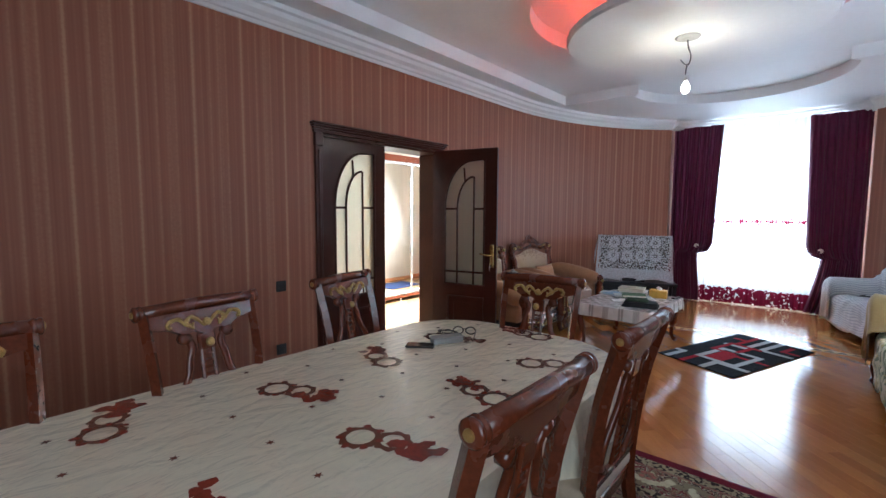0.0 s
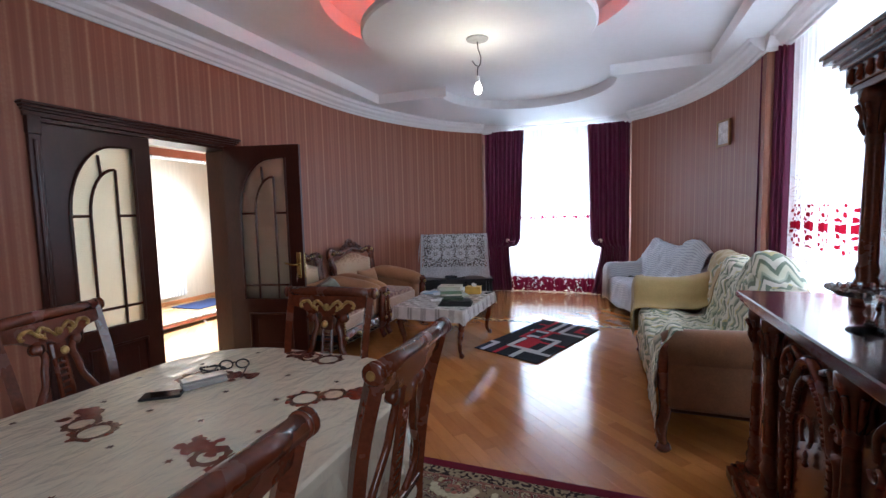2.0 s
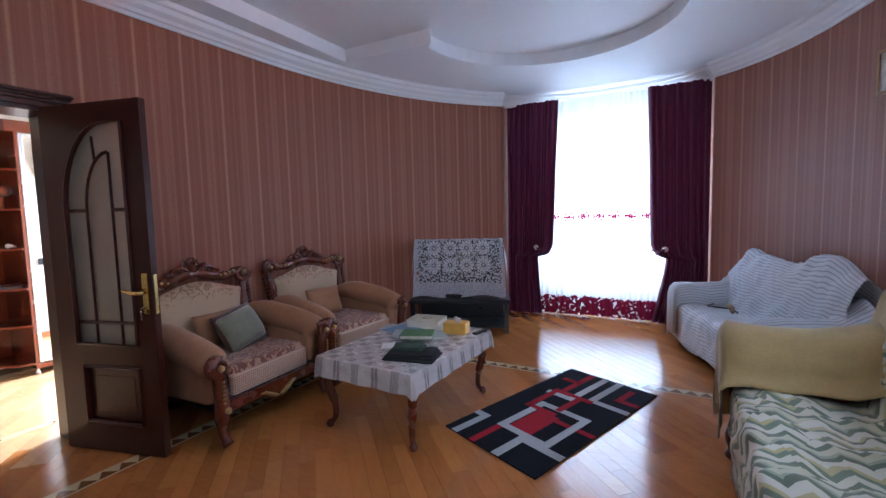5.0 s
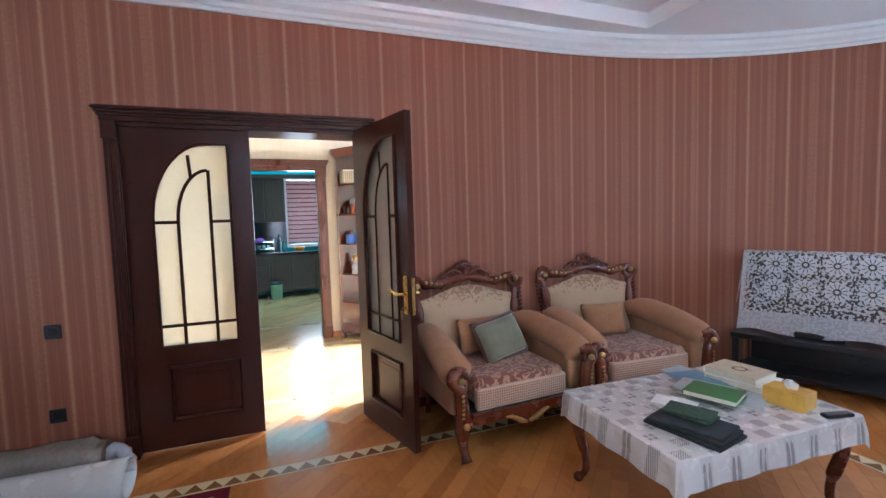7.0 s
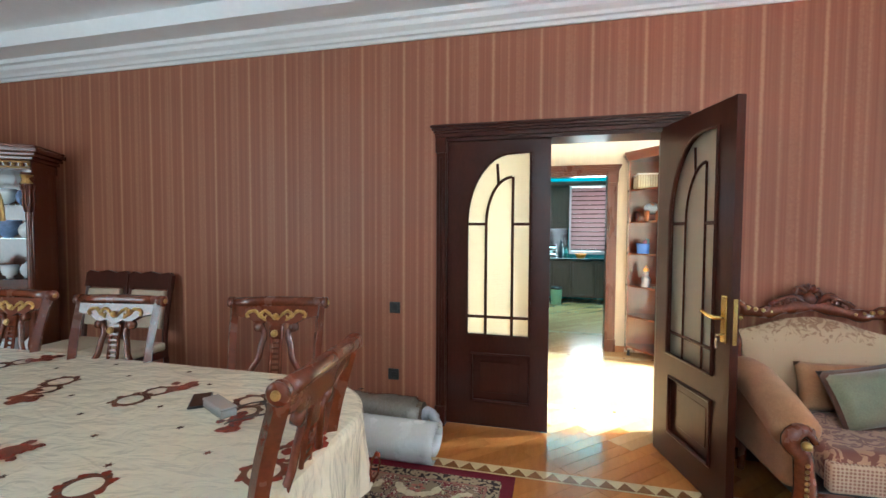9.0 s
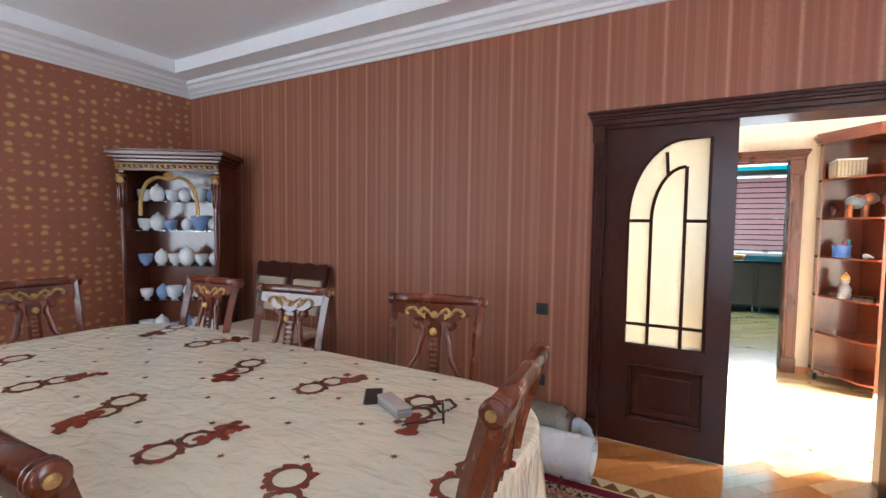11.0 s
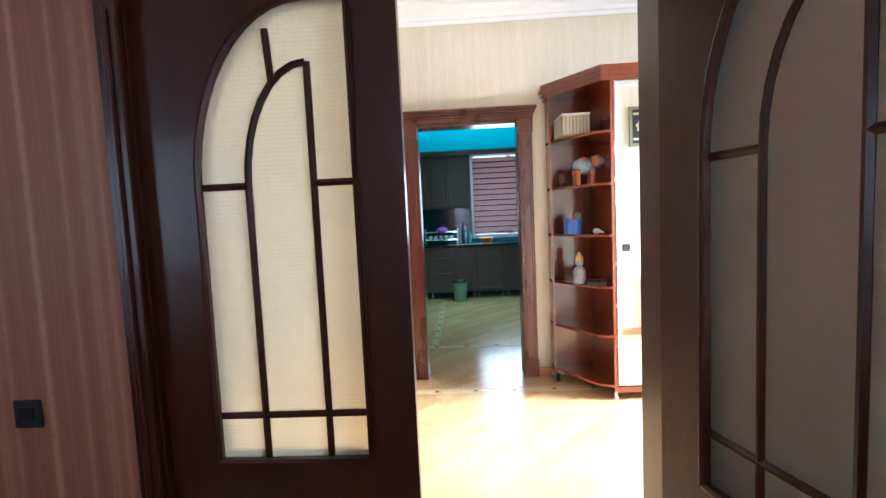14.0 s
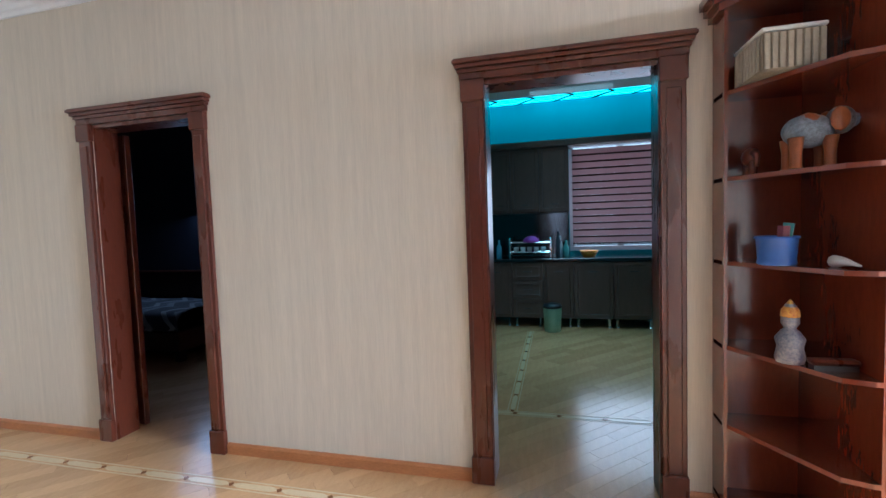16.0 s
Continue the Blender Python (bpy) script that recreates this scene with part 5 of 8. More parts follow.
# ---- curtains ----
def sheer_mat(name, z0, z1, red, hem):
    """White voile with an embroidered band between two heights and a burgundy hem."""
    m = bpy.data.materials.new(name)
    m.use_nodes = True
    N, L = m.node_tree.nodes, m.node_tree.links
    b = N["Principled BSDF"]
    tc = N.new("ShaderNodeTexCoord")
    sp = N.new("ShaderNodeSeparateXYZ")
    L.new(tc.outputs["UV"], sp.inputs[0])

    def math_node(op, a, b2=None, c=None):
        n = N.new("ShaderNodeMath")
        n.operation = op
        for k, v in enumerate((a, b2, c)):
            if v is None:
                continue
            if isinstance(v, (int, float)):
                n.inputs[k].default_value = v
            else:
                L.new(v, n.inputs[k])
        return n.outputs[0]
    u, v = sp.outputs[0], sp.outputs[1]
    wob = N.new("ShaderNodeTexNoise")
    wob.inputs["Scale"].default_value = 16
    wob.inputs["Detail"].default_value = 1
    L.new(tc.outputs["UV"], wob.inputs[0])
    wc = N.new("ShaderNodeSeparateColor")
    L.new(wob.outputs["Color"], wc.inputs[0])
    u = math_node("MULTIPLY_ADD", wc.outputs[0], 0.05, u)
    v = math_node("MULTIPLY_ADD", math_node("SUBTRACT", wc.outputs[1], 0.5), 0.05, v)
    per = 0.30 if red else 0.24
    fu = math_node("PINGPONG", u, per / 2)
    h = (z1 - z0) / 2
    fv = math_node("ABSOLUTE", math_node("SUBTRACT", v, (z0 + z1) / 2))
    # scrolls: rings within each repeat
    w1 = math_node("SINE", math_node("MULTIPLY", fu, 105 if red else 95))
    w2 = math_node("SINE", math_node("MULTIPLY", fv, 84 if red else 90))
    motif = math_node("GREATER_THAN", math_node("MULTIPLY", w1, w2), 0.16)
    inside = math_node("LESS_THAN", fv, h)
    gap = math_node("LESS_THAN", fu, per * 0.36)
    band = math_node("MULTIPLY", math_node("MULTIPLY", motif, inside), gap)
    stem = math_node("MULTIPLY", math_node("LESS_THAN", fv, h * 0.16), gap)
    band = math_node("MAXIMUM", band, stem)
    no = N.new("ShaderNodeTexNoise")
    no.inputs["Scale"].default_value = 11
    no.inputs["Distortion"].default_value = 1.0
    L.new(tc.outputs["UV"], no.inputs[0])
    edge = math_node("MULTIPLY_ADD", no.outputs[0], 0.10, hem - 0.05)
    low = math_node("LESS_THAN", v, edge)
    holes = math_node("LESS_THAN", math_node("ABSOLUTE", math_node("SUBTRACT", no.outputs[0], 0.5)), 0.13 if red else 0.16)
    low = math_node("MULTIPLY", low, holes)
    # pale tracery above the band
    tra = math_node("MULTIPLY", math_node("LESS_THAN", math_node("ABSOLUTE", math_node("SUBTRACT", no.outputs[0], 0.5)), 0.012), math_node("MULTIPLY", math_node("LESS_THAN", fv, h + 0.25), 0.5 if red else 0.0))
    mixc = N.new("ShaderNodeMix")
    mixc.data_type = "RGBA"
    mixc.inputs[6].default_value = (0.9, 0.92, 0.95, 1)
    mixc.inputs[7].default_value = (0.22, 0.004, 0.016, 1) if red else (0.15, 0.010, 0.030, 1)
    tot = math_node("MAXIMUM", math_node("MAXIMUM", band, low), tra)
    L.new(tot, mixc.inputs[0])
    col = mixc.outputs[2]
    dif = N.new("ShaderNodeBsdfDiffuse")
    trl = N.new("ShaderNodeBsdfTranslucent")
    trp = N.new("ShaderNodeBsdfTransparent")
    trp.inputs[0].default_value = (0.8, 0.82, 0.85, 1)
    L.new(col, dif.inputs[0])
    L.new(col, trl.inputs[0])
    m1 = N.new("ShaderNodeMixShader")
    m1.inputs[0].default_value = 0.42
    L.new(dif.outputs[0], m1.inputs[1])
    L.new(trl.outputs[0], m1.inputs[2])
    m2 = N.new("ShaderNodeMixShader")
    fac = math_node("MULTIPLY_ADD", tot, 0.1, 0.9)
    L.new(fac, m2.inputs[0])
    L.new(trp.outputs[0], m2.inputs[1])
    L.new(m1.outputs[0], m2.inputs[2])
    L.new(m2.outputs[0], N["Material Output"].inputs[0])
    N.remove(b)
    return m


def sheet_uv(ob):
    """UV in metres: along the sheet, and height."""
    me = ob.data
    uvl = me.uv_layers.new(name="UVMap")
    return me, uvl


def pleated(name, p, q, z0, z1, depth, folds, material, parent, seed=1, label="", shape=None, nu=None):
    """Hanging cloth between two points in plan; shape(v) gives (start, end) of the cloth as shares of its width at height share v."""
    p, q = Vector((*p, 0)), Vector((*q, 0))
    d = (q - p)
    n = Vector((-d.y, d.x, 0)).normalized()
    rnd = random.Random(seed)
    ph = [rnd.random() * 6.28 for _ in range(4)]
    nu = nu or folds * 8
    nv = 24 if shape is None else 72
    bm = bmesh.new()
    uvl = bm.loops.layers.uv.new("UVMap")
    vs = []
    for i in range(nu + 1):
        u = i / nu
        col = []
        for j in range(nv + 1):
            v = j / nv
            a, b = shape(v) if shape else (0, 1)
            uu = a + (b - a) * u
            squeeze = 0.55 + 0.45 * abs(b - a)
            w = math.sin(2 * math.pi * folds * u + ph[0]) + 0.45 * math.sin(2 * math.pi * folds * 0.53 * u + ph[1] + v * 1.2) + 0.25 * math.sin(2 * math.pi * folds * 1.7 * u + ph[2])
            pos = p + d * uu + n * (depth * 0.55 * w * (0.7 + 0.3 * (1 - v)) / squeeze ** 0.3)
            pos.z = z0 + (z1 - z0) * v + 0.004 * math.sin(u * 17)
            col.append((bm.verts.new(pos), (u * d.length * 1.25, z0 + (z1 - z0) * v)))
        vs.append(col)
    for i in range(nu):
        for j in range(nv):
            q4 = (vs[i][j], vs[i + 1][j], vs[i + 1][j + 1], vs[i][j + 1])
            f = bm.faces.new([c[0] for c in q4])
            for l, c in zip(f.loops, q4):
                l[uvl].uv = c[1]
    return part(name, bm, material, parent, label, smooth=True)


def tied(side, zt=0.29, high=0.84, swag=0.72, hold=0.54, foot=0.62):
    """A drape that hangs almost straight to a swag above its tie and falls slimmer below; side +1: it hangs from the wall at share 0."""
    def f(v):
        if v > zt + 0.06:
            e = high + (1 - high) * ((v - zt - 0.06) / (1 - zt - 0.06)) ** 1.1
        elif v > zt:
            t = (v - zt) / 0.06
            e = swag + (high - swag) * math.sin(t * math.pi / 2)
        else:
            t = (zt - v) / zt
            e = hold + (foot - hold) * t ** 1.3
        return (0, e) if side > 0 else (1 - e, 1)
    return f


SHEER1 = sheer_mat("voile_white_small_band", 1.27, 1.39, False, 0.26)
SHEER2 = sheer_mat("voile_white_red_band", 1.10, 1.45, True, 0.20)


def tie_knob(x, y, z, parent):
    bm = bmesh.new()
    lathe(bm, [(0.004, -0.03), (0.008, 0), (0.03, 0.004), (0.034, 0.014), (0.02, 0.022), (0.006, 0.026)], 14, pose(x, y, z, 90))
    part("tie_knob", bm, mat("pale_gold_knob", (0.7, 0.62, 0.5), 0.3, metal=0.4), parent, "pale round tie-back knob", smooth=True)
    bm = bmesh.new()
    sweep(bm, curve_pts([(x, y, z), (x + (0.06 if x < -0.8 else -0.06), y - 0.05, z - 0.03), (x + (0.14 if x < -0.8 else -0.14), y, z - 0.015)], 4), 0.016, 6)
    return part("tie_band", bm, CURTAIN, parent)


s1 = empty("sheer_curtain", pose(0, 0, 0), "white voile curtain with burgundy hem in the bay window", "curtain")
sh = pleated("voile", (-1.98, 8.52), (0.33, 8.52), 0.015, 2.86, 0.03, 34, SHEER1, s1, 3)
for side, a, b in ((1, (-2.03, 8.40), (-1.33, 8.42)), (-1, (-0.28, 8.44), (0.38, 8.44))):
    c = empty("drape", pose(0, 0, 0), "burgundy velvet drape tied back beside the bay window", "curtain", "burgundy drapes")
    pleated("velvet", a, b, 0.012, 2.86, 0.045, 9, CURTAIN, c, 5 + side, shape=tied(side, 0.29, 0.90, 0.80, 0.60, 0.68) if side > 0 else tied(side, 0.29, 0.93, 0.82, 0.66, 0.90))
    tie_knob(-1.62 if side > 0 else -0.06, 8.34, 0.93, c)
s2 = empty("sheer_curtain", pose(0, 0, 0), "white voile curtain with large red scrolls in the side window", "curtain")
pleated("voile", (1.57, 5.40), (1.68, 2.3), 0.015, 2.86, 0.03, 40, SHEER2, s2, 8)
for side, a, b in ((1, (1.40, 5.58), (1.54, 5.30)), (-1, (1.59, 3.98), (1.59, 3.42))):
    c = empty("drape", pose(0, 0, 0), "burgundy velvet drape hanging by the side window", "curtain", "burgundy drapes")
    pleated("velvet", a, b, 0.012, 2.86, 0.045, 7, CURTAIN, c, 15 + side)

# ---- ceiling disc and bulb ----
dn = empty("ceiling_disc", pose(DISC[0], DISC[1], 0), "round white hanging ceiling disc with a red light strip behind it", "ceiling disc")
bm = bmesh.new()
lathe(bm, [(0.60, 3.23), (0.60, 2.91), (0.90, 2.90), (0.915, 2.885), (0.915, 2.85), (0.90, 2.835), (0.02, 2.83)], 72)
part("disc_body", bm, CEIL, dn)
LED = glow("red_led", (1.0, 0.07, 0.02), 30)
for a0, a1 in ((150, 205), (-18, 28)):
    bm = bmesh.new()
    sweep(bm, [(0.80 * math.cos(radians(a0 + (a1 - a0) * i / 12)), 0.80 * math.sin(radians(a0 + (a1 - a0) * i / 12)), 2.915) for i in range(13)], 0.010, 6)
    part("light_strip", bm, LED, dn, "red light strip")
lb = empty("pendant_bulb", pose(DISC[0], DISC[1], 2.83), "bare glowing bulb on a crooked wire under the ceiling disc", "light bulb")
bm = bmesh.new()
lathe(bm, [(0.09, 0.001), (0.085, -0.008), (0.045, -0.014), (0.03, -0.02), (0.005, -0.022)], 20)
part("ceiling_rose", bm, mat("grey_rose", (0.35, 0.35, 0.36), 0.5), lb, "grey ceiling rose")
bm = bmesh.new()
sweep(bm, curve_pts([(0, 0, -0.015), (0.006, 0, -0.08), (0.024, 0.01, -0.14), (0.02, 0, -0.20), (0.0, 0, -0.225), (-0.004, 0, -0.30)], 4), 0.0045, 6)
sweep(bm, curve_pts([(0.0, 0, -0.21), (-0.02, 0, -0.20), (-0.045, 0.0, -0.165)], 3), 0.0035, 5)
part("wire", bm, DARKMETAL, lb, "crooked dark wire")
bm = bmesh.new()
lathe(bm, [(0.012, -0.29), (0.017, -0.295), (0.017, -0.335), (0.012, -0.34)], 12)
part("lamp_holder", bm, WHITEP, lb)
bm = bmesh.new()
lathe(bm, [(0.012, -0.338), (0.018, -0.352), (0.028, -0.375), (0.031, -0.395), (0.027, -0.415), (0.014, -0.43), (0.003, -0.434)], 16)
part("bulb", bm, glow("bulb_light", (1.0, 0.93, 0.82), 30), lb, "lit bulb", smooth=True)

# ---- picture ----
pc = empty("picture", look((1.27, 6.415, 2.27), (2.2, 6.765, 2.27)), "small framed picture on the striped wall", "picture")
bm = plate([[(-0.115, -0.145), (0.115, -0.145), (0.115, 0.145), (-0.115, 0.145)], [(-0.093, -0.123), (-0.093, 0.123), (0.093, 0.123), (0.093, -0.123)]], -0.012, 0.008)
part("picture_frame", bm, mat("frame_brown_gold", (0.35, 0.2, 0.08), 0.4), pc)
part("print", bx((-0.094, -0.124, -0.006), (0.094, 0.124, 0.0)), mat("pale_landscape_print", (0.40, 0.37, 0.33), 0.5, vary=0.5, scale=14, second=(0.70, 0.68, 0.66)), pc, "small landscape print")

# ---- screen cabinet with lace ----
tv = empty("tv_set", rz(-2.27, 7.28, 0, 22), "dark television on a low stand under a lace cloth", "television")
part("screen_body", bx((-0.49, -0.03, 0.44), (0.49, 0.06, 1.09), 0.012), BLACK, tv)
part("screen_foot", bx((-0.16, -0.1, 0.40), (0.16, 0.12, 0.45), 0.01), BLACK, tv)
st = empty("tv_stand", rz(-2.27, 7.28, 0, 22), "low black television stand by the curved wall", "stand")
part("stand_top", bx((-0.58, -0.22, 0.355), (0.60, 0.22, 0.40), 0.006), BLACK, st)
part("shelf", bx((-0.54, -0.18, 0.06), (0.56, 0.2, 0.10), 0.006), BLACK, st)
for x in (-0.57, 0.535):
    for y in (-0.21, 0.15):
        part("leg", bx((x, y, 0), (x + 0.05, y + 0.06, 0.355), 0.004), BLACK, st)
part("back_board", bx((-0.52, 0.17, 0.10), (0.53, 0.19, 0.355)), BLACK, st)

LACE = mat("lace_white", (0.70, 0.73, 0.77), 0.8, vary=0.06, scale=30)
_N, _L, _b = nodes_of(LACE)


def chain(nodes, links):
    def f(op, a, b2=None, c=None):
        n = nodes.new("ShaderNodeMath")
        n.operation = op
        for k, v in enumerate((a, b2, c)):
            if v is None:
                continue
            if isinstance(v, (int, float)):
                n.inputs[k].default_value = v
            else:
                links.new(v, n.inputs[k])
        return n.outputs[0]
    return f


_f = chain(_N, _L)
_uv = _N.new("ShaderNodeUVMap")
_sp = _N.new("ShaderNodeSeparateXYZ")
_L.new(_uv.outputs[0], _sp.inputs[0])
_S = 0.205
_u = _f("SUBTRACT", _f("FRACT", _f("DIVIDE", _f("SUBTRACT", _sp.outputs[0], 0.145), _S)), 0.5)
_v = _f("SUBTRACT", _f("FRACT", _f("DIVIDE", _sp.outputs[1], _S)), 0.5)
_r = _f("SQRT", _f("ADD", _f("MULTIPLY", _u, _u), _f("MULTIPLY", _v, _v)))
_a = _f("ARCTAN2", _v, _u)
_pet = _f("MULTIPLY_ADD", _f("COSINE", _f("MULTIPLY", _a, 12)), 0.04, 0.40)
_vein = _f("MAXIMUM", _f("GREATER_THAN", _f("ABSOLUTE", _f("COSINE", _f("MULTIPLY", _a, 6))), 0.35), _f("GREATER_THAN", _r, 0.31))
_ros = _f("MULTIPLY", _f("MULTIPLY", _f("LESS_THAN", _r, _pet), _f("GREATER_THAN", _r, 0.13)), _vein)
_core = _f("LESS_THAN", _r, 0.07)
_ros = _f("MAXIMUM", _ros, _core)
_inn = _f("MULTIPLY", _f("LESS_THAN", _f("ABSOLUTE", _f("SUBTRACT", _sp.outputs[0], 0.555)), 0.41), _f("LESS_THAN", _f("ABSOLUTE", _f("SUBTRACT", _sp.outputs[1], 0.41)), 0.205))
_ros = _f("MULTIPLY", _ros, _inn)
_nz = _N.new("ShaderNodeTexNoise")
_nz.inputs["Scale"].default_value = 48
_nz.inputs["Distortion"].default_value = 0.6
_nz.inputs["Detail"].default_value = 0
_L.new(_uv.outputs[0], _nz.inputs[0])
_web = _f("MULTIPLY", _f("GREATER_THAN", _nz.outputs[0], 0.50), _f("MAXIMUM", _f("GREATER_THAN", _r, 0.41), _f("SUBTRACT", 1.0, _inn)))
_in2 = _f("MULTIPLY", _f("LESS_THAN", _f("ABSOLUTE", _f("SUBTRACT", _sp.outputs[0], 0.555)), 0.52), _f("GREATER_THAN", _sp.outputs[1], 0.10))
_hem = _f("SUBTRACT", 1.0, _in2)
_hole = _N.new("ShaderNodeTexNoise")
_hole.inputs["Scale"].default_value = 90
_L.new(_uv.outputs[0], _hole.inputs[0])
_al = _f("MINIMUM", 1.0, _f("MAXIMUM", _f("MAXIMUM", _ros, _f("MULTIPLY", _web, 0.85)), _f("MULTIPLY", _hem, 0.62)))
_al = _f("MULTIPLY_ADD", _al, 0.72, 0.20)
_L.new(_al, _b.inputs["Alpha"])
lc = empty("lace_cloth", rz(-2.27, 7.28, 0, 22), "white crocheted lace cloth with rosettes over the television", "cloth")
bm = bmesh.new()
uvl = bm.loops.layers.uv.new("UVMap")
prof = [(0.10, 0.75), (0.085, 1.06), (0.06, 1.105), (-0.01, 1.11), (-0.045, 1.09), (-0.055, 1.0), (-0.06, 0.85), (-0.068, 0.7), (-0.08, 0.55), (-0.095, 0.42)]
run = [0]
for a, b in zip(prof, prof[1:]):
    run.append(run[-1] + math.dist(a, b))
vs = []
for i in range(31):
    u = i / 30
    col = []
    for (y, z), r in zip(prof, run):
        k = max(0, (1.0 - z) / 0.6) if y < 0 else 0
        hw = 0.53 + 0.035 * k
        sag = 0.012 * math.sin(u * 19) * k
        zz = z + (0.02 * math.sin(u * 9 + 1) * k if z < 0.5 else 0) - (0.03 * (abs(u - 0.5) * 2) ** 6 if z < 0.6 else 0)
        col.append((bm.verts.new(((u * 2 - 1) * hw, y + sag, zz)), (u * 1.11, 1.075 - r)))
    vs.append(col)
for i in range(30):
    for j in range(len(prof) - 1):
        q4 = (vs[i][j], vs[i + 1][j], vs[i + 1][j + 1], vs[i][j + 1])
        f = bm.faces.new([c[0] for c in q4])
        for l, c in zip(f.loops, q4):
            l[uvl].uv = c[1]
part("lace", bm, LACE, lc, smooth=True)
for s in (-1, 1):
    bm = bmesh.new()
    def f(u, v):
        return (s * (0.53 + 0.05 * v), -0.05 + 0.16 * u + 0.01 * math.sin(u * 12), 1.08 - v * (0.25 + 0.2 * (1 - u)))
    grid_sheet(bm, 8, 8, f)
    part("lace_fold", bm, mat("lace_edge_white", (0.6, 0.62, 0.66), 0.8), lc, smooth=True)

# ---- coffee table ----
CT = rz(-1.62, 5.15, 0, -2)
ct = empty("coffee_table", CT, "low carved walnut coffee table with a silver cloth", "table")
part("tabletop", bx((-0.37, -0.53, 0.455), (0.37, 0.53, 0.49), 0.012), WOOD_TABLE, ct)
part("apron", bx((-0.33, -0.49, 0.40), (0.33, 0.49, 0.455), 0.008), WOOD_TABLE, ct)
for sx in (-1, 1):
    for sy in (-1, 1):
        bm = bmesh.new()
        sweep(bm, curve_pts([(sx * 0.31, sy * 0.46, 0.44), (sx * 0.345, sy * 0.49, 0.33), (sx * 0.315, sy * 0.465, 0.16), (sx * 0.315, sy * 0.465, 0.06), (sx * 0.345, sy * 0.495, 0.02)], 5), [0.032] * 5 + [0.030] * 5 + [0.020] * 5 + [0.017] * 5 + [0.02], 8)
        lathe(bm, [(0.018, 0), (0.026, 0.012), (0.026, 0.03), (0.012, 0.045)], 8, pose(sx * 0.34, sy * 0.49, 0))
        part("leg", bm, WOOD_TABLE, ct, "curved cabriole leg", smooth=True)
SILVER = mat("tablecloth_silver_squares", (0.55, 0.55, 0.57), 0.25, vary=0.06, scale=20, coat=0.5)
_N, _L, _b = nodes_of(SILVER)
_f = chain(_N, _L)
_tc = _N.new("ShaderNodeTexCoord")
_sp = _N.new("ShaderNodeSeparateXYZ")
_L.new(_tc.outputs["Object"], _sp.inputs[0])
_cu, _cv = _f("MULTIPLY_ADD", _sp.outputs[0], 13.0, 40.0), _f("MULTIPLY_ADD", _sp.outputs[1], 13.0, 40.0)
_fu, _fv = _f("SUBTRACT", _f("FRACT", _cu), 0.5), _f("SUBTRACT", _f("FRACT", _cv), 0.5)
_sq = _f("LESS_THAN", _f("MAXIMUM", _f("ABSOLUTE", _fu), _f("ABSOLUTE", _fv)), 0.40)
_odd = _f("GREATER_THAN", _f("MODULO", _f("ADD", _f("FLOOR", _cu), _f("FLOOR", _cv)), 2.0), 0.5)
_three = _f("GREATER_THAN", _f("MODULO", _f("ADD", _f("FLOOR", _cu), _f("MULTIPLY", _f("FLOOR", _cv), 2.0)), 4.0), 1.5)
_hatch = _f("GREATER_THAN", _f("SINE", _f("MULTIPLY", _f("ADD", _fu, _fv), 42.0)), 0.0)
_dots = _f("GREATER_THAN", _f("ABSOLUTE", _f("MULTIPLY", _f("SINE", _f("MULTIPLY", _fu, 9.0)), _f("SINE", _f("MULTIPLY", _fv, 9.0)))), 0.42)
_fill = _f("ADD", _f("MULTIPLY", _hatch, _three), _f("MULTIPLY", _dots, _f("SUBTRACT", 1.0, _three)))
_k = _f("MULTIPLY", _f("MULTIPLY", _sq, _odd), _f("MULTIPLY_ADD", _fill, 0.75, 0.25))
_mc = _N.new("ShaderNodeMix")
_mc.data_type = "RGBA"
_mc.inputs[6].default_value = (0.62, 0.60, 0.59, 1)
_mc.inputs[7].default_value = (0.30, 0.28, 0.28, 1)
_L.new(_k, _mc.inputs[0])
_L.new(_mc.outputs[2], _b.inputs["Base Color"])
cc = empty("table_cover", CT, "silver-grey patterned plastic tablecloth on the coffee table", "tablecloth")
bm = bmesh.new()
ro = rounded(0.395, 0.555, 0.02, 2)
n = 60
pts = []
per = [0.0]
for i in range(len(ro)):
    per.append(per[-1] + math.dist(ro[i], ro[(i + 1) % len(ro)]))
for k in range(120):
    s = per[-1] * k / 120
    i = max(j for j in range(len(ro)) if per[j] <= s)
    f_ = (s - per[i]) / max(1e-6, per[i + 1] - per[i])
    a, b = ro[i], ro[(i + 1) % len(ro)]
    pts.append((a[0] + (b[0] - a[0]) * f_, a[1] + (b[1] - a[1]) * f_))
rows = []
for k, (grow, z) in enumerate(((0.96, 0.4955), (1.0, 0.494), (1.01, 0.47), (1.02, 0.42), (1.03, 0.375))):
    row = []
    for i, (x, y) in enumerate(pts):
        corner = max(0, abs(x) / 0.395 - 0.92) * max(0, abs(y) / 0.555 - 0.92) * 150
        zz = z - (0.06 * min(1, corner) if k == 4 else 0)
        g = grow + (0.012 * math.sin(i * 0.8) if k > 2 else 0) + 0.02 * min(1, corner) * (k > 2)
        row.append(bm.verts.new((x * g, y * g, zz)))
    rows.append(row)
for a, b in zip(rows, rows[1:]):
    for i in range(120):
        bm.faces.new((a[i], a[(i + 1) % 120], b[(i + 1) % 120], b[i]))
bm.faces.new(rows[0])
thicken(part("cover", bm, SILVER, cc), 0.0015, 1)


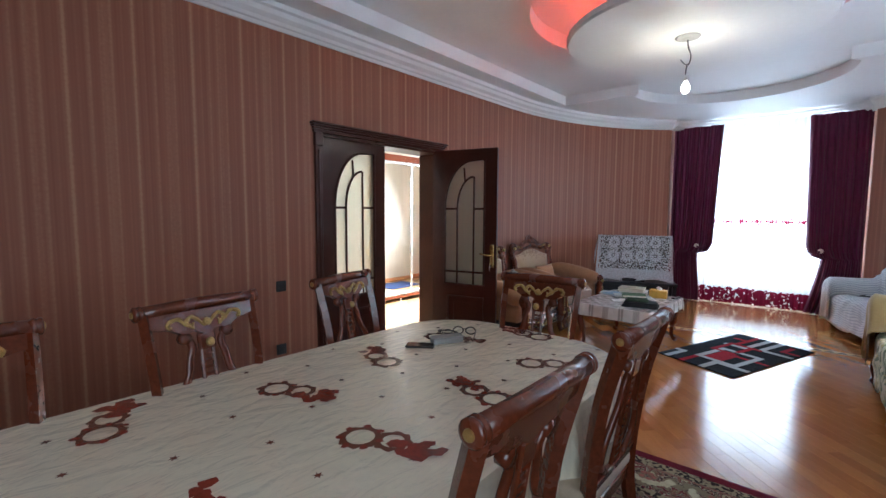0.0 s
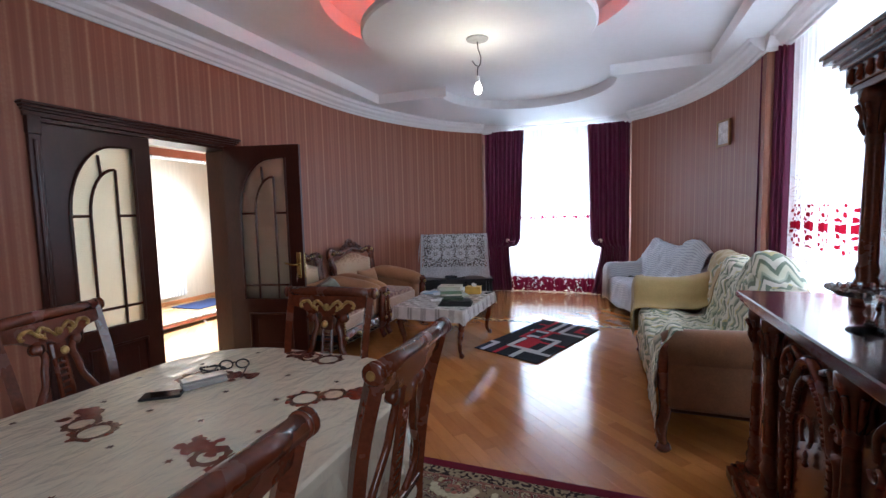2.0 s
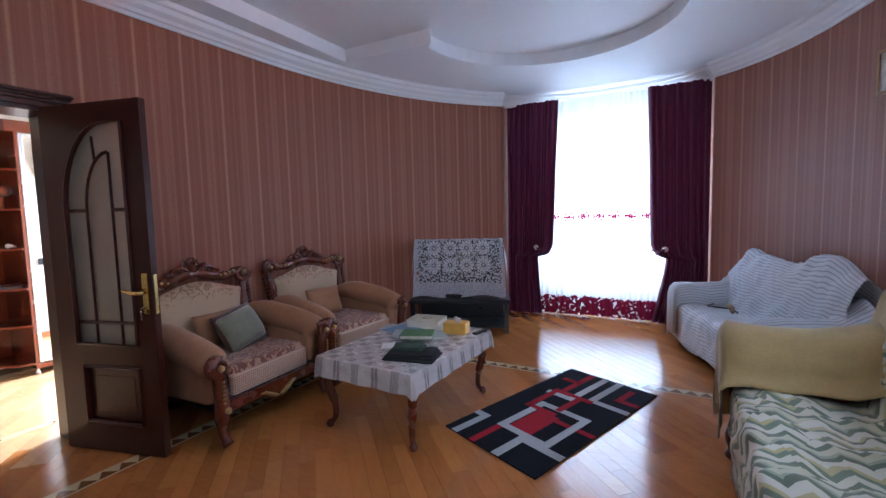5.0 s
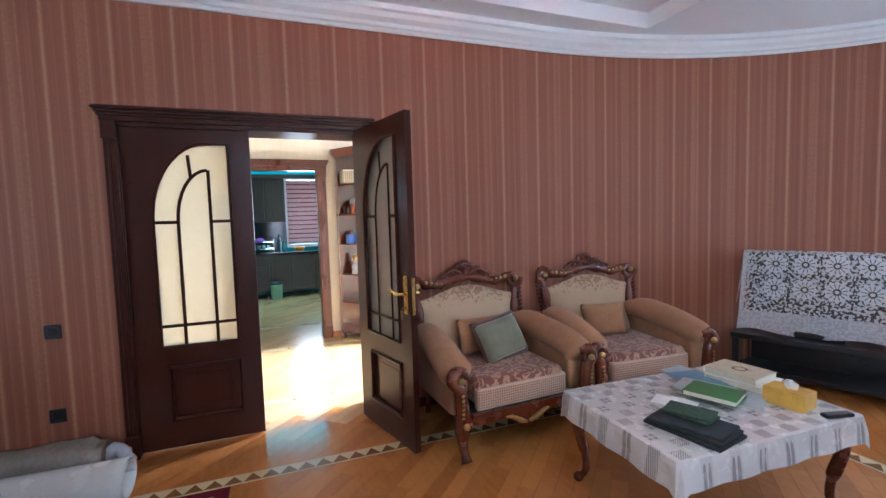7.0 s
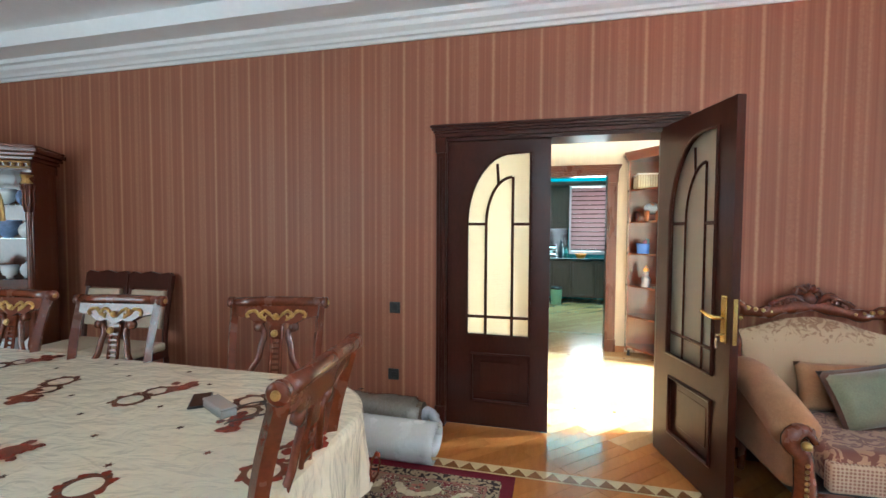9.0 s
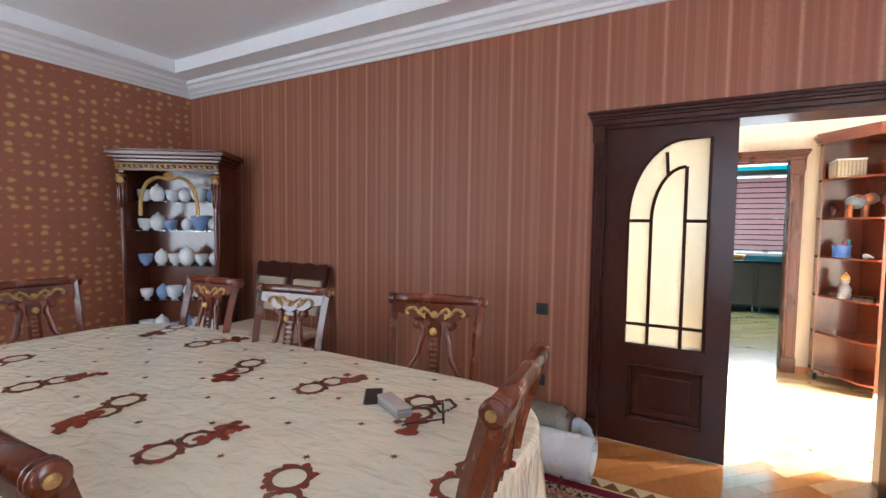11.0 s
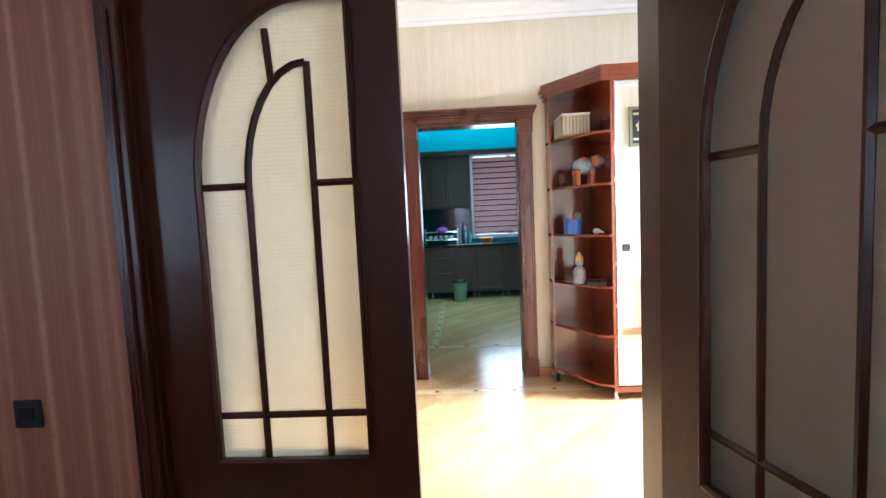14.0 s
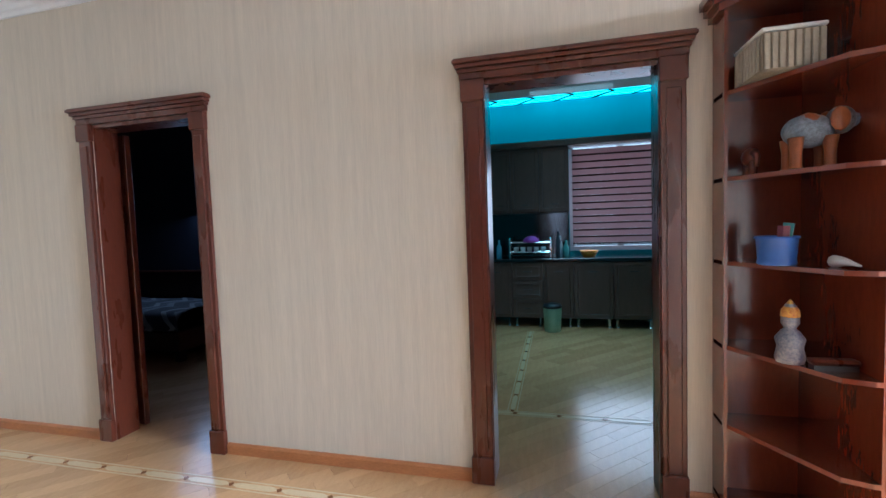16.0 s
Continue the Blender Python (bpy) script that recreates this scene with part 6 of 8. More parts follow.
def book(x, y, z, a, w, d, h, cover, label, flat=True):
    b = empty("book", rz(x, y, z, a), label, "book", "books on the coffee table")
    part("pages", bx((-w / 2 + 0.004, -d / 2 + 0.005, 0.003), (w / 2 - 0.006, d / 2 - 0.005, h - 0.003)), mat("paper_pages", (0.7, 0.66, 0.56), 0.8), b, "cream pages")
    bm = bmesh.new()
    box(bm, (-w / 2, -d / 2, 0), (w / 2, d / 2, 0.003), 0.001)
    box(bm, (-w / 2, -d / 2, h - 0.003), (w / 2, d / 2, h), 0.001)
    box(bm, (-w / 2 - 0.002, -d / 2, 0), (-w / 2 + 0.002, d / 2, h), 0.001)
    part("cover", bm, cover, b)
    return b


ZB = 0.497
BK = {k: mat("book_" + k, c, 0.3, vary=0.25, scale=25, coat=0.3) for k, c in (("cream", (0.6, 0.52, 0.36)), ("green", (0.05, 0.20, 0.06)), ("blue", (0.12, 0.28, 0.45)), ("pale", (0.42, 0.48, 0.5)), ("white", (0.65, 0.65, 0.63)))}
book(-1.72, 5.60, ZB, 12, 0.30, 0.24, 0.03, BK["white"], "white hardback at the bottom of the pile")
b = book(-1.74, 5.60, ZB + 0.031, 8, 0.28, 0.22, 0.035, BK["cream"], "cream decorated hardback on top of the pile")
bm = bmesh.new()
ring_print(bm, pose(0, 0, 0), 0.025, 0.04, 20, 0.0356, random.Random(1))
part("emblem", bm, mat("emblem_brown", (0.2, 0.12, 0.06), 0.5), b, "round brown ornament")
book(-1.82, 5.38, ZB, -12, 0.28, 0.21, 0.012, BK["blue"], "blue magazine lying on the table cloth")
book(-1.70, 5.28, ZB + 0.013, 25, 0.26, 0.19, 0.012, BK["pale"], "pale grey booklet on other books")
book(-1.58, 5.33, ZB, 30, 0.27, 0.20, 0.014, BK["pale"], "pale blue thin book under the green one")
book(-1.60, 5.22, ZB + 0.026, 22, 0.24, 0.18, 0.028, BK["green"], "dark green hardback with gold frame")
book(-1.93, 5.42, ZB, 5, 0.22, 0.17, 0.010, BK["pale"], "pale magazine on the table cloth")
tbx = empty("tissue_box", rz(-1.42, 5.50, ZB, 8), "yellow tissue box with a white tissue", "tissue box")
part("carton", bx((-0.09, -0.06, 0), (0.09, 0.06, 0.085), 0.003), mat("carton_yellow", (0.62, 0.36, 0.06), 0.5, vary=0.25, scale=18), tbx)
bm = bmesh.new()
sweep(bm, curve_pts([(0, 0, 0.084), (0.01, 0.0, 0.10), (-0.012, 0.01, 0.115), (0.0, 0.0, 0.125)], 3), [0.03] * 4 + [0.02] * 3 + [0.012, 0.008, 0.004], 7, 0.5)
part("tissue", bm, WHITEP, tbx, "white tissue")
fc = empty("folded_clothes", rz(-1.42, 4.86, ZB, 14), "dark grey folded trousers and green scarf", "clothes")
bm = bmesh.new()
for k in range(3):
    box(bm, (-0.17 + 0.01 * k, -0.11 + 0.006 * k, 0.016 * k), (0.17 - 0.008 * k, 0.11 - 0.01 * k, 0.016 * k + 0.0155), 0.007, rz(0, 0, 0, 3 * k - 3), 2)
part("trousers", bm, mat("cloth_dark_grey", (0.035, 0.037, 0.04), 0.9, vary=0.3, scale=30, bump=0.3), fc, smooth=True)
bm = bmesh.new()
for k in range(2):
    box(bm, (-0.11, -0.06, 0.048 + 0.012 * k), (0.09, 0.07, 0.0595 + 0.012 * k), 0.005, rz(-0.02, 0.03, 0, 12 * k), 2)
part("scarf", bm, mat("cloth_dark_green", (0.06, 0.085, 0.06), 0.9, vary=0.6, scale=60), fc, "dark green patterned scarf", smooth=True)
wb = empty("glasses_case", rz(-1.25, 5.56, ZB, 75), "black slim case on the table cloth", "case")
part("case_body", bx((-0.07, -0.02, 0), (0.07, 0.02, 0.018), 0.007, segs=2), BLACK, wb)
pb = empty("plastic_bag", rz(-1.66, 5.02, ZB, 30), "crumpled clear plastic bag and red pouch", "bag")
bm = bmesh.new()
r_ = random.Random(4)
grid_sheet(bm, 9, 7, lambda u, v: (u * 0.2 - 0.1, v * 0.13 - 0.06, 0.004 + 0.03 * r_.random() * math.sin(math.pi * u) * math.sin(math.pi * v)))
part("bag_film", bm, WHITEP, pb)
part("pouch", bx((0.14, -0.10, 0.0), (0.30, -0.05, 0.012), 0.005, rz(0, 0, 0, -20)), mat("pouch_red", (0.35, 0.02, 0.04), 0.4), pb, "dark red pouch")

# ---- black rug with squares ----
RUGM = Matrix(((0.525, 0.795, 0, -1.263), (-0.30, 0.0, 0, 4.993), (0, 0, 1, 0), (0, 0, 0, 1)))
rg = empty("rug", pose(0, 0, 0), "small black rug with grey and red square outlines", "rug")
P0, PU, PV = Vector((-1.263, 4.993, 0)), Vector((0.705, -0.318, 0)), Vector((0.52, 1.42, 0))


def rug_quad(bm, pts, z0, z1):
    slab(bm, [tuple((P0 + PU * u + PV * v).xy) for u, v in pts], z0, z1)


bm = bmesh.new()
rug_quad(bm, ((0, 0), (1, 0), (1, 1), (0, 1)), 0.0035, 0.012)
part("rug_body", bm, mat("rug_black", (0.008, 0.008, 0.013), 0.95, vary=0.4, scale=60, bump=0.8, bump_scale=700), rg)
RG = mat("rug_grey", (0.48, 0.49, 0.50), 0.95, vary=0.12, scale=60, bump=0.8, bump_scale=700)
RR = mat("rug_red", (0.36, 0.012, 0.025), 0.95, vary=0.2, scale=60, bump=0.8, bump_scale=700)


def band(pts, w, material, z, label):
    """A band along corners given in shares of the rug, w metres wide."""
    bm = bmesh.new()
    for k, ((u0, v0), (u1, v1)) in enumerate(zip(pts, pts[1:])):
        du, dv = w / 2 / 0.77, w / 2 / 1.51
        lo = (min(u0, u1) - du, min(v0, v1) - dv)
        hi = (max(u0, u1) + du, max(v0, v1) + dv)
        if abs(u1 - u0) < 1e-6:
            lo, hi = (u0 - du, max(0, lo[1])), (u0 + du, min(1, hi[1]))
        else:
            lo, hi = (max(0, lo[0]), v0 - dv), (min(1, hi[0]), v0 + dv)
        rug_quad(bm, (lo, (hi[0], lo[1]), hi, (lo[0], hi[1])), 0.0115, z + 0.00006 * k)
    return part("rug_band", bm, material, rg, label)


band([(0.33, 0.0), (0.33, 0.33)], 0.05, RR, 0.0134, "red band")
band([(0.56, 0.40), (1.0, 0.40)], 0.045, RR, 0.0134, "red band")
band([(0.12, 0.0), (0.12, 0.20), (0.0, 0.20)], 0.055, RG, 0.014, "grey angle")
band([(0.60, 0.0), (0.60, 0.17), (1.0, 0.17)], 0.06, RG, 0.014, "grey angle")
band([(0.33, 0.20), (0.33, 0.50), (0.80, 0.50), (0.80, 0.20), (0.33, 0.20)], 0.055, RG, 0.0142, "grey square")
band([(0.50, 0.27), (0.50, 0.37)], 0.18, RR, 0.0136, "red square")
band([(0.25, 0.44), (0.25, 0.68), (0.62, 0.68)], 0.05, RR, 0.0146, "red angle")
band([(0.25, 0.44), (0.52, 0.50), (0.52, 0.66)], 0.05, RR, 0.0146, "red angle")
band([(0.30, 0.72), (0.30, 0.97)], 0.05, RR, 0.0138, "red band")
band([(0.30, 0.84), (0.14, 0.84)], 0.05, RR, 0.0138, "red band")
band([(0.22, 0.64), (0.46, 0.64), (0.46, 1.0)], 0.055, RG, 0.0144, "grey angle")
band([(0.62, 1.0), (0.62, 0.70), (1.0, 0.70)], 0.055, RG, 0.014, "grey angle")
band([(0.80, 0.93), (0.80, 0.80), (1.0, 0.80)], 0.05, RR, 0.0136, "red angle")

# ---- patterned carpet under the dining table ----
CW, CL0, CL1 = (-2.68, 0.28), -1.25, 2.87
cp = empty("carpet", pose(0, 0, 0), "dark red oriental carpet with cream flower border under the table", "carpet")
part("carpet_border", bx((CW[0], CL0, 0.0), (CW[1], CL1, 0.008), 0.002), mat("carpet_burgundy", (0.13, 0.006, 0.018), 0.95, vary=0.2, scale=40, bump=0.6, bump_scale=600), cp)
ORI = mat("carpet_oriental", (0.1, 0.03, 0.03), 0.95, vary=0.2, scale=30, bump=0.6, bump_scale=600)
_N, _L, _b = nodes_of(ORI)
_tc = _N.new("ShaderNodeTexCoord")
_v1 = _N.new("ShaderNodeTexVoronoi")
_v1.inputs["Scale"].default_value = 9
_v1.inputs["Randomness"].default_value = 0.55
_n1 = _N.new("ShaderNodeTexNoise")
_n1.inputs["Scale"].default_value = 42
_n1.inputs["Detail"].default_value = 1
_f = chain(_N, _L)
_L.new(_tc.outputs["Object"], _v1.inputs[0])
_L.new(_tc.outputs["Object"], _n1.inputs[0])
_w = _f("ADD", _f("MULTIPLY", _v1.outputs["Distance"], 0.9), _f("MULTIPLY", _n1.outputs[0], 0.9))
_rp = _N.new("ShaderNodeValToRGB")
_rp.color_ramp.interpolation = "CONSTANT"
_e = _rp.color_ramp.elements
_e[0].position, _e[0].color = 0.0, (0.42, 0.36, 0.22, 1)
_e[1].position, _e[1].color = 0.56, (0.05, 0.02, 0.02, 1)
for pos, c in ((0.62, (0.24, 0.15, 0.09)), (0.70, (0.13, 0.008, 0.02)), (0.80, (0.42, 0.37, 0.27)), (0.86, (0.045, 0.02, 0.02)), (0.95, (0.22, 0.17, 0.11))):
    q = _e.new(pos)
    q.color = (*c, 1)
_L.new(_w, _rp.inputs[0])
_L.new(_rp.outputs[0], _b.inputs["Base Color"])
part("carpet_field", bx((CW[0] + 0.07, CL0 + 0.07, 0.0081), (CW[1] - 0.07, CL1 - 0.07, 0.0095)), ORI, cp, "oriental flower field")
BORD = mat("carpet_border_leaf", (0.30, 0.24, 0.15), 0.95, vary=0.1, scale=30, bump=0.6, bump_scale=600)
_N, _L, _b = nodes_of(BORD)
_tc = _N.new("ShaderNodeTexCoord")
_n1 = _N.new("ShaderNodeTexNoise")
_n1.inputs["Scale"].default_value = 55
_n1.inputs["Detail"].default_value = 0
_L.new(_tc.outputs["Object"], _n1.inputs[0])
_rp = _N.new("ShaderNodeValToRGB")
_rp.color_ramp.interpolation = "CONSTANT"
_rp.color_ramp.elements[0].color = (0.03, 0.02, 0.02, 1)
_rp.color_ramp.elements[1].position, _rp.color_ramp.elements[1].color = 0.45, (0.30, 0.24, 0.15, 1)
_L.new(_n1.outputs[0], _rp.inputs[0])
_L.new(_rp.outputs[0], _b.inputs["Base Color"])
CREAMP = mat("carpet_cream_flower", (0.50, 0.45, 0.30), 0.95, vary=0.35, scale=50, bump=0.6, bump_scale=600)
PINKP = mat("carpet_rose_flower", (0.30, 0.12, 0.09), 0.95, vary=0.4, scale=50)


def frame_band(x0, x1, y0, y1, w, material, z, name="carpet_band"):
    bm = plate([[(x0, y0), (x1, y0), (x1, y1), (x0, y1)], [(x0 + w, y0 + w), (x0 + w, y1 - w), (x1 - w, y1 - w), (x1 - w, y0 + w)]], 0.0096, z)
    part(name, bm, material, cp)


frame_band(CW[0] + 0.075, CW[1] - 0.075, CL0 + 0.075, CL1 - 0.075, 0.065, BORD, 0.0102)
frame_band(CW[0] + 0.37, CW[1] - 0.37, CL0 + 0.37, CL1 - 0.37, 0.05, BORD, 0.0102)
frame_band(CW[0] + 0.145, CW[1] - 0.145, CL0 + 0.145, CL1 - 0.145, 0.012, mat("carpet_line", (0.25, 0.12, 0.09), 0.95), 0.0102)
rnd = random.Random(9)
bm, bm2 = bmesh.new(), bmesh.new()
spots = [(x, CL1 - 0.265, 0) for x in np.arange(CW[0] + 0.35, CW[1] - 0.2, 0.33)] + [(x, y, 90) for x in (CW[0] + 0.265, CW[1] - 0.265) for y in np.arange(CL0 + 0.3, CL1 - 0.4, 0.33)]
for x, y, a in spots:
    mm = rz(x, y, 0, a)
    for i in range(13):
        t = math.pi * (1 + i / 12)
        disc(bm, 0.11 * math.cos(t), 0.03 + 0.07 * math.sin(t), 0.018 + 0.010 * rnd.random(), 0.0104 + i * 0.00003, 7, mm, 0.7, rnd)
    for i in range(5):
        disc(bm2, 0.03 * math.cos(i * 1.26), 0.02 + 0.03 * math.sin(i * 1.26), 0.016, 0.0106 + i * 0.00003, 6, mm, 0.6, rnd)
part("flower_garland", bm, CREAMP, cp, "cream flower garlands", kind="stuff")
part("flower_heart", bm2, PINKP, cp, "rose flower hearts", kind="stuff")

# ---- sofas under throws ----
def zigzag(name, period, amp, cols, stops, rough=0.85, axis=0, wild=0.0):
    """A woven throw with chevron bands in several colours."""
    m = mat(name, cols[0], rough, vary=0.1, scale=20, bump=0.25, bump_scale=300, sheen=0.3)
    N, L, b = nodes_of(m)
    f = chain(N, L)
    uv = N.new("ShaderNodeUVMap")
    sp = N.new("ShaderNodeSeparateXYZ")
    L.new(uv.outputs[0], sp.inputs[0])
    n = N.new("ShaderNodeTexNoise")
    n.inputs["Scale"].default_value = 3.0
    L.new(uv.outputs[0], n.inputs[0])
    zig = f("PINGPONG", sp.outputs[1 - axis], amp)
    w = f("ADD", sp.outputs[axis], zig)
    if wild:
        cells = N.new("ShaderNodeTexVoronoi")
        cells.inputs["Scale"].default_value = 4.5
        L.new(uv.outputs[0], cells.inputs[0])
        hue = N.new("ShaderNodeSeparateColor")
        L.new(cells.outputs["Color"], hue.inputs[0])
        w = f("MULTIPLY_ADD", hue.outputs[0], 0.16, w)
    w = f("MULTIPLY_ADD", n.outputs[0], 0.10 + wild, w)
    fr = f("FRACT", f("DIVIDE", w, period))
    rp = N.new("ShaderNodeValToRGB")
    rp.color_ramp.interpolation = "CONSTANT"
    e = rp.color_ramp.elements
    e[0].position, e[0].color = stops[0], (*cols[0], 1)
    e[1].position, e[1].color = stops[1], (*cols[1], 1)
    for s, c in zip(stops[2:], cols[2:]):
        q = e.new(s)
        q.color = (*c, 1)
    L.new(fr, rp.inputs[0])
    L.new(rp.outputs[0], b.inputs["Base Color"])
    return m


THROW = zigzag("throw_green_chevron", 0.27, 0.075, [(0.58, 0.58, 0.42), (0.17, 0.22, 0.15), (0.66, 0.65, 0.54), (0.20, 0.26, 0.18), (0.52, 0.48, 0.24), (0.68, 0.67, 0.57), (0.15, 0.19, 0.13), (0.36, 0.41, 0.30)], [0.0, 0.16, 0.27, 0.44, 0.56, 0.66, 0.83, 0.93], wild=0.09)
STRIPE = zigzag("cover_white_striped", 0.027, 0.0001, [(0.62, 0.63, 0.65), (0.36, 0.38, 0.45)], [0.0, 0.72], axis=1)
SAND = mat("throw_sand_yellow", (0.42, 0.31, 0.13), 0.9, vary=0.12, scale=10, bump=0.3, sheen=0.4)


def draped(name, prof, y0, y1, material, parent, m=None, wrinkle=0.02, seed=0, tops=None, ny=70, label="", hem=0.06):
    """Cloth laid over a shape; prof rows are (x, z) from the front hem over seat and back."""
    pts = curve_pts([(x, 0, z) for x, z in prof], 5)
    run = [0.0]
    for a, b in zip(pts, pts[1:]):
        run.append(run[-1] + (b - a).length)
    bm = bmesh.new()
    uvl = bm.loops.layers.uv.new("UVMap")
    vs = []
    for i in range(ny + 1):
        u = i / ny
        y = y0 + (y1 - y0) * u
        col = []
        for k, p in enumerate(pts):
            w = noise.noise(Vector((y * 3 + seed, run[k] * 3.2, seed))) + 0.6 * noise.noise(Vector((y * 8 + run[k] * 6 + seed, run[k] * 4, seed + 4))) + 0.35 * noise.noise(Vector((y * 17 - run[k] * 9, run[k] * 9, seed + 8)))
            z = p.z + wrinkle * w
            x = p.x - wrinkle * w * 0.8
            if tops and p.z > 0.7:
                z += tops(u) * min(1, (p.z - 0.7) / 0.25)
            if k == 0:
                z += hem * math.sin(y * 7 + seed)
            v = Vector((x, y, max(0.02, z)))
            col.append((bm.verts.new(m @ v if m is not None else v), (y + 0.02 * w, run[k])))
        vs.append(col)
    for i in range(ny):
        for k in range(len(pts) - 1):
            q = (vs[i][k], vs[i + 1][k], vs[i + 1][k + 1], vs[i][k + 1])
            f = bm.faces.new([c[0] for c in q])
            for l, c in zip(f.loops, q):
                l[uvl].uv = c[1]
    return thicken(part(name, bm, material, parent, label, smooth=True), 0.004, 0)


VELVET_BROWN = mat("velvet_ribbed_brown", (0.21, 0.095, 0.042), 0.9, vary=0.2, scale=14, bump=0.3, sheen=0.3)
so = empty("sofa", pose(0, 0, 0), "tan velvet sofa with carved legs beside the side window", "sofa")
part("seat", bx((0.42, 3.55, 0.27), (1.22, 5.32, 0.42), 0.04, segs=3), VELVET_BROWN, so, smooth=True)
bm = bmesh.new()
box(bm, (1.03, 3.55, 0.27), (1.30, 5.4, 0.84), 0.07, pose(0, 0, 0), 3)
part("backrest", bm, VELVET_BROWN, so, smooth=True)
for y, far in ((3.46, 0), (5.43, 1)):
    bm = bmesh.new()
    box(bm, (0.40, y - 0.11, 0.27), (1.24, y + 0.11, 0.58), 0.03, None, 2)
    sweep(bm, [(0.385, y, 0.595), (0.42, y, 0.60), (0.8, y, 0.615), (1.1, y, 0.63), (1.24, y, 0.63)], [0.10, 0.125, 0.125, 0.125, 0.11], 20)
    part("armrest", bm, VELVET_BROWN, so, "tan ribbed velvet armrest", smooth=True)
    bm = bmesh.new()
    sweep(bm, curve_pts([(0.395, y - 0.07, 0.66), (0.375, y - 0.09, 0.55), (0.385, y - 0.06, 0.40), (0.395, y - 0.07, 0.25), (0.37, y - 0.08, 0.14), (0.385, y - 0.07, 0.04)], 4), [0.03] * 8 + [0.034] * 8 + [0.038, 0.034, 0.030, 0.028, 0.030], 8)
    lathe(bm, [(0.03, 0), (0.048, 0.02), (0.034, 0.05)], 10, pose(0.385, y - 0.07, 0))
    part("leg", bm, WOOD_TABLE, so, "carved front leg", smooth=True)
    part("leg", bx((1.20, y - 0.04, 0), (1.27, y + 0.04, 0.24), 0.006), WOOD_TABLE, so)
part("rail", bx((0.42, 3.40, 0.235), (1.22, 5.5, 0.27), 0.008), WOOD_DARK, so)
th = empty("throw", pose(0, 0, 0), "green and cream zigzag throw over the tan sofa", "throw")
PROF = [(0.355, 0.14), (0.35, 0.28), (0.36, 0.42), (0.42, 0.465), (0.60, 0.455), (0.85, 0.455), (0.93, 0.56), (0.98, 0.80), (1.06, 0.955), (1.18, 0.97), (1.31, 0.88), (1.34, 0.70)]
def sofa_top(u):
    y = 3.50 + 1.86 * u
    return 0.15 * math.exp(-((y - 4.26) / 0.17) ** 2) + 0.09 * math.exp(-((y - 5.30) / 0.16) ** 2) + 0.03 * math.sin(y * 9) - 0.02 - 0.20 * max(0.0, 3.95 - y)


draped("cloth", PROF, 3.54, 5.30, THROW, th, seed=2, wrinkle=0.042, tops=sofa_top, ny=110)
draped("cloth_corner", [(0.335, 0.16), (0.34, 0.35), (0.335, 0.50), (0.35, 0.62), (0.42, 0.735), (0.48, 0.745)], 3.36, 3.62, THROW, th, seed=7, wrinkle=0.018, ny=14, hem=0.02)
t2 = empty("throw", pose(0, 0, 0), "sand yellow throw over the far arm of the tan sofa", "throw")


def arm_cover(name, xs, sect, front, material, parent, m=None, rise=0.0):
    """Cloth over a sofa's arm: sect rows are (y, z) across it, xs run from the front back; front: how low its front end falls."""
    bm = bmesh.new()
    uvl = bm.loops.layers.uv.new("UVMap")
    sect = [(p.x, p.z) for p in curve_pts([(y, 0, z) for y, z in sect], 4)]
    run = [0.0]
    for a, b in zip(sect, sect[1:]):
        run.append(run[-1] + math.dist(a, b))
    vs = []
    for i, x in enumerate(xs):
        col = []
        for k, (y, z) in enumerate(sect):
            w = 0.026 * noise.noise(Vector((x * 5, y * 6, z * 5))) + 0.010 * noise.noise(Vector((x * 17, y * 15, z * 13)))
            zz = front + (z - front) * 0.1 if i == 0 else z * (1 - 0.11 * (i == 1) - 0.045 * (i == 2) * (z > 0.3)) + rise * max(0.0, x - xs[0] - 0.5)
            v = Vector((x + w, y + w, max(0.05, zz + w)))
            col.append((bm.verts.new(m @ v if m is not None else v), (x, run[k])))
        vs.append(col)
    for i in range(len(xs) - 1):
        for k in range(len(sect) - 1):
            q = (vs[i][k], vs[i + 1][k], vs[i + 1][k + 1], vs[i][k + 1])
            f = bm.faces.new([c[0] for c in q])
            for l, c in zip(f.loops, q):
                l[uvl].uv = c[1]
    return thicken(part(name, bm, material, parent, smooth=True), 0.004, 0)


arm_cover("cloth", [0.305, 0.30, 0.305, 0.33, 0.42, 0.55, 0.70, 0.85, 1.0, 1.12, 1.24], [(5.585, 0.16), (5.59, 0.40), (5.585, 0.60), (5.56, 0.70), (5.49, 0.752), (5.41, 0.757), (5.33, 0.72), (5.28, 0.64), (5.24, 0.54), (5.16, 0.49)], 0.18, SAND, t2, rise=0.35)
draped("cloth_back", [(0.93, 0.50), (0.96, 0.70), (1.02, 0.92), (1.10, 1.01), (1.20, 1.01), (1.34, 0.86)], 5.12, 5.56, SAND, t2, seed=11, wrinkle=0.02, ny=30)

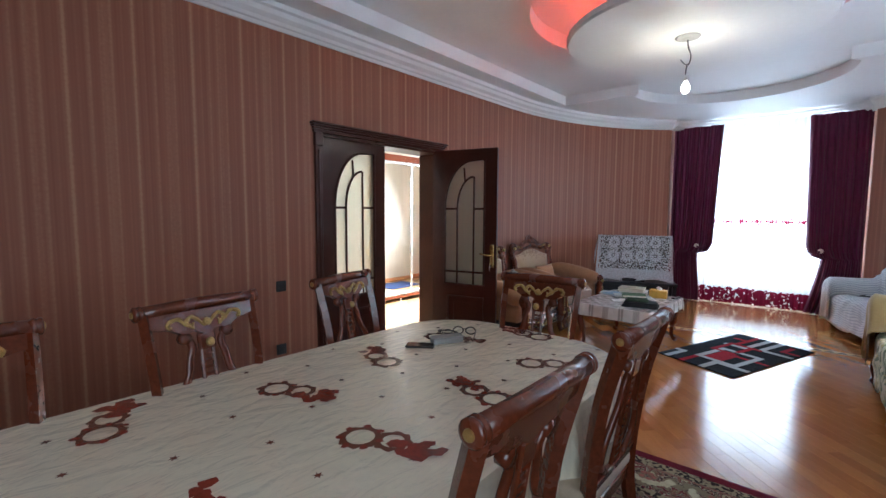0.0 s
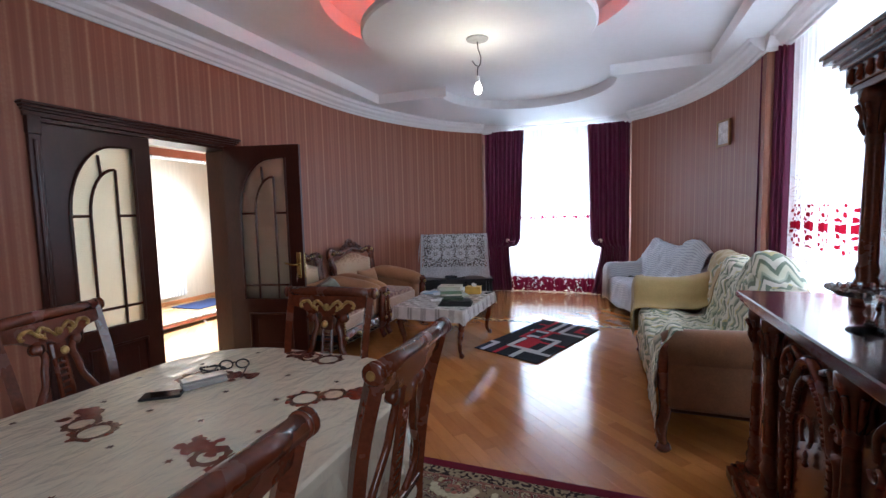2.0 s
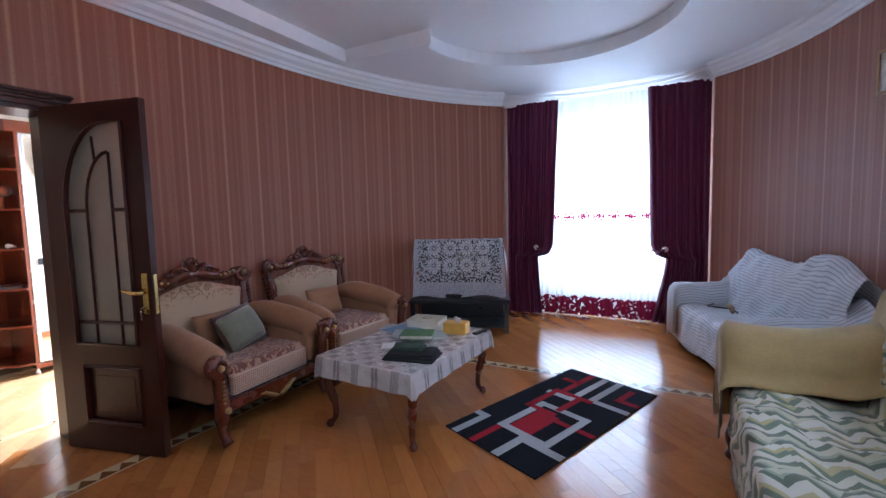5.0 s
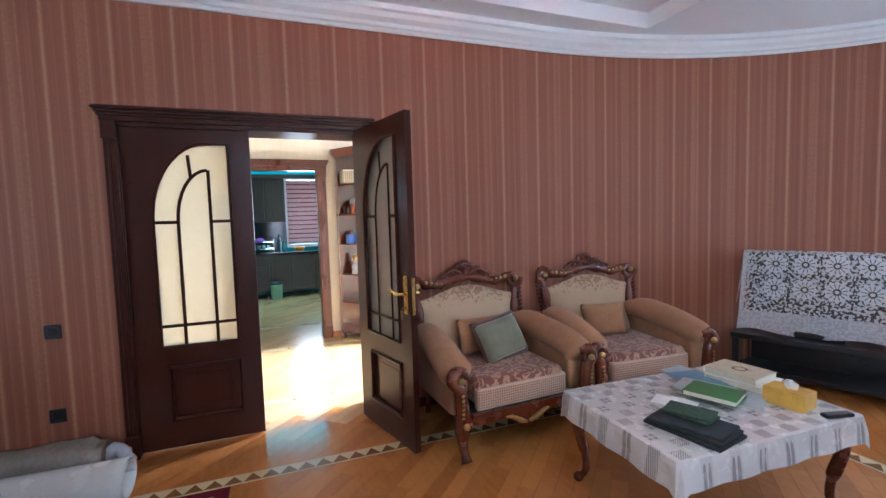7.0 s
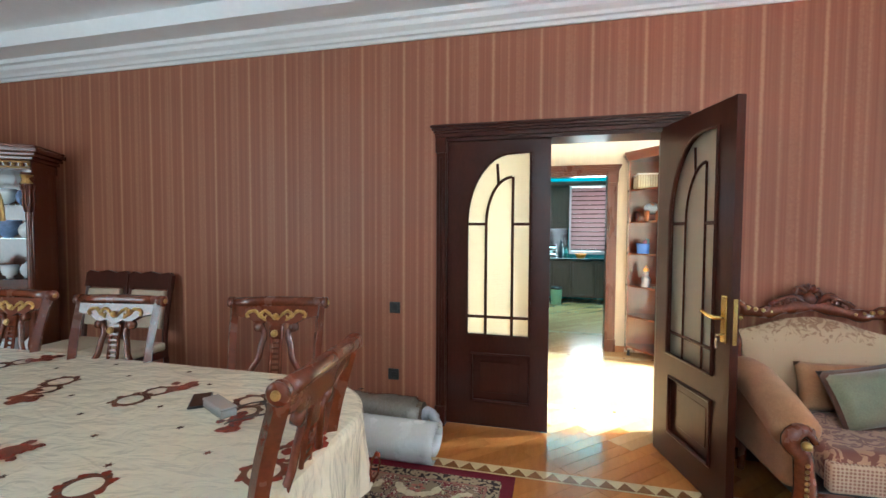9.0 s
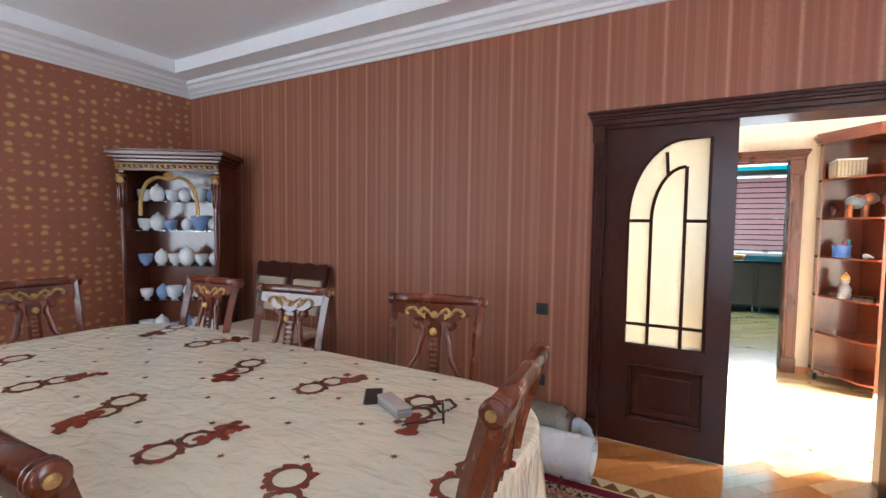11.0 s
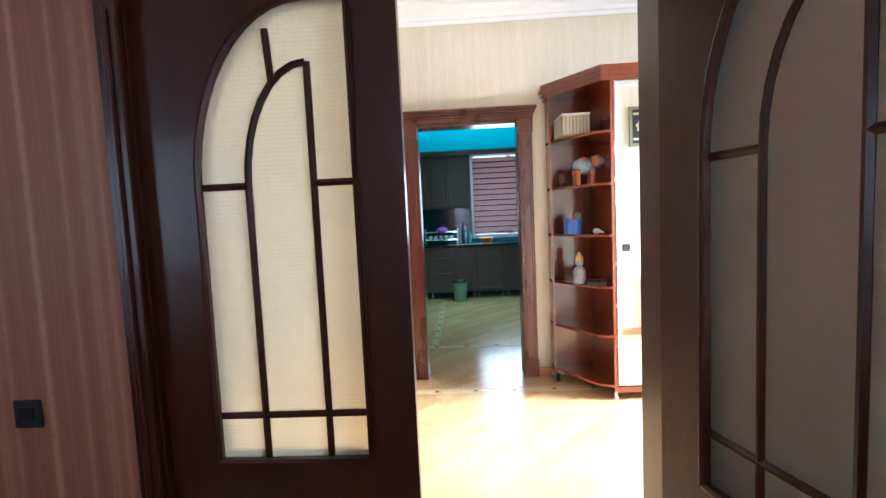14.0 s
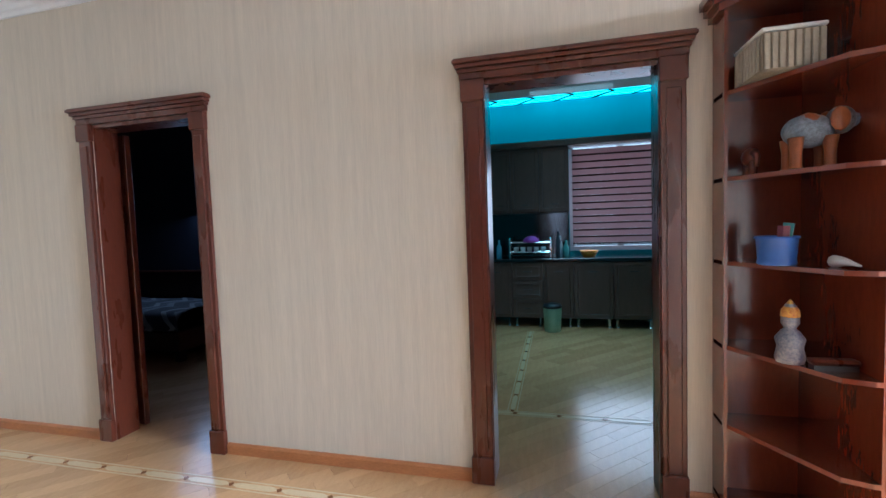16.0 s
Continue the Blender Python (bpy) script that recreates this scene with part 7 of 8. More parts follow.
# loveseat in the curve of the wall
M2 = Matrix.Translation((0.03, 7.70, 0)) @ pose(0, 0, 0, 0, 0, 18.4)
s2 = empty("loveseat", M2, "two-seat sofa under a white striped cover by the curved wall", "sofa")
part("seat", bx((0.04, -1.75, 0.12), (0.60, -0.08, 0.40), 0.04, segs=2), VELVET_TAN, s2, smooth=True)
part("backrest", bx((0.50, -1.78, 0.12), (0.64, -0.05, 0.72), 0.05, segs=3), VELVET_TAN, s2, smooth=True)
for y in (-0.11, -1.74):
    part("armrest", bx((0.03, y - 0.09, 0.12), (0.60, y + 0.09, 0.60), 0.05, segs=3), VELVET_TAN, s2, smooth=True)
    for x in (0.06, 0.56):
        bm = bmesh.new()
        lathe(bm, [(0.018, 0), (0.03, 0.03), (0.022, 0.12)], 10, pose(x, y, 0))
        part("leg", bm, WOOD_DARK, s2)
cv = empty("sofa_cover", M2, "white striped cotton cover over the two-seat sofa", "cover")
P2 = [(-0.025, 0.09), (-0.02, 0.25), (-0.01, 0.40), (0.06, 0.455), (0.25, 0.44), (0.40, 0.45), (0.45, 0.60), (0.49, 0.82), (0.54, 0.95), (0.60, 0.975), (0.67, 0.86), (0.68, 0.55)]


def seat_top(u):
    t = 1.80 - 1.76 * u
    return 0.06 * math.exp(-((t - 0.40) / 0.22) ** 2) + 0.12 * math.exp(-((t - 1.45) / 0.22) ** 2) - 0.42 * max(0.0, 0.36 - t) ** 0.8 - 0.02 - 0.25 * max(0.0, t - 1.62)


draped("cover_seat", P2, -1.80, -0.04, STRIPE, cv, seed=21, wrinkle=0.030, ny=80, hem=0.02, tops=seat_top)
for y, k in ((-0.11, 1), (-1.74, -1)):
    arm_cover("cover_arm", [-0.05, -0.045, -0.035, 0.0, 0.08, 0.18, 0.3, 0.42, 0.52, 0.60], [(y + k * 0.12, 0.09), (y + k * 0.13, 0.30), (y + k * 0.125, 0.50), (y + k * 0.11, 0.60), (y + k * 0.05, 0.65), (y - k * 0.03, 0.655), (y - k * 0.09, 0.62), (y - k * 0.115, 0.54), (y - k * 0.13, 0.43)], 0.09, STRIPE, cv, rise=0.9)
bg = empty("hair_dryer", M2 @ pose(0.27, -0.55, 0.475), "dark cable with a small brown handle on the white cover", "cable")
bm = bmesh.new()
sweep(bm, curve_pts([(0.0, 0.22, 0.005), (-0.10, 0.10, 0.01), (-0.06, -0.02, 0.02), (0.02, -0.08, 0.02), (0.03, -0.20, 0.01)], 5), 0.007, 6)
part("cable", bm, BLACK, bg)
bm = bmesh.new()
sweep(bm, [(0.03, -0.02, 0.03), (0.02, -0.10, 0.035), (-0.02, -0.22, 0.02)], [0.03, 0.026, 0.016], 8)
part("handle", bm, mat("toffee_plastic", (0.3, 0.17, 0.1), 0.4), bg, smooth=True)

# ---- sideboard with mirror ----
sb = empty("sideboard", pose(0, 0, 0), "glossy carved mahogany sideboard with mirror and columns before the side window", "sideboard")
X0, X1, Y0, Y1, ZS = 0.72, 1.20, 0.85, 3.17, 1.02
bm = bmesh.new()
for o, z0, z1 in ((0.03, 0.985, 1.02), (0.015, 0.965, 0.985), (0.0, 0.945, 0.965)):
    box(bm, (X0 - o, Y0 - o, z0), (X1, Y1 + o, z1), 0.006)
part("top", bm, mat("wood_lacquered_top", (0.075, 0.016, 0.009), 0.12, vary=0.4, scale=4, stretch=(3, 0.6, 1), coat=0.6), sb, "glossy lacquered top")
bm = bmesh.new()
for o, z0, z1 in ((0.045, 0.0, 0.06), (0.03, 0.06, 0.085), (0.012, 0.085, 0.11)):
    box(bm, (X0 - o, Y0 - o, z0), (X1, Y1 + o, z1), 0.005)
part("plinth", bm, WOOD_TABLE, sb)
part("body", bx((X0 + 0.09, Y0 + 0.06, 0.11), (X1 - 0.005, Y1 - 0.20, 0.945), 0.003), WOOD_RED, sb)
part("end_panel", bx((X0 + 0.14, Y1 - 0.205, 0.11), (X1 - 0.06, Y1 - 0.185, 0.945), 0.003), WOOD_RED, sb)


def column(m, h, r, parent, wood=WOOD_TABLE):
    bm = bmesh.new()
    k = h / 0.83
    lathe(bm, [(r * 1.5, 0), (r * 1.5, 0.03 * k), (r * 1.1, 0.05 * k), (r * 1.35, 0.08 * k), (r * 1.0, 0.11 * k), (r * 1.15, 0.14 * k), (r * 0.85, 0.17 * k), (r * 0.9, 0.20 * k), (r * 0.82, 0.45 * k), (r * 0.72, 0.62 * k), (r * 0.9, 0.64 * k), (r * 0.8, 0.66 * k), (r * 1.1, 0.72 * k), (r * 1.35, 0.77 * k), (r * 1.6, 0.79 * k), (r * 1.6, h)], 14, m)
    c = part("column", bm, wood, parent, "turned column with leafy capital", smooth=True)
    bm = bmesh.new()
    for i in range(8):
        a = i * math.pi / 4
        sweep(bm, [(r * 0.9 * math.cos(a), r * 0.9 * math.sin(a), 0.66 * k), (r * 1.35 * math.cos(a), r * 1.35 * math.sin(a), 0.70 * k), (r * 1.25 * math.cos(a), r * 1.25 * math.sin(a), 0.74 * k), (r * 1.75 * math.cos(a), r * 1.75 * math.sin(a), 0.775 * k)], [0.006, 0.010, 0.008, 0.010], 5, m=m)
    part("capital_leaves", bm, wood, c, smooth=True)
    return c


column(pose(X0 + 0.055, Y1 - 0.06, 0.11), 0.835, 0.030, sb)
column(pose(X1 - 0.10, Y1 - 0.06, 0.11), 0.835, 0.026, sb)
for y in (Y1 - 0.30, Y1 - 1.00, Y1 - 1.70, Y0 + 0.12):
    column(pose(X0 + 0.045, y, 0.11), 0.835, 0.032, sb)
bm = bmesh.new()
for s in (-1, 1):
    sweep(bm, curve_pts([(X0 + 0.14 + 0.0, Y1 - 0.06, 0.90), (X0 + 0.20, Y1 - 0.055, 0.86), (X0 + 0.25, Y1 - 0.06, 0.91)], 4), 0.014, 6)
    sweep(bm, curve_pts([(X0 + 0.11, Y1 - 0.06, 0.74), (X0 + 0.14, Y1 - 0.06, 0.82), (X0 + 0.22, Y1 - 0.06, 0.87), (X1 - 0.14, Y1 - 0.06, 0.82), (X1 - 0.12, Y1 - 0.06, 0.72)], 4), 0.014, 6)
part("spandrel_carving", bm, WOOD_TABLE, sb, "carved scrolls between the columns", smooth=True)


def side_door(yc, w):
    xf = X0 + 0.085
    d = part("door", bx((xf - 0.012, yc - w / 2, 0.13), (xf + 0.004, yc + w / 2, 0.93), 0.004), WOOD_RED, sb, "arched carved door")
    for k, (sc, r) in enumerate(((1.0, 0.021), (0.74, 0.010))):
        bm = bmesh.new()
        hw, zt = w / 2 * 0.86 * sc, 0.62 + 0.0 * k
        pts = [(xf - 0.02, yc - hw, 0.19 + 0.03 * k), (xf - 0.02, yc - hw, 0.45), (xf - 0.022, yc - hw, zt - 0.02), (xf - 0.022, yc - hw * 0.80, zt + 0.0), (xf - 0.024, yc - hw * 0.62, zt + 0.13 * sc), (xf - 0.026, yc - hw * 0.30, zt + 0.22 * sc), (xf - 0.028, yc, zt + 0.25 * sc), (xf - 0.026, yc + hw * 0.30, zt + 0.22 * sc), (xf - 0.024, yc + hw * 0.62, zt + 0.13 * sc), (xf - 0.022, yc + hw * 0.80, zt + 0.0), (xf - 0.022, yc + hw, zt - 0.02), (xf - 0.02, yc + hw, 0.45), (xf - 0.02, yc + hw, 0.19 + 0.03 * k)]
        cp_ = curve_pts(pts, 5)
        sweep(bm, cp_, [r + (0.004 * math.sin(i * 1.9) if k else 0) for i in range(len(cp_))], 8)
        part("arch_moulding", bm, WOOD_TABLE, d, smooth=True)
        if k:
            bm = bmesh.new()
            for q in cp_[::1]:
                bmesh.ops.create_icosphere(bm, subdivisions=1, radius=0.0115, matrix=Matrix.Translation((q.x - 0.007, q.y, q.z)))
            part("beading", bm, WOOD_TABLE, d, "carved bead line", smooth=True, kind="stuff")
    for s in (-1, 1):
        bm = bmesh.new()
        scroll(bm, (xf - 0.03, yc + s * w * 0.36, 0.80), 0.045, 1.2, 0.013, s)
        scroll(bm, (xf - 0.03, yc + s * w * 0.42, 0.70), 0.035, 1.2, 0.012, -s)
        sweep(bm, curve_pts([(xf - 0.03, yc + s * w * 0.42, 0.74), (xf - 0.04, yc + s * w * 0.40, 0.82), (xf - 0.03, yc + s * w * 0.30, 0.88), (xf - 0.03, yc + s * w * 0.16, 0.86)], 4), 0.012, 6)
        part("corner_carving", bm, WOOD_TABLE, d, "carved corner scroll", smooth=True)
    bm = bmesh.new()
    sweep(bm, [(xf - 0.03, yc + 0.045 * math.sin(a), 0.60 - 0.055 * math.cos(a)) for a in [radians(30 + 300 * i / 14) for i in range(15)]], 0.008, 6)
    lathe(bm, [(0.004, 0), (0.012, 0.01), (0.006, 0.03), (0.010, 0.05), (0.002, 0.07)], 8, pose(xf - 0.03, yc, 0.46))
    part("wreath_pull", bm, WOOD_TABLE, d, "carved wreath", smooth=True)


for i, yc in enumerate((Y1 - 0.65, Y1 - 1.35, Y1 - 1.96)):
    side_door(yc, 0.56 if i < 2 else 0.44)
# hutch: columns, entablature, mirror
for y in (2.92, 1.15):
    column(pose(1.10, y, 1.02), 0.90, 0.036, sb)
bm = bmesh.new()
for o, z0, z1 in ((0.0, 1.92, 1.95), (0.012, 1.95, 2.03), (0.03, 2.03, 2.05), (0.05, 2.05, 2.07), (0.075, 2.07, 2.095), (0.085, 2.095, 2.115)):
    box(bm, (1.05 - o, 1.05 - o, z0), (1.22, 3.02 + o, z1), 0.004)
part("entablature", bm, WOOD_TABLE, sb, "moulded cornice of the mirror top")
bm = bmesh.new()
for i in range(26):
    y = 1.10 + i * 0.075
    lathe(bm, [(0.002, 0), (0.012, 0.008), (0.016, 0.03), (0.009, 0.05), (0.013, 0.062), (0.002, 0.068)], 6, pose(1.036, y, 1.955))
part("frieze_drops", bm, WOOD_TABLE, sb, "row of carved drops", smooth=True, kind="stuff")
part("mirror_board", bx((1.178, 1.05, 1.02), (1.198, 3.0, 1.92), 0.002), WOOD_RED, sb)
bm = bmesh.new()
for lo, hi in (((1.16, 1.10, 1.02), (1.178, 1.17, 1.92)), ((1.16, 2.90, 1.02), (1.178, 2.97, 1.92)), ((1.16, 1.17, 1.02), (1.178, 2.90, 1.07)), ((1.16, 1.17, 1.86), (1.178, 2.90, 1.92))):
    box(bm, lo, hi, 0.003)
part("mirror_frame", bm, WOOD_TABLE, sb)
MIRROR = mat("mirror_silver", (0.9, 0.92, 0.92), 0.0, metal=1.0, vary=0.0)
for n_ in MIRROR.node_tree.nodes:
    if n_.type == "MAP_RANGE":
        n_.inputs["To Max"].default_value = 0.01
        n_.inputs["To Min"].default_value = 0.0
part("mirror", bx((1.172, 1.17, 1.07), (1.1775, 2.90, 1.86)), MIRROR, sb, "plain mirror")

CRYSTAL = glass("crystal", (0.93, 0.97, 0.97), 0.03)


def cake_stand(x, y, h, r, label, tiers=1, material=None):
    e = empty("cake_stand", pose(x, y, 1.02), label, "glass dish", "dishes on the sideboard")
    bm = bmesh.new()
    lathe(bm, [(r * 0.55, 0), (r * 0.5, 0.008), (0.018, 0.02), (0.011, h * 0.35), (0.02, h * 0.5), (0.011, h * 0.62), (0.02, h - 0.02), (r * 0.8, h - 0.008), (r, h + 0.012), (r * 0.985, h + 0.016), (r * 0.8, h), (0.01, h - 0.006)], 28)
    part("dish", bm, material or CRYSTAL, e, smooth=True)
    bm = bmesh.new()
    for i in range(22):
        a = 2 * math.pi * i / 22
        bmesh.ops.create_icosphere(bm, subdivisions=1, radius=0.009, matrix=Matrix.Translation((r * math.cos(a), r * math.sin(a), h + 0.016)))
    part("beaded_rim", bm, material or CRYSTAL, e, smooth=True)
    return e


cake_stand(0.90, 2.42, 0.13, 0.115, "clear cut-glass footed dish on the sideboard")
cake_stand(1.00, 2.15, 0.06, 0.10, "low clear glass dish on the sideboard")
cake_stand(0.88, 2.02, 0.17, 0.12, "silver-grey footed tray on the sideboard", material=mat("silver_dish", (0.45, 0.45, 0.46), 0.2, metal=0.9, vary=0.2))
cake_stand(1.02, 1.80, 0.12, 0.10, "clear glass footed bowl on the sideboard")

# ---- glazed corner cabinet ----
vm = Matrix.Translation((-2.80, -1.62, 0)) @ pose(0, 0, 0, 0, 0, -57)
vc = empty("display_cabinet", vm, "carved mahogany glazed corner cabinet full of dishes", "cabinet")
part("cabinet_base", bx((-0.46, -0.22, 0), (0.46, 0.22, 0.32), 0.01), WOOD_RED, vc)
part("side_board", bx((-0.45, -0.21, 0.32), (-0.41, 0.20, 1.92)), WOOD_RED, vc)
part("side_board", bx((0.41, -0.21, 0.32), (0.45, 0.20, 1.92)), WOOD_RED, vc)
part("back_board", bx((-0.41, -0.21, 0.32), (0.41, -0.19, 1.92)), WOOD_RED, vc)
bm = bmesh.new()
for o, z0, z1 in ((0.0, 1.92, 2.0), (0.02, 2.0, 2.03), (0.045, 2.03, 2.06), (0.07, 2.06, 2.10), (0.06, 2.10, 2.12)):
    box(bm, (-0.46 - o, -0.22, z0), (0.46 + o, 0.22 + o, z1), 0.006)
part("cabinet_cornice", bm, WOOD_RED, vc)
bm = bmesh.new()
for o, z in ((0.23, 1.94), (0.235, 1.985)):
    sweep(bm, [(-0.46, o, z), (0.46, o, z)], 0.009, 6)
    for i in range(19):
        lathe(bm, [(0.002, -0.01), (0.014, 0), (0.002, 0.012)], 6, pose(-0.45 + i * 0.05, o + 0.004, 1.963, 90))
part("gilt_frieze", bm, GILT, vc, "gilt band under the cornice")
for s in (-1, 1):
    column(pose(s * 0.425, 0.20, 0.32), 1.58, 0.026, vc, WOOD_RED)
    bm = bmesh.new()
    lathe(bm, [(0.004, 0), (0.04, 0.01), (0.03, 0.05), (0.045, 0.08), (0.01, 0.09)], 10, pose(s * 0.425, 0.215, 1.80))
    part("gilt_capital", bm, GILT, vc, "gilt capital")
bm = bmesh.new()
for s in (-1, 1):
    sweep(bm, curve_pts([(0, 0.215, 1.84), (s * 0.10, 0.215, 1.86), (s * 0.20, 0.215, 1.80), (s * 0.25, 0.215, 1.66), (s * 0.26, 0.21, 1.50)], 5), 0.017, 6)
    scroll(bm, (0, 0.22, 1.88), 0.03, 1.2, 0.012, s, plane="xz")
part("gilt_arch", bm, GILT, vc, "gilt carved arch")
for z in (0.34, 0.68, 1.02, 1.36, 1.64):
    sh_ = part("shelf", bx((-0.405, -0.185, z - 0.006), (0.405, 0.14, z), 0.001), CRYSTAL if z > 0.4 else WOOD_RED, vc)
    sh_.visible_shadow = False
CHINA = mat("china_white", (0.72, 0.74, 0.74), 0.12, vary=0.05, coat=0.5)
BLUEC = mat("china_blue", (0.2, 0.3, 0.5), 0.15, vary=0.4, scale=40)
rnd = random.Random(12)
for z in (0.34, 0.68, 1.02, 1.36, 1.64):
    for i in range(6):
        x = -0.33 + i * 0.13 + rnd.random() * 0.02
        e = empty("dish", vm @ pose(x, -0.02 + 0.06 * rnd.random(), z), rnd.choice(("white china cup on a cabinet shelf", "white china bowl on a cabinet shelf", "white china pot on a cabinet shelf")), "china", "china in the glazed cabinet")
        bm = bmesh.new()
        k = 0.7 + 0.5 * rnd.random()
        lathe(bm, [(0.03 * k, 0), (0.028 * k, 0.01), (0.06 * k, 0.03 * k), (0.075 * k, 0.09 * k), (0.078 * k, 0.13 * k), (0.07 * k, 0.13 * k), (0.05 * k, 0.04 * k), (0.01, 0.03 * k)] if i % 2 else [(0.03 * k, 0), (0.06 * k, 0.03), (0.07 * k, 0.09 * k), (0.05 * k, 0.14 * k), (0.03 * k, 0.15 * k), (0.012, 0.17 * k), (0.004, 0.18 * k)], 16)
        part("dish_body", bm, CHINA if rnd.random() < 0.8 else BLUEC, e, smooth=True)
# ---- wrapped rolls along the wall ----
rl = empty("carpet_roll", pose(0, 0, 0), "rolled carpet in grey plastic film by the wall", "roll")
bm = bmesh.new()
n_ = 30
def film(u, v):
    a = 2 * math.pi * u
    y = 0.35 + 1.82 * v
    r = 0.118 + 0.010 * noise.noise(Vector((math.cos(a) * 2, math.sin(a) * 2, y * 7))) + 0.006 * noise.noise(Vector((math.cos(a) * 6, math.sin(a) * 6, y * 19)))
    r *= 1 if v < 0.97 else 0.75
    return (-3.12 + r * math.cos(a) * 1.08, y, 0.122 + r * math.sin(a))
bm = bmesh.new()
grid_sheet(bm, 28, 60, film, closed=True)
FILM = mat("plastic_film_grey", (0.22, 0.20, 0.17), 0.18, vary=0.25, scale=9, bump=0.6, bump_scale=18, coat=0.8)
part("film", bm, FILM, rl, smooth=True)
bm = bmesh.new()
lathe(bm, [(0.09, 0.33), (0.09, 2.18)], 20, Matrix.Translation((-3.12, 0, 0.122)) @ pose(0, 0, 0, -90))
part("rolled_carpet", bm, mat("rolled_carpet_brown", (0.14, 0.10, 0.07), 0.9), rl)
bm = bmesh.new()
sweep(bm, curve_pts([(-3.12, 2.17, 0.12), (-3.10, 2.24, 0.15), (-3.06, 2.29, 0.12), (-3.09, 2.31, 0.07)], 4), [0.05] * 4 + [0.04] * 4 + [0.03] * 4 + [0.02], 7)
part("film_end", bm, mat("plastic_film_blue", (0.4, 0.45, 0.52), 0.15, coat=0.8), rl, "twisted bluish film end", smooth=True)
r2 = empty("oilcloth_roll", pose(0, 0, 0), "loosely rolled white oilcloth on the floor by the wall", "roll")
bm = bmesh.new()
spiral = []
for i in range(44):
    a = radians(-80) + 2 * math.pi * 1.75 * i / 43
    r = 0.128 - 0.045 * i / 43
    if i < 3:
        r += 0.02 * (3 - i)
    spiral.append((-2.80 + r * math.cos(a) * 1.25, max(0.004, 0.115 + r * 0.88 * math.sin(a))))
spiral.insert(0, (-2.70 + 0.06, 0.004))
grid_sheet(bm, len(spiral) - 1, 20, lambda u, v: (spiral[int(round(u * (len(spiral) - 1)))][0] + 0.01 * v, 1.15 + 1.22 * v, spiral[int(round(u * (len(spiral) - 1)))][1]))
thicken(part("oilcloth", bm, mat("oilcloth_white", (0.60, 0.61, 0.61), 0.25, vary=0.06, scale=7, coat=0.5), r2, smooth=True), 0.003, 0)

# ---- hall wardrobe with open corner shelves ----
WD = mat("wardrobe_cherry", (0.16, 0.032, 0.012), 0.14, vary=0.2, scale=4, stretch=(2.5, 2.5, 0.6), coat=0.6)
XF, YS = -5.20, 4.24                      # wardrobe front, and where its shelves begin
wr = empty("wardrobe", pose(0, 0, 0), "glossy cherry sliding-door wardrobe with mirror doors and open end shelves", "wardrobe")
part("side", bx((-5.74, YS, 0.06), (XF, YS + 0.022, 2.25)), WD, wr)
part("side", bx((-5.74, 6.4, 0.06), (XF, 6.422, 2.25)), WD, wr)
part("back_board", bx((-5.745, 3.90, 0.06), (-5.73, YS, 2.25)), WD, wr)
part("base", bx((-5.72, YS + 0.022, 0.06), (XF + 0.0, 6.4, 0.10)), WD, wr)
for o, z0, z1 in ((0.0, 2.25, 2.28), (0.018, 2.28, 2.31), (0.035, 2.31, 2.345)):
    bm = bmesh.new()
    slab(bm, [(-5.745, 3.88 - o), (-5.60, 3.88 - o), (XF + o, YS - 0.06 - o * 0.3), (XF + o, 6.43), (-5.745, 6.43)], z0, z1)
    part("cornice_board", bm, WD, wr)
shelf_out = [(-5.73, 3.90), (-5.62, 3.90), (XF - 0.03, YS - 0.10), (XF, YS - 0.02), (XF, YS), (-5.73, YS)]
for z in (0.10, 0.46, 0.81, 1.18, 1.54, 1.90):
    bm = bmesh.new()
    slab(bm, shelf_out, z, z + 0.018)
    part("shelf", bm, WD, wr, "angled open shelf")
bm = bmesh.new()
slab(bm, [(-5.73, 3.90), (-5.60, 3.90), (-5.60, 3.915), (-5.73, 3.915)], 0.06, 2.25)
part("end_post", bm, WD, wr)
for i, (a, b) in enumerate(((YS + 0.03, YS + 1.10), (YS + 1.08, 6.39))):
    x = XF - 0.015 - 0.03 * i
    d = part("mirror_door", bx((x - 0.006, a + 0.03, 0.15), (x, b - 0.03, 2.21)), MIRROR, wr, "sliding mirror door")
    bm = bmesh.new()
    for lo, hi in (((x - 0.012, a, 0.11), (x + 0.012, a + 0.03, 2.245)), ((x - 0.012, b - 0.03, 0.11), (x + 0.012, b, 2.245)), ((x - 0.012, a + 0.03, 0.11), (x + 0.012, b - 0.03, 0.15)), ((x - 0.012, a + 0.03, 2.21), (x + 0.012, b - 0.03, 2.245))):
        box(bm, lo, hi, 0.003)
    part("door_frame", bm, mat("aluminium", (0.75, 0.76, 0.78), 0.25, metal=0.8), d, "aluminium frame")
for y in (YS + 0.02, YS + 0.85, 6.3):
    bm = bmesh.new()
    lathe(bm, [(0.02, 0), (0.022, 0.01), (0.016, 0.02), (0.016, 0.06)], 10, pose(XF - 0.04, y, 0))
    part("foot", bm, mat("aluminium", (0.75, 0.76, 0.78), 0.25, metal=0.8), wr)
for y in (3.93,):
    bm = bmesh.new()
    lathe(bm, [(0.02, 0), (0.016, 0.02), (0.016, 0.06)], 10, pose(-5.62, y, 0))
    part("foot", bm, BLACK, wr)
part("end_side", bx((-5.72, 3.98, 0.06), (-5.60, 4.0, 0.10)), WD, wr)


def on_shelf(name, z, x, y, label, cat="ornament"):
    return empty(name, pose(x, y, z + 0.018), label, cat)


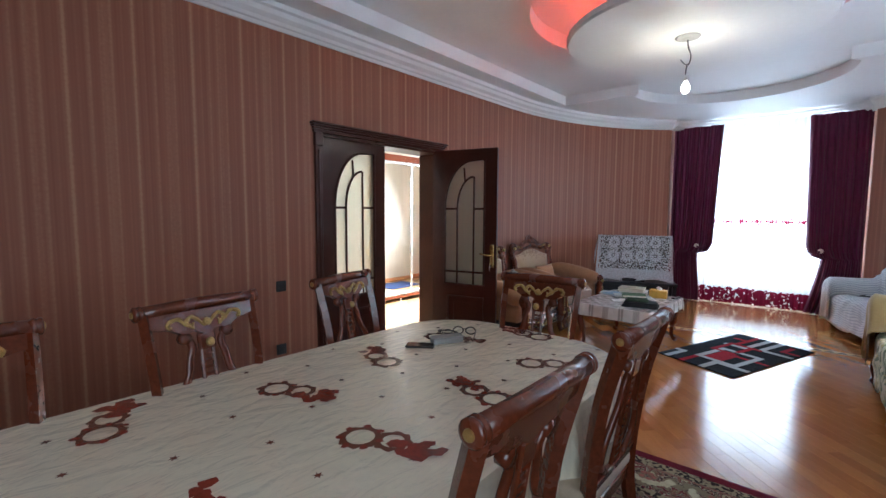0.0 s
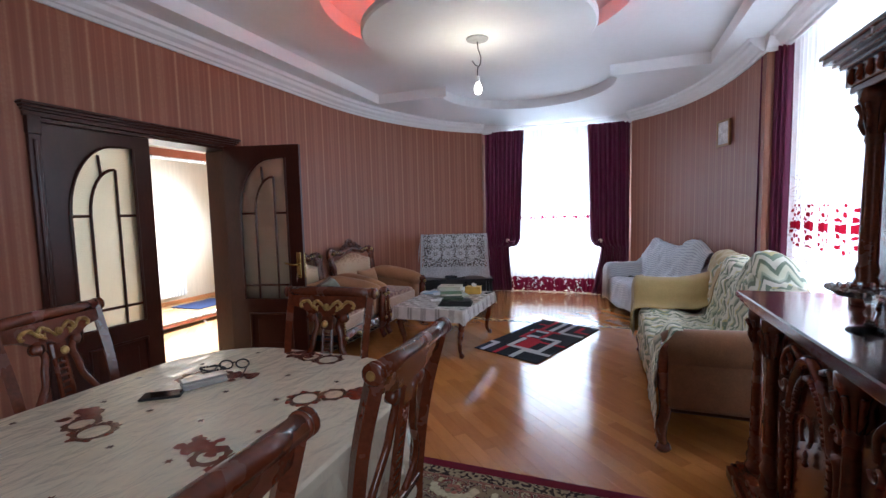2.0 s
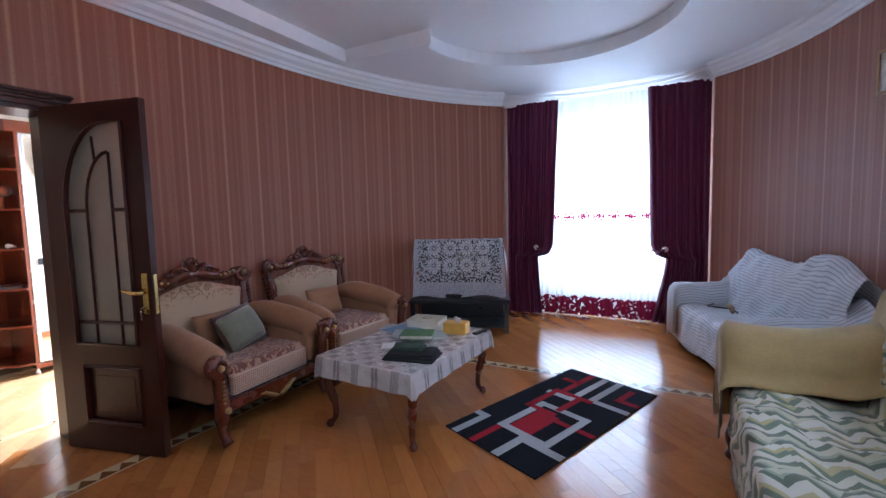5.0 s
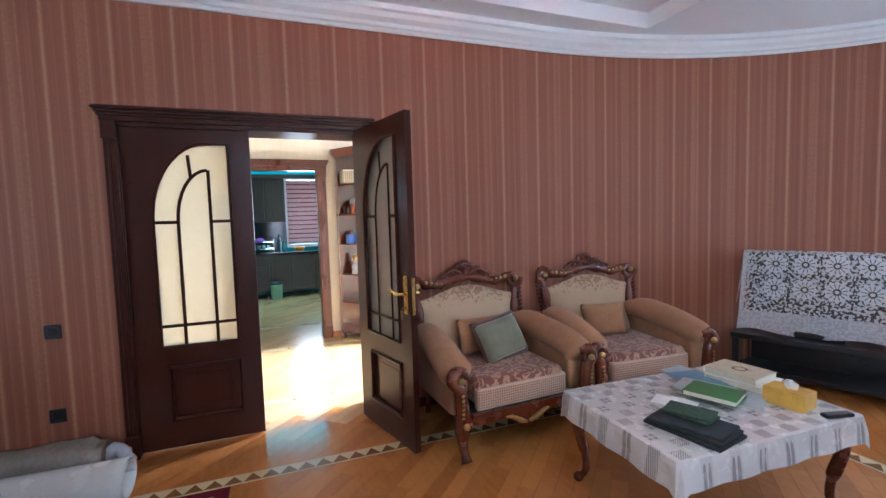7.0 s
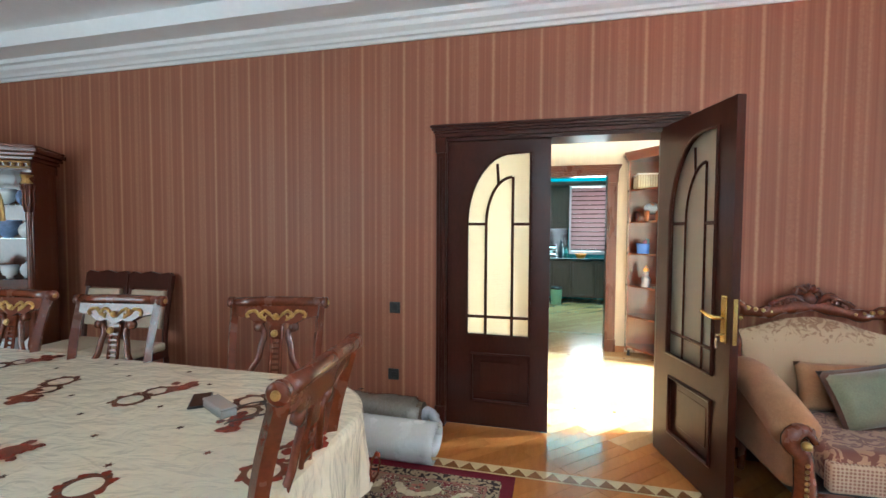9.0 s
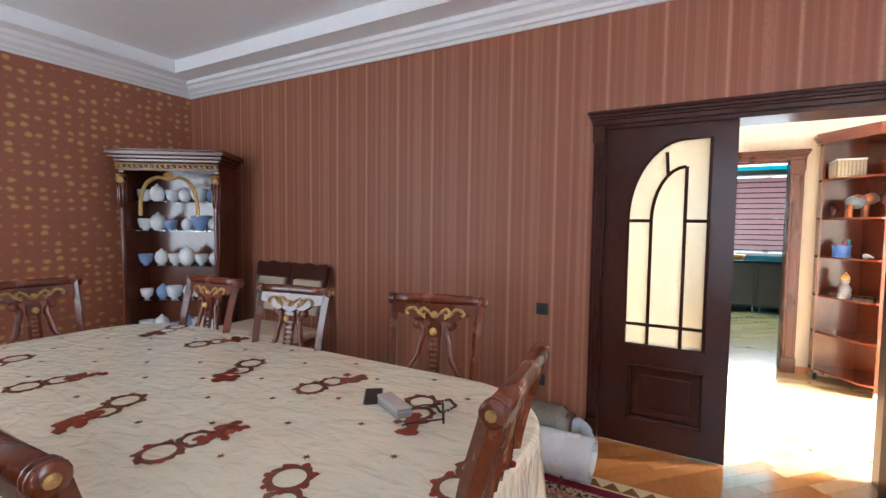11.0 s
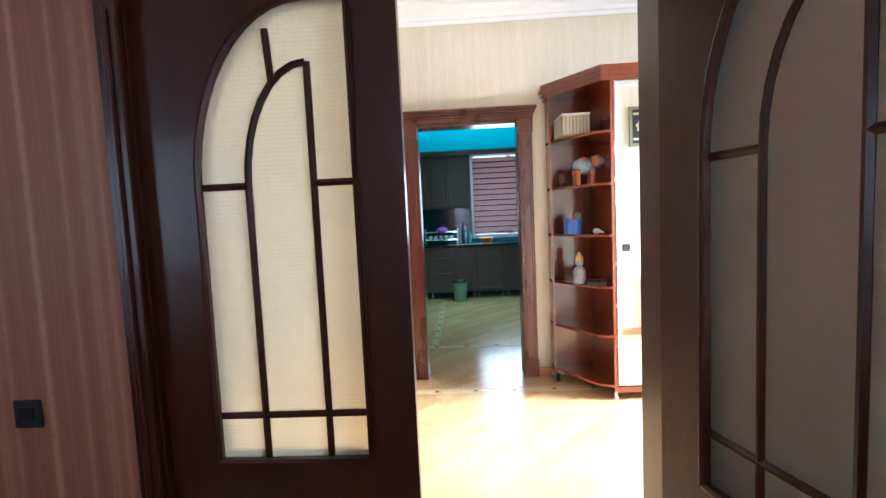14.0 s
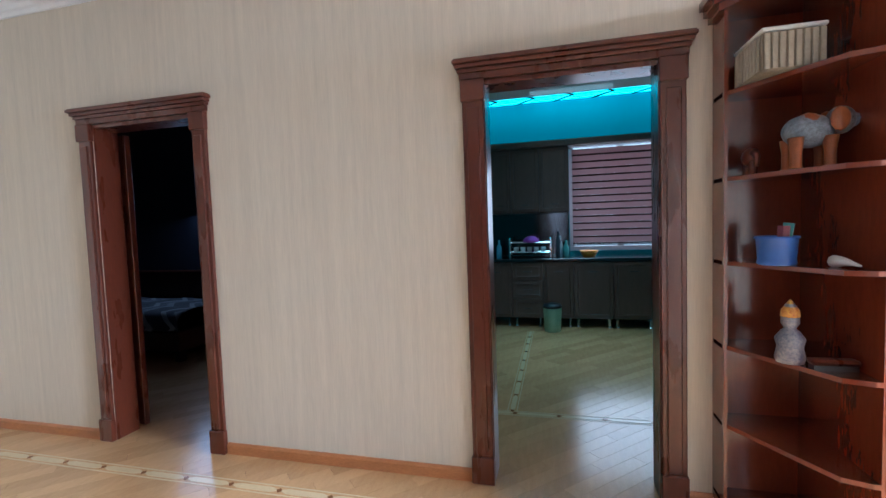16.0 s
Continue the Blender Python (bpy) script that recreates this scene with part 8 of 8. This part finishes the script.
e = on_shelf("storage_basket", 1.90, -5.50, 4.05, "beige fabric basket with white rim on the top shelf", "basket")
part("basket_body", bx((-0.13, -0.10, 0), (0.13, 0.10, 0.145), 0.01, segs=2), mat("basket_cloth", (0.26, 0.22, 0.16), 0.9, vary=0.35, scale=30, stretch=(2, 2, 0.2)), e)
for k in range(8):
    x = -0.118 + k * 0.0295
    part("slat", bx((x, -0.106, 0.01), (x + 0.022, -0.101, 0.14), 0.002), mat("basket_slat", (0.42, 0.37, 0.29), 0.7, vary=0.2), e, "pale upright slat")
    y = -0.095 + k * 0.025
    part("slat", bx((0.131, y, 0.01), (0.136, y + 0.018, 0.14), 0.002), mat("basket_slat", (0.42, 0.37, 0.29)), e, "pale upright slat")
part("rim", bx((-0.135, -0.105, 0.145), (0.135, 0.105, 0.16), 0.004), WHITEP, e, "white rim")
e = on_shelf("elephant_figurine", 1.54, -5.38, 4.12, "grey and orange patterned elephant figurine on a shelf")
bm = bmesh.new()
bmesh.ops.create_icosphere(bm, subdivisions=3, radius=0.072, matrix=Matrix.Translation((0, -0.02, 0.135)) @ Matrix.Diagonal((0.75, 1.15, 0.85, 1)))
bmesh.ops.create_icosphere(bm, subdivisions=3, radius=0.045, matrix=Matrix.Translation((0.01, 0.075, 0.165)) @ Matrix.Diagonal((0.9, 1.0, 1.1, 1)))
GLAZE = mat("elephant_glaze", (0.03, 0.04, 0.06), 0.3, vary=0.5, scale=60, second=(0.20, 0.23, 0.28))
part("elephant_body", bm, GLAZE, e, "blue-grey patterned body", smooth=True)
ORANGE = mat("elephant_orange", (0.26, 0.075, 0.02), 0.35, vary=0.3, scale=40)
for x in (-0.03, 0.03):
    for y in (-0.07, 0.035):
        bm = bmesh.new()
        lathe(bm, [(0.022, 0), (0.019, 0.01), (0.019, 0.06), (0.026, 0.11)], 10, pose(x, y, 0))
        part("leg", bm, ORANGE, e, "orange leg", smooth=True)
bm = bmesh.new()
sweep(bm, curve_pts([(0.01, 0.10, 0.165), (0.015, 0.135, 0.165), (0.015, 0.165, 0.195), (0.01, 0.165, 0.235), (0.0, 0.145, 0.25)], 4), [0.024] * 4 + [0.018] * 4 + [0.015] * 4 + [0.012] * 5, 8)
part("trunk", bm, GLAZE, e, "raised trunk", smooth=True)
for x in (-0.035, 0.05):
    bm = bmesh.new()
    bmesh.ops.create_icosphere(bm, subdivisions=2, radius=0.04, matrix=Matrix.Translation((x, 0.055, 0.165)) @ Matrix.Diagonal((0.25, 0.8, 1.1, 1)))
    part("ear", bm, ORANGE, e, "orange ear", smooth=True)
bm = bmesh.new()
bmesh.ops.create_icosphere(bm, subdivisions=2, radius=0.05, matrix=Matrix.Translation((0, -0.02, 0.155)) @ Matrix.Diagonal((1.0, 0.9, 0.95, 1)))
part("saddle_cloth", bm, ORANGE, e, "orange saddle cloth", smooth=True)
e = on_shelf("elephant_figurine", 1.54, -5.58, 3.99, "small brown wooden elephant figurine on a shelf")
bm = bmesh.new()
bmesh.ops.create_icosphere(bm, subdivisions=2, radius=0.05, matrix=Matrix.Translation((0, 0, 0.075)) @ Matrix.Diagonal((1.0, 0.6, 0.8, 1)))
for x in (-0.025, 0.03):
    lathe(bm, [(0.015, 0), (0.016, 0.06)], 8, pose(x, 0, 0))
sweep(bm, [(0.04, 0, 0.09), (0.065, 0, 0.07), (0.062, 0, 0.03)], [0.018, 0.012, 0.008], 6)
part("elephant", bm, WOOD_HALL, e, smooth=True)
e = on_shelf("tub", 1.18, -5.44, 4.03, "blue plastic tub with things in it on a shelf", "tub")
bm = bmesh.new()
lathe(bm, [(0.058, 0), (0.066, 0.006), (0.062, 0.02), (0.068, 0.10), (0.074, 0.104), (0.072, 0.112), (0.062, 0.11), (0.055, 0.02), (0.01, 0.015)], 22)
part("tub_body", bm, mat("plastic_blue", (0.05, 0.13, 0.45), 0.35, vary=0.08), e, smooth=True)
bm = bmesh.new()
sweep(bm, [(0.02, 0.01, 0.02), (0.01, 0.02, 0.15)], [0.02, 0.022], 6)
part("brush", bm, mat("plastic_maroon", (0.2, 0.03, 0.05), 0.4), e, "maroon brush handle")
bm = bmesh.new()
sweep(bm, [(-0.02, 0.03, 0.02), (-0.02, 0.05, 0.16)], [0.018, 0.02], 6)
part("bottle", bm, mat("plastic_teal", (0.02, 0.22, 0.2), 0.3), e, "teal bottle")
e = on_shelf("shell", 1.18, -5.30, 4.17, "small white shell on a shelf")
bm = bmesh.new()
sweep(bm, curve_pts([(-0.05, 0, 0.02), (0, 0.01, 0.022), (0.05, 0.03, 0.012)], 4), [0.022, 0.022, 0.02, 0.018, 0.015, 0.012, 0.008, 0.006, 0.003], 8)
part("shell_body", bm, WHITEP, e, smooth=True)
e = on_shelf("figurine", 0.81, -5.40, 4.06, "small white and blue garden gnome figurine with red cap")
bm = bmesh.new()
lathe(bm, [(0.045, 0), (0.05, 0.02), (0.042, 0.06), (0.05, 0.09), (0.03, 0.12), (0.018, 0.13), (0.03, 0.15), (0.03, 0.175), (0.022, 0.19), (0.026, 0.2), (0.018, 0.22), (0.003, 0.235)], 14)
part("figurine_body", bm, mat("gnome_glaze", (0.03, 0.05, 0.20), 0.3, vary=0.3, scale=14, second=(0.36, 0.34, 0.33)), e, smooth=True)
bm = bmesh.new()
lathe(bm, [(0.032, 0.176), (0.03, 0.2), (0.015, 0.222), (0.003, 0.24)], 14)
part("cap", bm, mat("gnome_red", (0.55, 0.05, 0.03), 0.4, vary=0.3, scale=20, second=(0.6, 0.4, 0.05)), e, "red and yellow cap", smooth=True)
e = on_shelf("shoe_brush", 0.81, -5.32, 4.16, "wooden shoe brush lying on a shelf", "brush")
bm = bx((-0.025, -0.075, 0.018), (0.025, 0.075, 0.04), 0.012, segs=2)
part("brush_back", bm, WOOD_HALL, e, smooth=True)
part("bristles", bx((-0.02, -0.068, 0), (0.02, 0.068, 0.018)), BLACK, e, kind="stuff")

# ---- hall: radiator, framed picture, mat (seen in the mirror too) ----
ra = empty("radiator", pose(-3.555, 5.18, 0), "white panel radiator on the hall wall", "radiator")
for i in range(16):
    bm = bmesh.new()
    box(bm, (-0.085, i * 0.058, 0.14), (-0.01, i * 0.058 + 0.055, 0.70), 0.012, None, 2)
    part("fin", bm, FRAMEW, ra)
bm = bmesh.new()
sweep(bm, [(-0.045, -0.02, 0.18), (-0.045, 0.96, 0.18)], 0.014, 8)
part("pipe", bm, FRAMEW, ra)
fr = empty("framed_panel", pose(-3.552, 5.32, 2.22) @ pose(0, 0, 0, 0, 0, -90), "black and gold framed panel with three medallions on the hall wall", "picture")
part("panel", bx((-0.31, -0.012, -0.19), (0.31, 0.0, 0.19)), BLACK, fr)
GOLDL = mat("pale_gold_print", (0.5, 0.47, 0.28), 0.4, vary=0.2, scale=60)
bm = plate([[(-0.33, -0.205), (0.33, -0.205), (0.33, 0.205), (-0.33, 0.205)], [(-0.30, -0.175), (-0.30, 0.175), (0.30, 0.175), (0.30, -0.175)]], 0.0, 0.02, XZ)
part("panel_frame", bm, mat("frame_green_gold", (0.22, 0.22, 0.14), 0.3, metal=0.4), fr)
for x in (-0.18, 0, 0.18):
    bm = bmesh.new()
    ring_print(bm, pose(x, -0.014, 0, 90), 0.055, 0.075, 24, 0.0, random.Random(2))
    disc(bm, 0, 0, 0.03, 0.001, 9, pose(x, -0.014, 0, 90), 0.6, random.Random(3))
    part("medallion", bm, GOLDL, fr, "pale gold medallion")
for z in (-0.13, 0.13):
    part("gold_band", bx((-0.29, -0.0145, z - 0.012), (0.29, -0.0125, z + 0.012)), GOLDL, fr)
mt = empty("door_mat", pose(0, 0, 0), "dark blue door mat on the hall floor", "mat")
part("mat_pile", bx((-4.35, 5.7, 0.003), (-3.75, 6.5, 0.014), 0.003), mat("mat_navy", (0.02, 0.03, 0.08), 0.95, vary=0.3, scale=50), mt)
socket2 = empty("wall_socket", pose(-3.545, 4.95, 0.95), "small grey switch on the hall wall", "switch")
part("plate", bx((-0.01, -0.04, -0.04), (0.0, 0.04, 0.04), 0.003), DARKMETAL, socket2)

# ---- bedroom: bed ----
be = empty("bed", pose(0, 0, 0), "dark wooden bed with a striped grey blanket", "bed")
part("bed_frame", bx((-8.3, -2.9, 0.10), (-7.3, -0.75, 0.34), 0.02), WOOD_DARK, be)
part("headboard", bx((-8.35, -2.95, 0), (-8.28, -0.7, 0.9), 0.02), WOOD_DARK, be)
for x in (-8.25, -7.4):
    part("leg", bx((x, -0.85, 0), (x + 0.08, -0.77, 0.1)), WOOD_DARK, be)
BLK = zigzag("blanket_striped", 0.5, 0.2, [(0.03, 0.035, 0.05), (0.30, 0.32, 0.33), (0.05, 0.06, 0.08), (0.2, 0.22, 0.24)], [0, 0.45, 0.6, 0.8])
draped("blanket", [(-8.3, 0.45), (-8.2, 0.54), (-7.8, 0.56), (-7.4, 0.55), (-7.27, 0.47), (-7.26, 0.34)], -2.85, -0.73, BLK, be, seed=31, wrinkle=0.02, ny=30)

# ---- kitchen ----
KD = mat("kitchen_oak_dark", (0.085, 0.052, 0.040), 0.35, vary=0.25, scale=5, stretch=(4, 4, 0.6))
GRAN = mat("granite_black", (0.012, 0.012, 0.013), 0.08, vary=0.5, scale=60, coat=0.6)
XB, XK = -9.93, -9.33


def cabinet_door(parent, x, y0, y1, z0, z1, drawer=False):
    d = part("drawer" if drawer else "door", bx((x, y0 + 0.004, z0 + 0.004), (x + 0.02, y1 - 0.004, z1 - 0.004), 0.003), KD, parent)
    if y1 - y0 > 0.16 and z1 - z0 > 0.12:
        bm = bmesh.new()
        sweep(bm, [(x + 0.021, y0 + 0.05, z0 + 0.05), (x + 0.021, y1 - 0.05, z0 + 0.05), (x + 0.021, y1 - 0.05, z1 - 0.05), (x + 0.021, y0 + 0.05, z1 - 0.05), (x + 0.021, y0 + 0.05, z0 + 0.05)], 0.008, 5)
        part("panel_moulding", bm, KD, d)
    bm = bmesh.new()
    yc, zc = (y0 + y1) / 2, (z0 + z1) / 2 if drawer else (z1 - 0.12 if z0 < 1 else z0 + 0.1)
    sweep(bm, [(x + 0.024, yc - 0.05, zc), (x + 0.045, yc - 0.045, zc), (x + 0.045, yc + 0.045, zc), (x + 0.024, yc + 0.05, zc)], 0.005, 5)
    part("handle", bm, DARKMETAL, d, "dark bow handle")


CHROMEF = mat("chrome_leg", (0.7, 0.72, 0.73), 0.15, metal=0.9)
ys = [1.75, 2.22, 2.62, 3.02, 3.40, 3.88, 4.36, 4.95]
for i, (a, b) in enumerate(zip(ys, ys[1:])):
    e = empty("base_cabinet", pose(0, 0, 0), "dark oak kitchen base cabinet with three drawers under black worktop" if i == 2 else "dark oak kitchen base cabinet under black worktop", "cabinet", "kitchen base cabinets")
    part("carcass", bx((XB, a + 0.001, 0.12), (XK - 0.001, b - 0.001, 0.86)), KD, e)
    if i == 2:
        for z0, z1 in ((0.13, 0.38), (0.38, 0.62), (0.62, 0.85)):
            cabinet_door(e, XK, a, b, z0, z1, True)
    else:
        cabinet_door(e, XK, a, b, 0.13, 0.85)
    for y in (a + 0.05, b - 0.05):
        bm = bmesh.new()
        lathe(bm, [(0.018, 0), (0.022, 0.01), (0.014, 0.02), (0.014, 0.12)], 8, pose(XK - 0.03, y, 0))
        part("leg", bm, CHROMEF, e, "chrome leg")
wt = empty("worktop", pose(0, 0, 0), "polished black granite worktop on the kitchen cabinets", "worktop")
part("slab", bx((XB, 1.75, 0.861), (XK + 0.03, 4.95, 0.90), 0.004), GRAN, wt)
ys = [1.75, 2.30, 2.60, 2.98, 3.37]
for i, (a, b) in enumerate(zip(ys, ys[1:])):
    e = empty("wall_cabinet", pose(0, 0, 0), "dark oak kitchen wall cabinet on turquoise wall", "cabinet", "kitchen wall cabinets")
    part("carcass", bx((XB, a + 0.001, 1.50), (-9.62, b - 0.001, 2.37)), KD, e)
    cabinet_door(e, -9.62, a, b, 1.51, 2.36)
cr = empty("cabinet_cornice", pose(0, 0, 0), "dark oak cornice along the kitchen cabinets and blind", "cornice")
part("cornice_board", bx((XB, 1.75, 2.371), (-9.57, 4.95, 2.46), 0.008), KD, cr)
sp_ = empty("splashback", pose(0, 0, 0), "black glossy splashback behind the worktop", "splashback")
part("panel", bx((XB - 0.018, 1.75, 0.901), (XB, 3.37, 1.50)), GRAN, sp_)
bl = empty("roller_blind", pose(0, 0, 0), "day and night blind with brown and pink bands", "blind")
BL1 = mat("blind_pink", (0.55, 0.38, 0.40), 0.8, vary=0.08)
_N, _L, _b = nodes_of(BL1)
_tr = _N.new("ShaderNodeBsdfTranslucent")
_tr.inputs[0].default_value = (0.6, 0.42, 0.42, 1)
_mx = _N.new("ShaderNodeMixShader")
_mx.inputs[0].default_value = 0.45
_L.new(_b.outputs[0], _mx.inputs[1])
_L.new(_tr.outputs[0], _mx.inputs[2])
_L.new(_mx.outputs[0], _N["Material Output"].inputs[0])
BL2 = mat("blind_brown", (0.07, 0.035, 0.03), 0.8, vary=0.08)
for i in range(14):
    z = 2.35 - i * 0.093
    part("blind_band", bx((-9.86, 3.42, z - 0.070), (-9.856, 4.72, z)), BL1, bl, "pinkish band")
    part("blind_band", bx((-9.858, 3.42, z - 0.093), (-9.852, 4.72, z - 0.071)), BL2, bl, "dark band")
part("bottom_bar", bx((-9.868, 3.42, 1.03), (-9.85, 4.72, 1.045), 0.004), BL2, bl)
# strip of lit glass high in the kitchen and its light
cg = empty("ceiling_light_panel", pose(0, 0, 0), "turquoise lit glass strip below the kitchen ceiling", "ceiling light")
TQ = glow("turquoise_light", (0.12, 0.85, 0.95), 4)
part("light_glass", bx((-9.84, 1.6, 3.03), (-9.36, 5.2, 3.06)), TQ, cg)
for k in range(7):
    bm = bmesh.new()
    y = 1.7 + k * 0.5
    sweep(bm, [(-9.84, y, 3.025), (-9.6, y + 0.25, 3.025), (-9.36, y, 3.025)], 0.012, 5)
    part("leading", bm, DARKMETAL, cg, "dark lead line")
part("panel_edge", bx((-9.36, 1.5, 2.98), (-9.32, 5.3, 3.099)), WHITEP, cg)
bn = empty("pedal_bin", pose(-9.14, 3.13, 0), "pale green pedal bin with dark lid on the kitchen floor", "bin")
bm = bmesh.new()
lathe(bm, [(0.095, 0.0), (0.10, 0.01), (0.115, 0.29), (0.112, 0.30)], 20)
part("bin_body", bm, mat("plastic_pale_green", (0.30, 0.42, 0.28), 0.4, vary=0.12), bn, smooth=True)
bm = bmesh.new()
lathe(bm, [(0.118, 0.301), (0.12, 0.32), (0.10, 0.345), (0.02, 0.36)], 20)
part("lid", bm, BLACK, bn, smooth=True)
dr = empty("dish_rack", pose(-9.62, 2.85, 0.90), "chrome dish rack with cups on the worktop", "dish rack")
for y in (-0.27, 0.27):
    bm = bmesh.new()
    box(bm, (-0.12, y - 0.012, 0), (0.12, y + 0.012, 0.26), 0.004)
    part("end_frame", bm, CHROMEF, dr)
for z in (0.07, 0.20):
    bm = bmesh.new()
    for x in (-0.11, -0.04, 0.04, 0.11):
        sweep(bm, [(x, -0.27, z), (x, 0.27, z)], 0.006, 5)
    part("rack_shelf", bm, CHROMEF, dr)
for i in range(5):
    e = empty("cup", pose(-9.58, 2.66 + i * 0.09, 0.98), "white cup on the dish rack", "cup", "cups")
    bm = bmesh.new()
    lathe(bm, [(0.025, 0), (0.035, 0.03), (0.036, 0.06), (0.03, 0.06), (0.005, 0.01)], 12)
    part("cup_body", bm, CHINA, e, smooth=True)
e = empty("bowl", pose(-9.60, 2.86, 1.108), "purple bowl on the dish rack", "bowl")
bm = bmesh.new()
lathe(bm, [(0.11, 0.0), (0.10, 0.04), (0.05, 0.075), (0.01, 0.08)], 18)
part("bowl_body", bm, mat("plastic_purple", (0.32, 0.05, 0.4), 0.4), e, smooth=True)
e = empty("bowl", pose(-9.45, 3.60, 0.90), "orange plastic bowl on the worktop", "bowl")
bm = bmesh.new()
lathe(bm, [(0.07, 0.0), (0.12, 0.09), (0.11, 0.09), (0.02, 0.02)], 18)
part("bowl_body", bm, mat("plastic_orange", (0.75, 0.28, 0.02), 0.4), e, smooth=True)
for y, h, c in ((2.42, 0.24, (0.12, 0.35, 0.5)), (3.24, 0.28, (0.4, 0.45, 0.5)), (3.32, 0.22, (0.1, 0.3, 0.28)), (3.22, 0.34, (0.05, 0.06, 0.08))):
    e = empty("bottle", pose(-9.62 + 0.1 * (h - 0.2), y, 0.90), "bottle standing on the kitchen worktop", "bottle", "bottles on the worktop")
    bm = bmesh.new()
    lathe(bm, [(0.035, 0), (0.037, 0.02), (0.036, h * 0.6), (0.014, h * 0.8), (0.014, h * 0.93), (0.017, h)], 12)
    part("bottle_body", bm, mat("bottle_%d" % int(h * 100), c, 0.25, vary=0.2), e, smooth=True)



# ---- nearest parquet strips, piece by piece ----
for px, py in LIV[1]:
    ob = new("parquet_strip", LIV[0])
    ob.parent = FLOOR
    ob.matrix_local = pose(px, py, 0, 0, 0, -45)
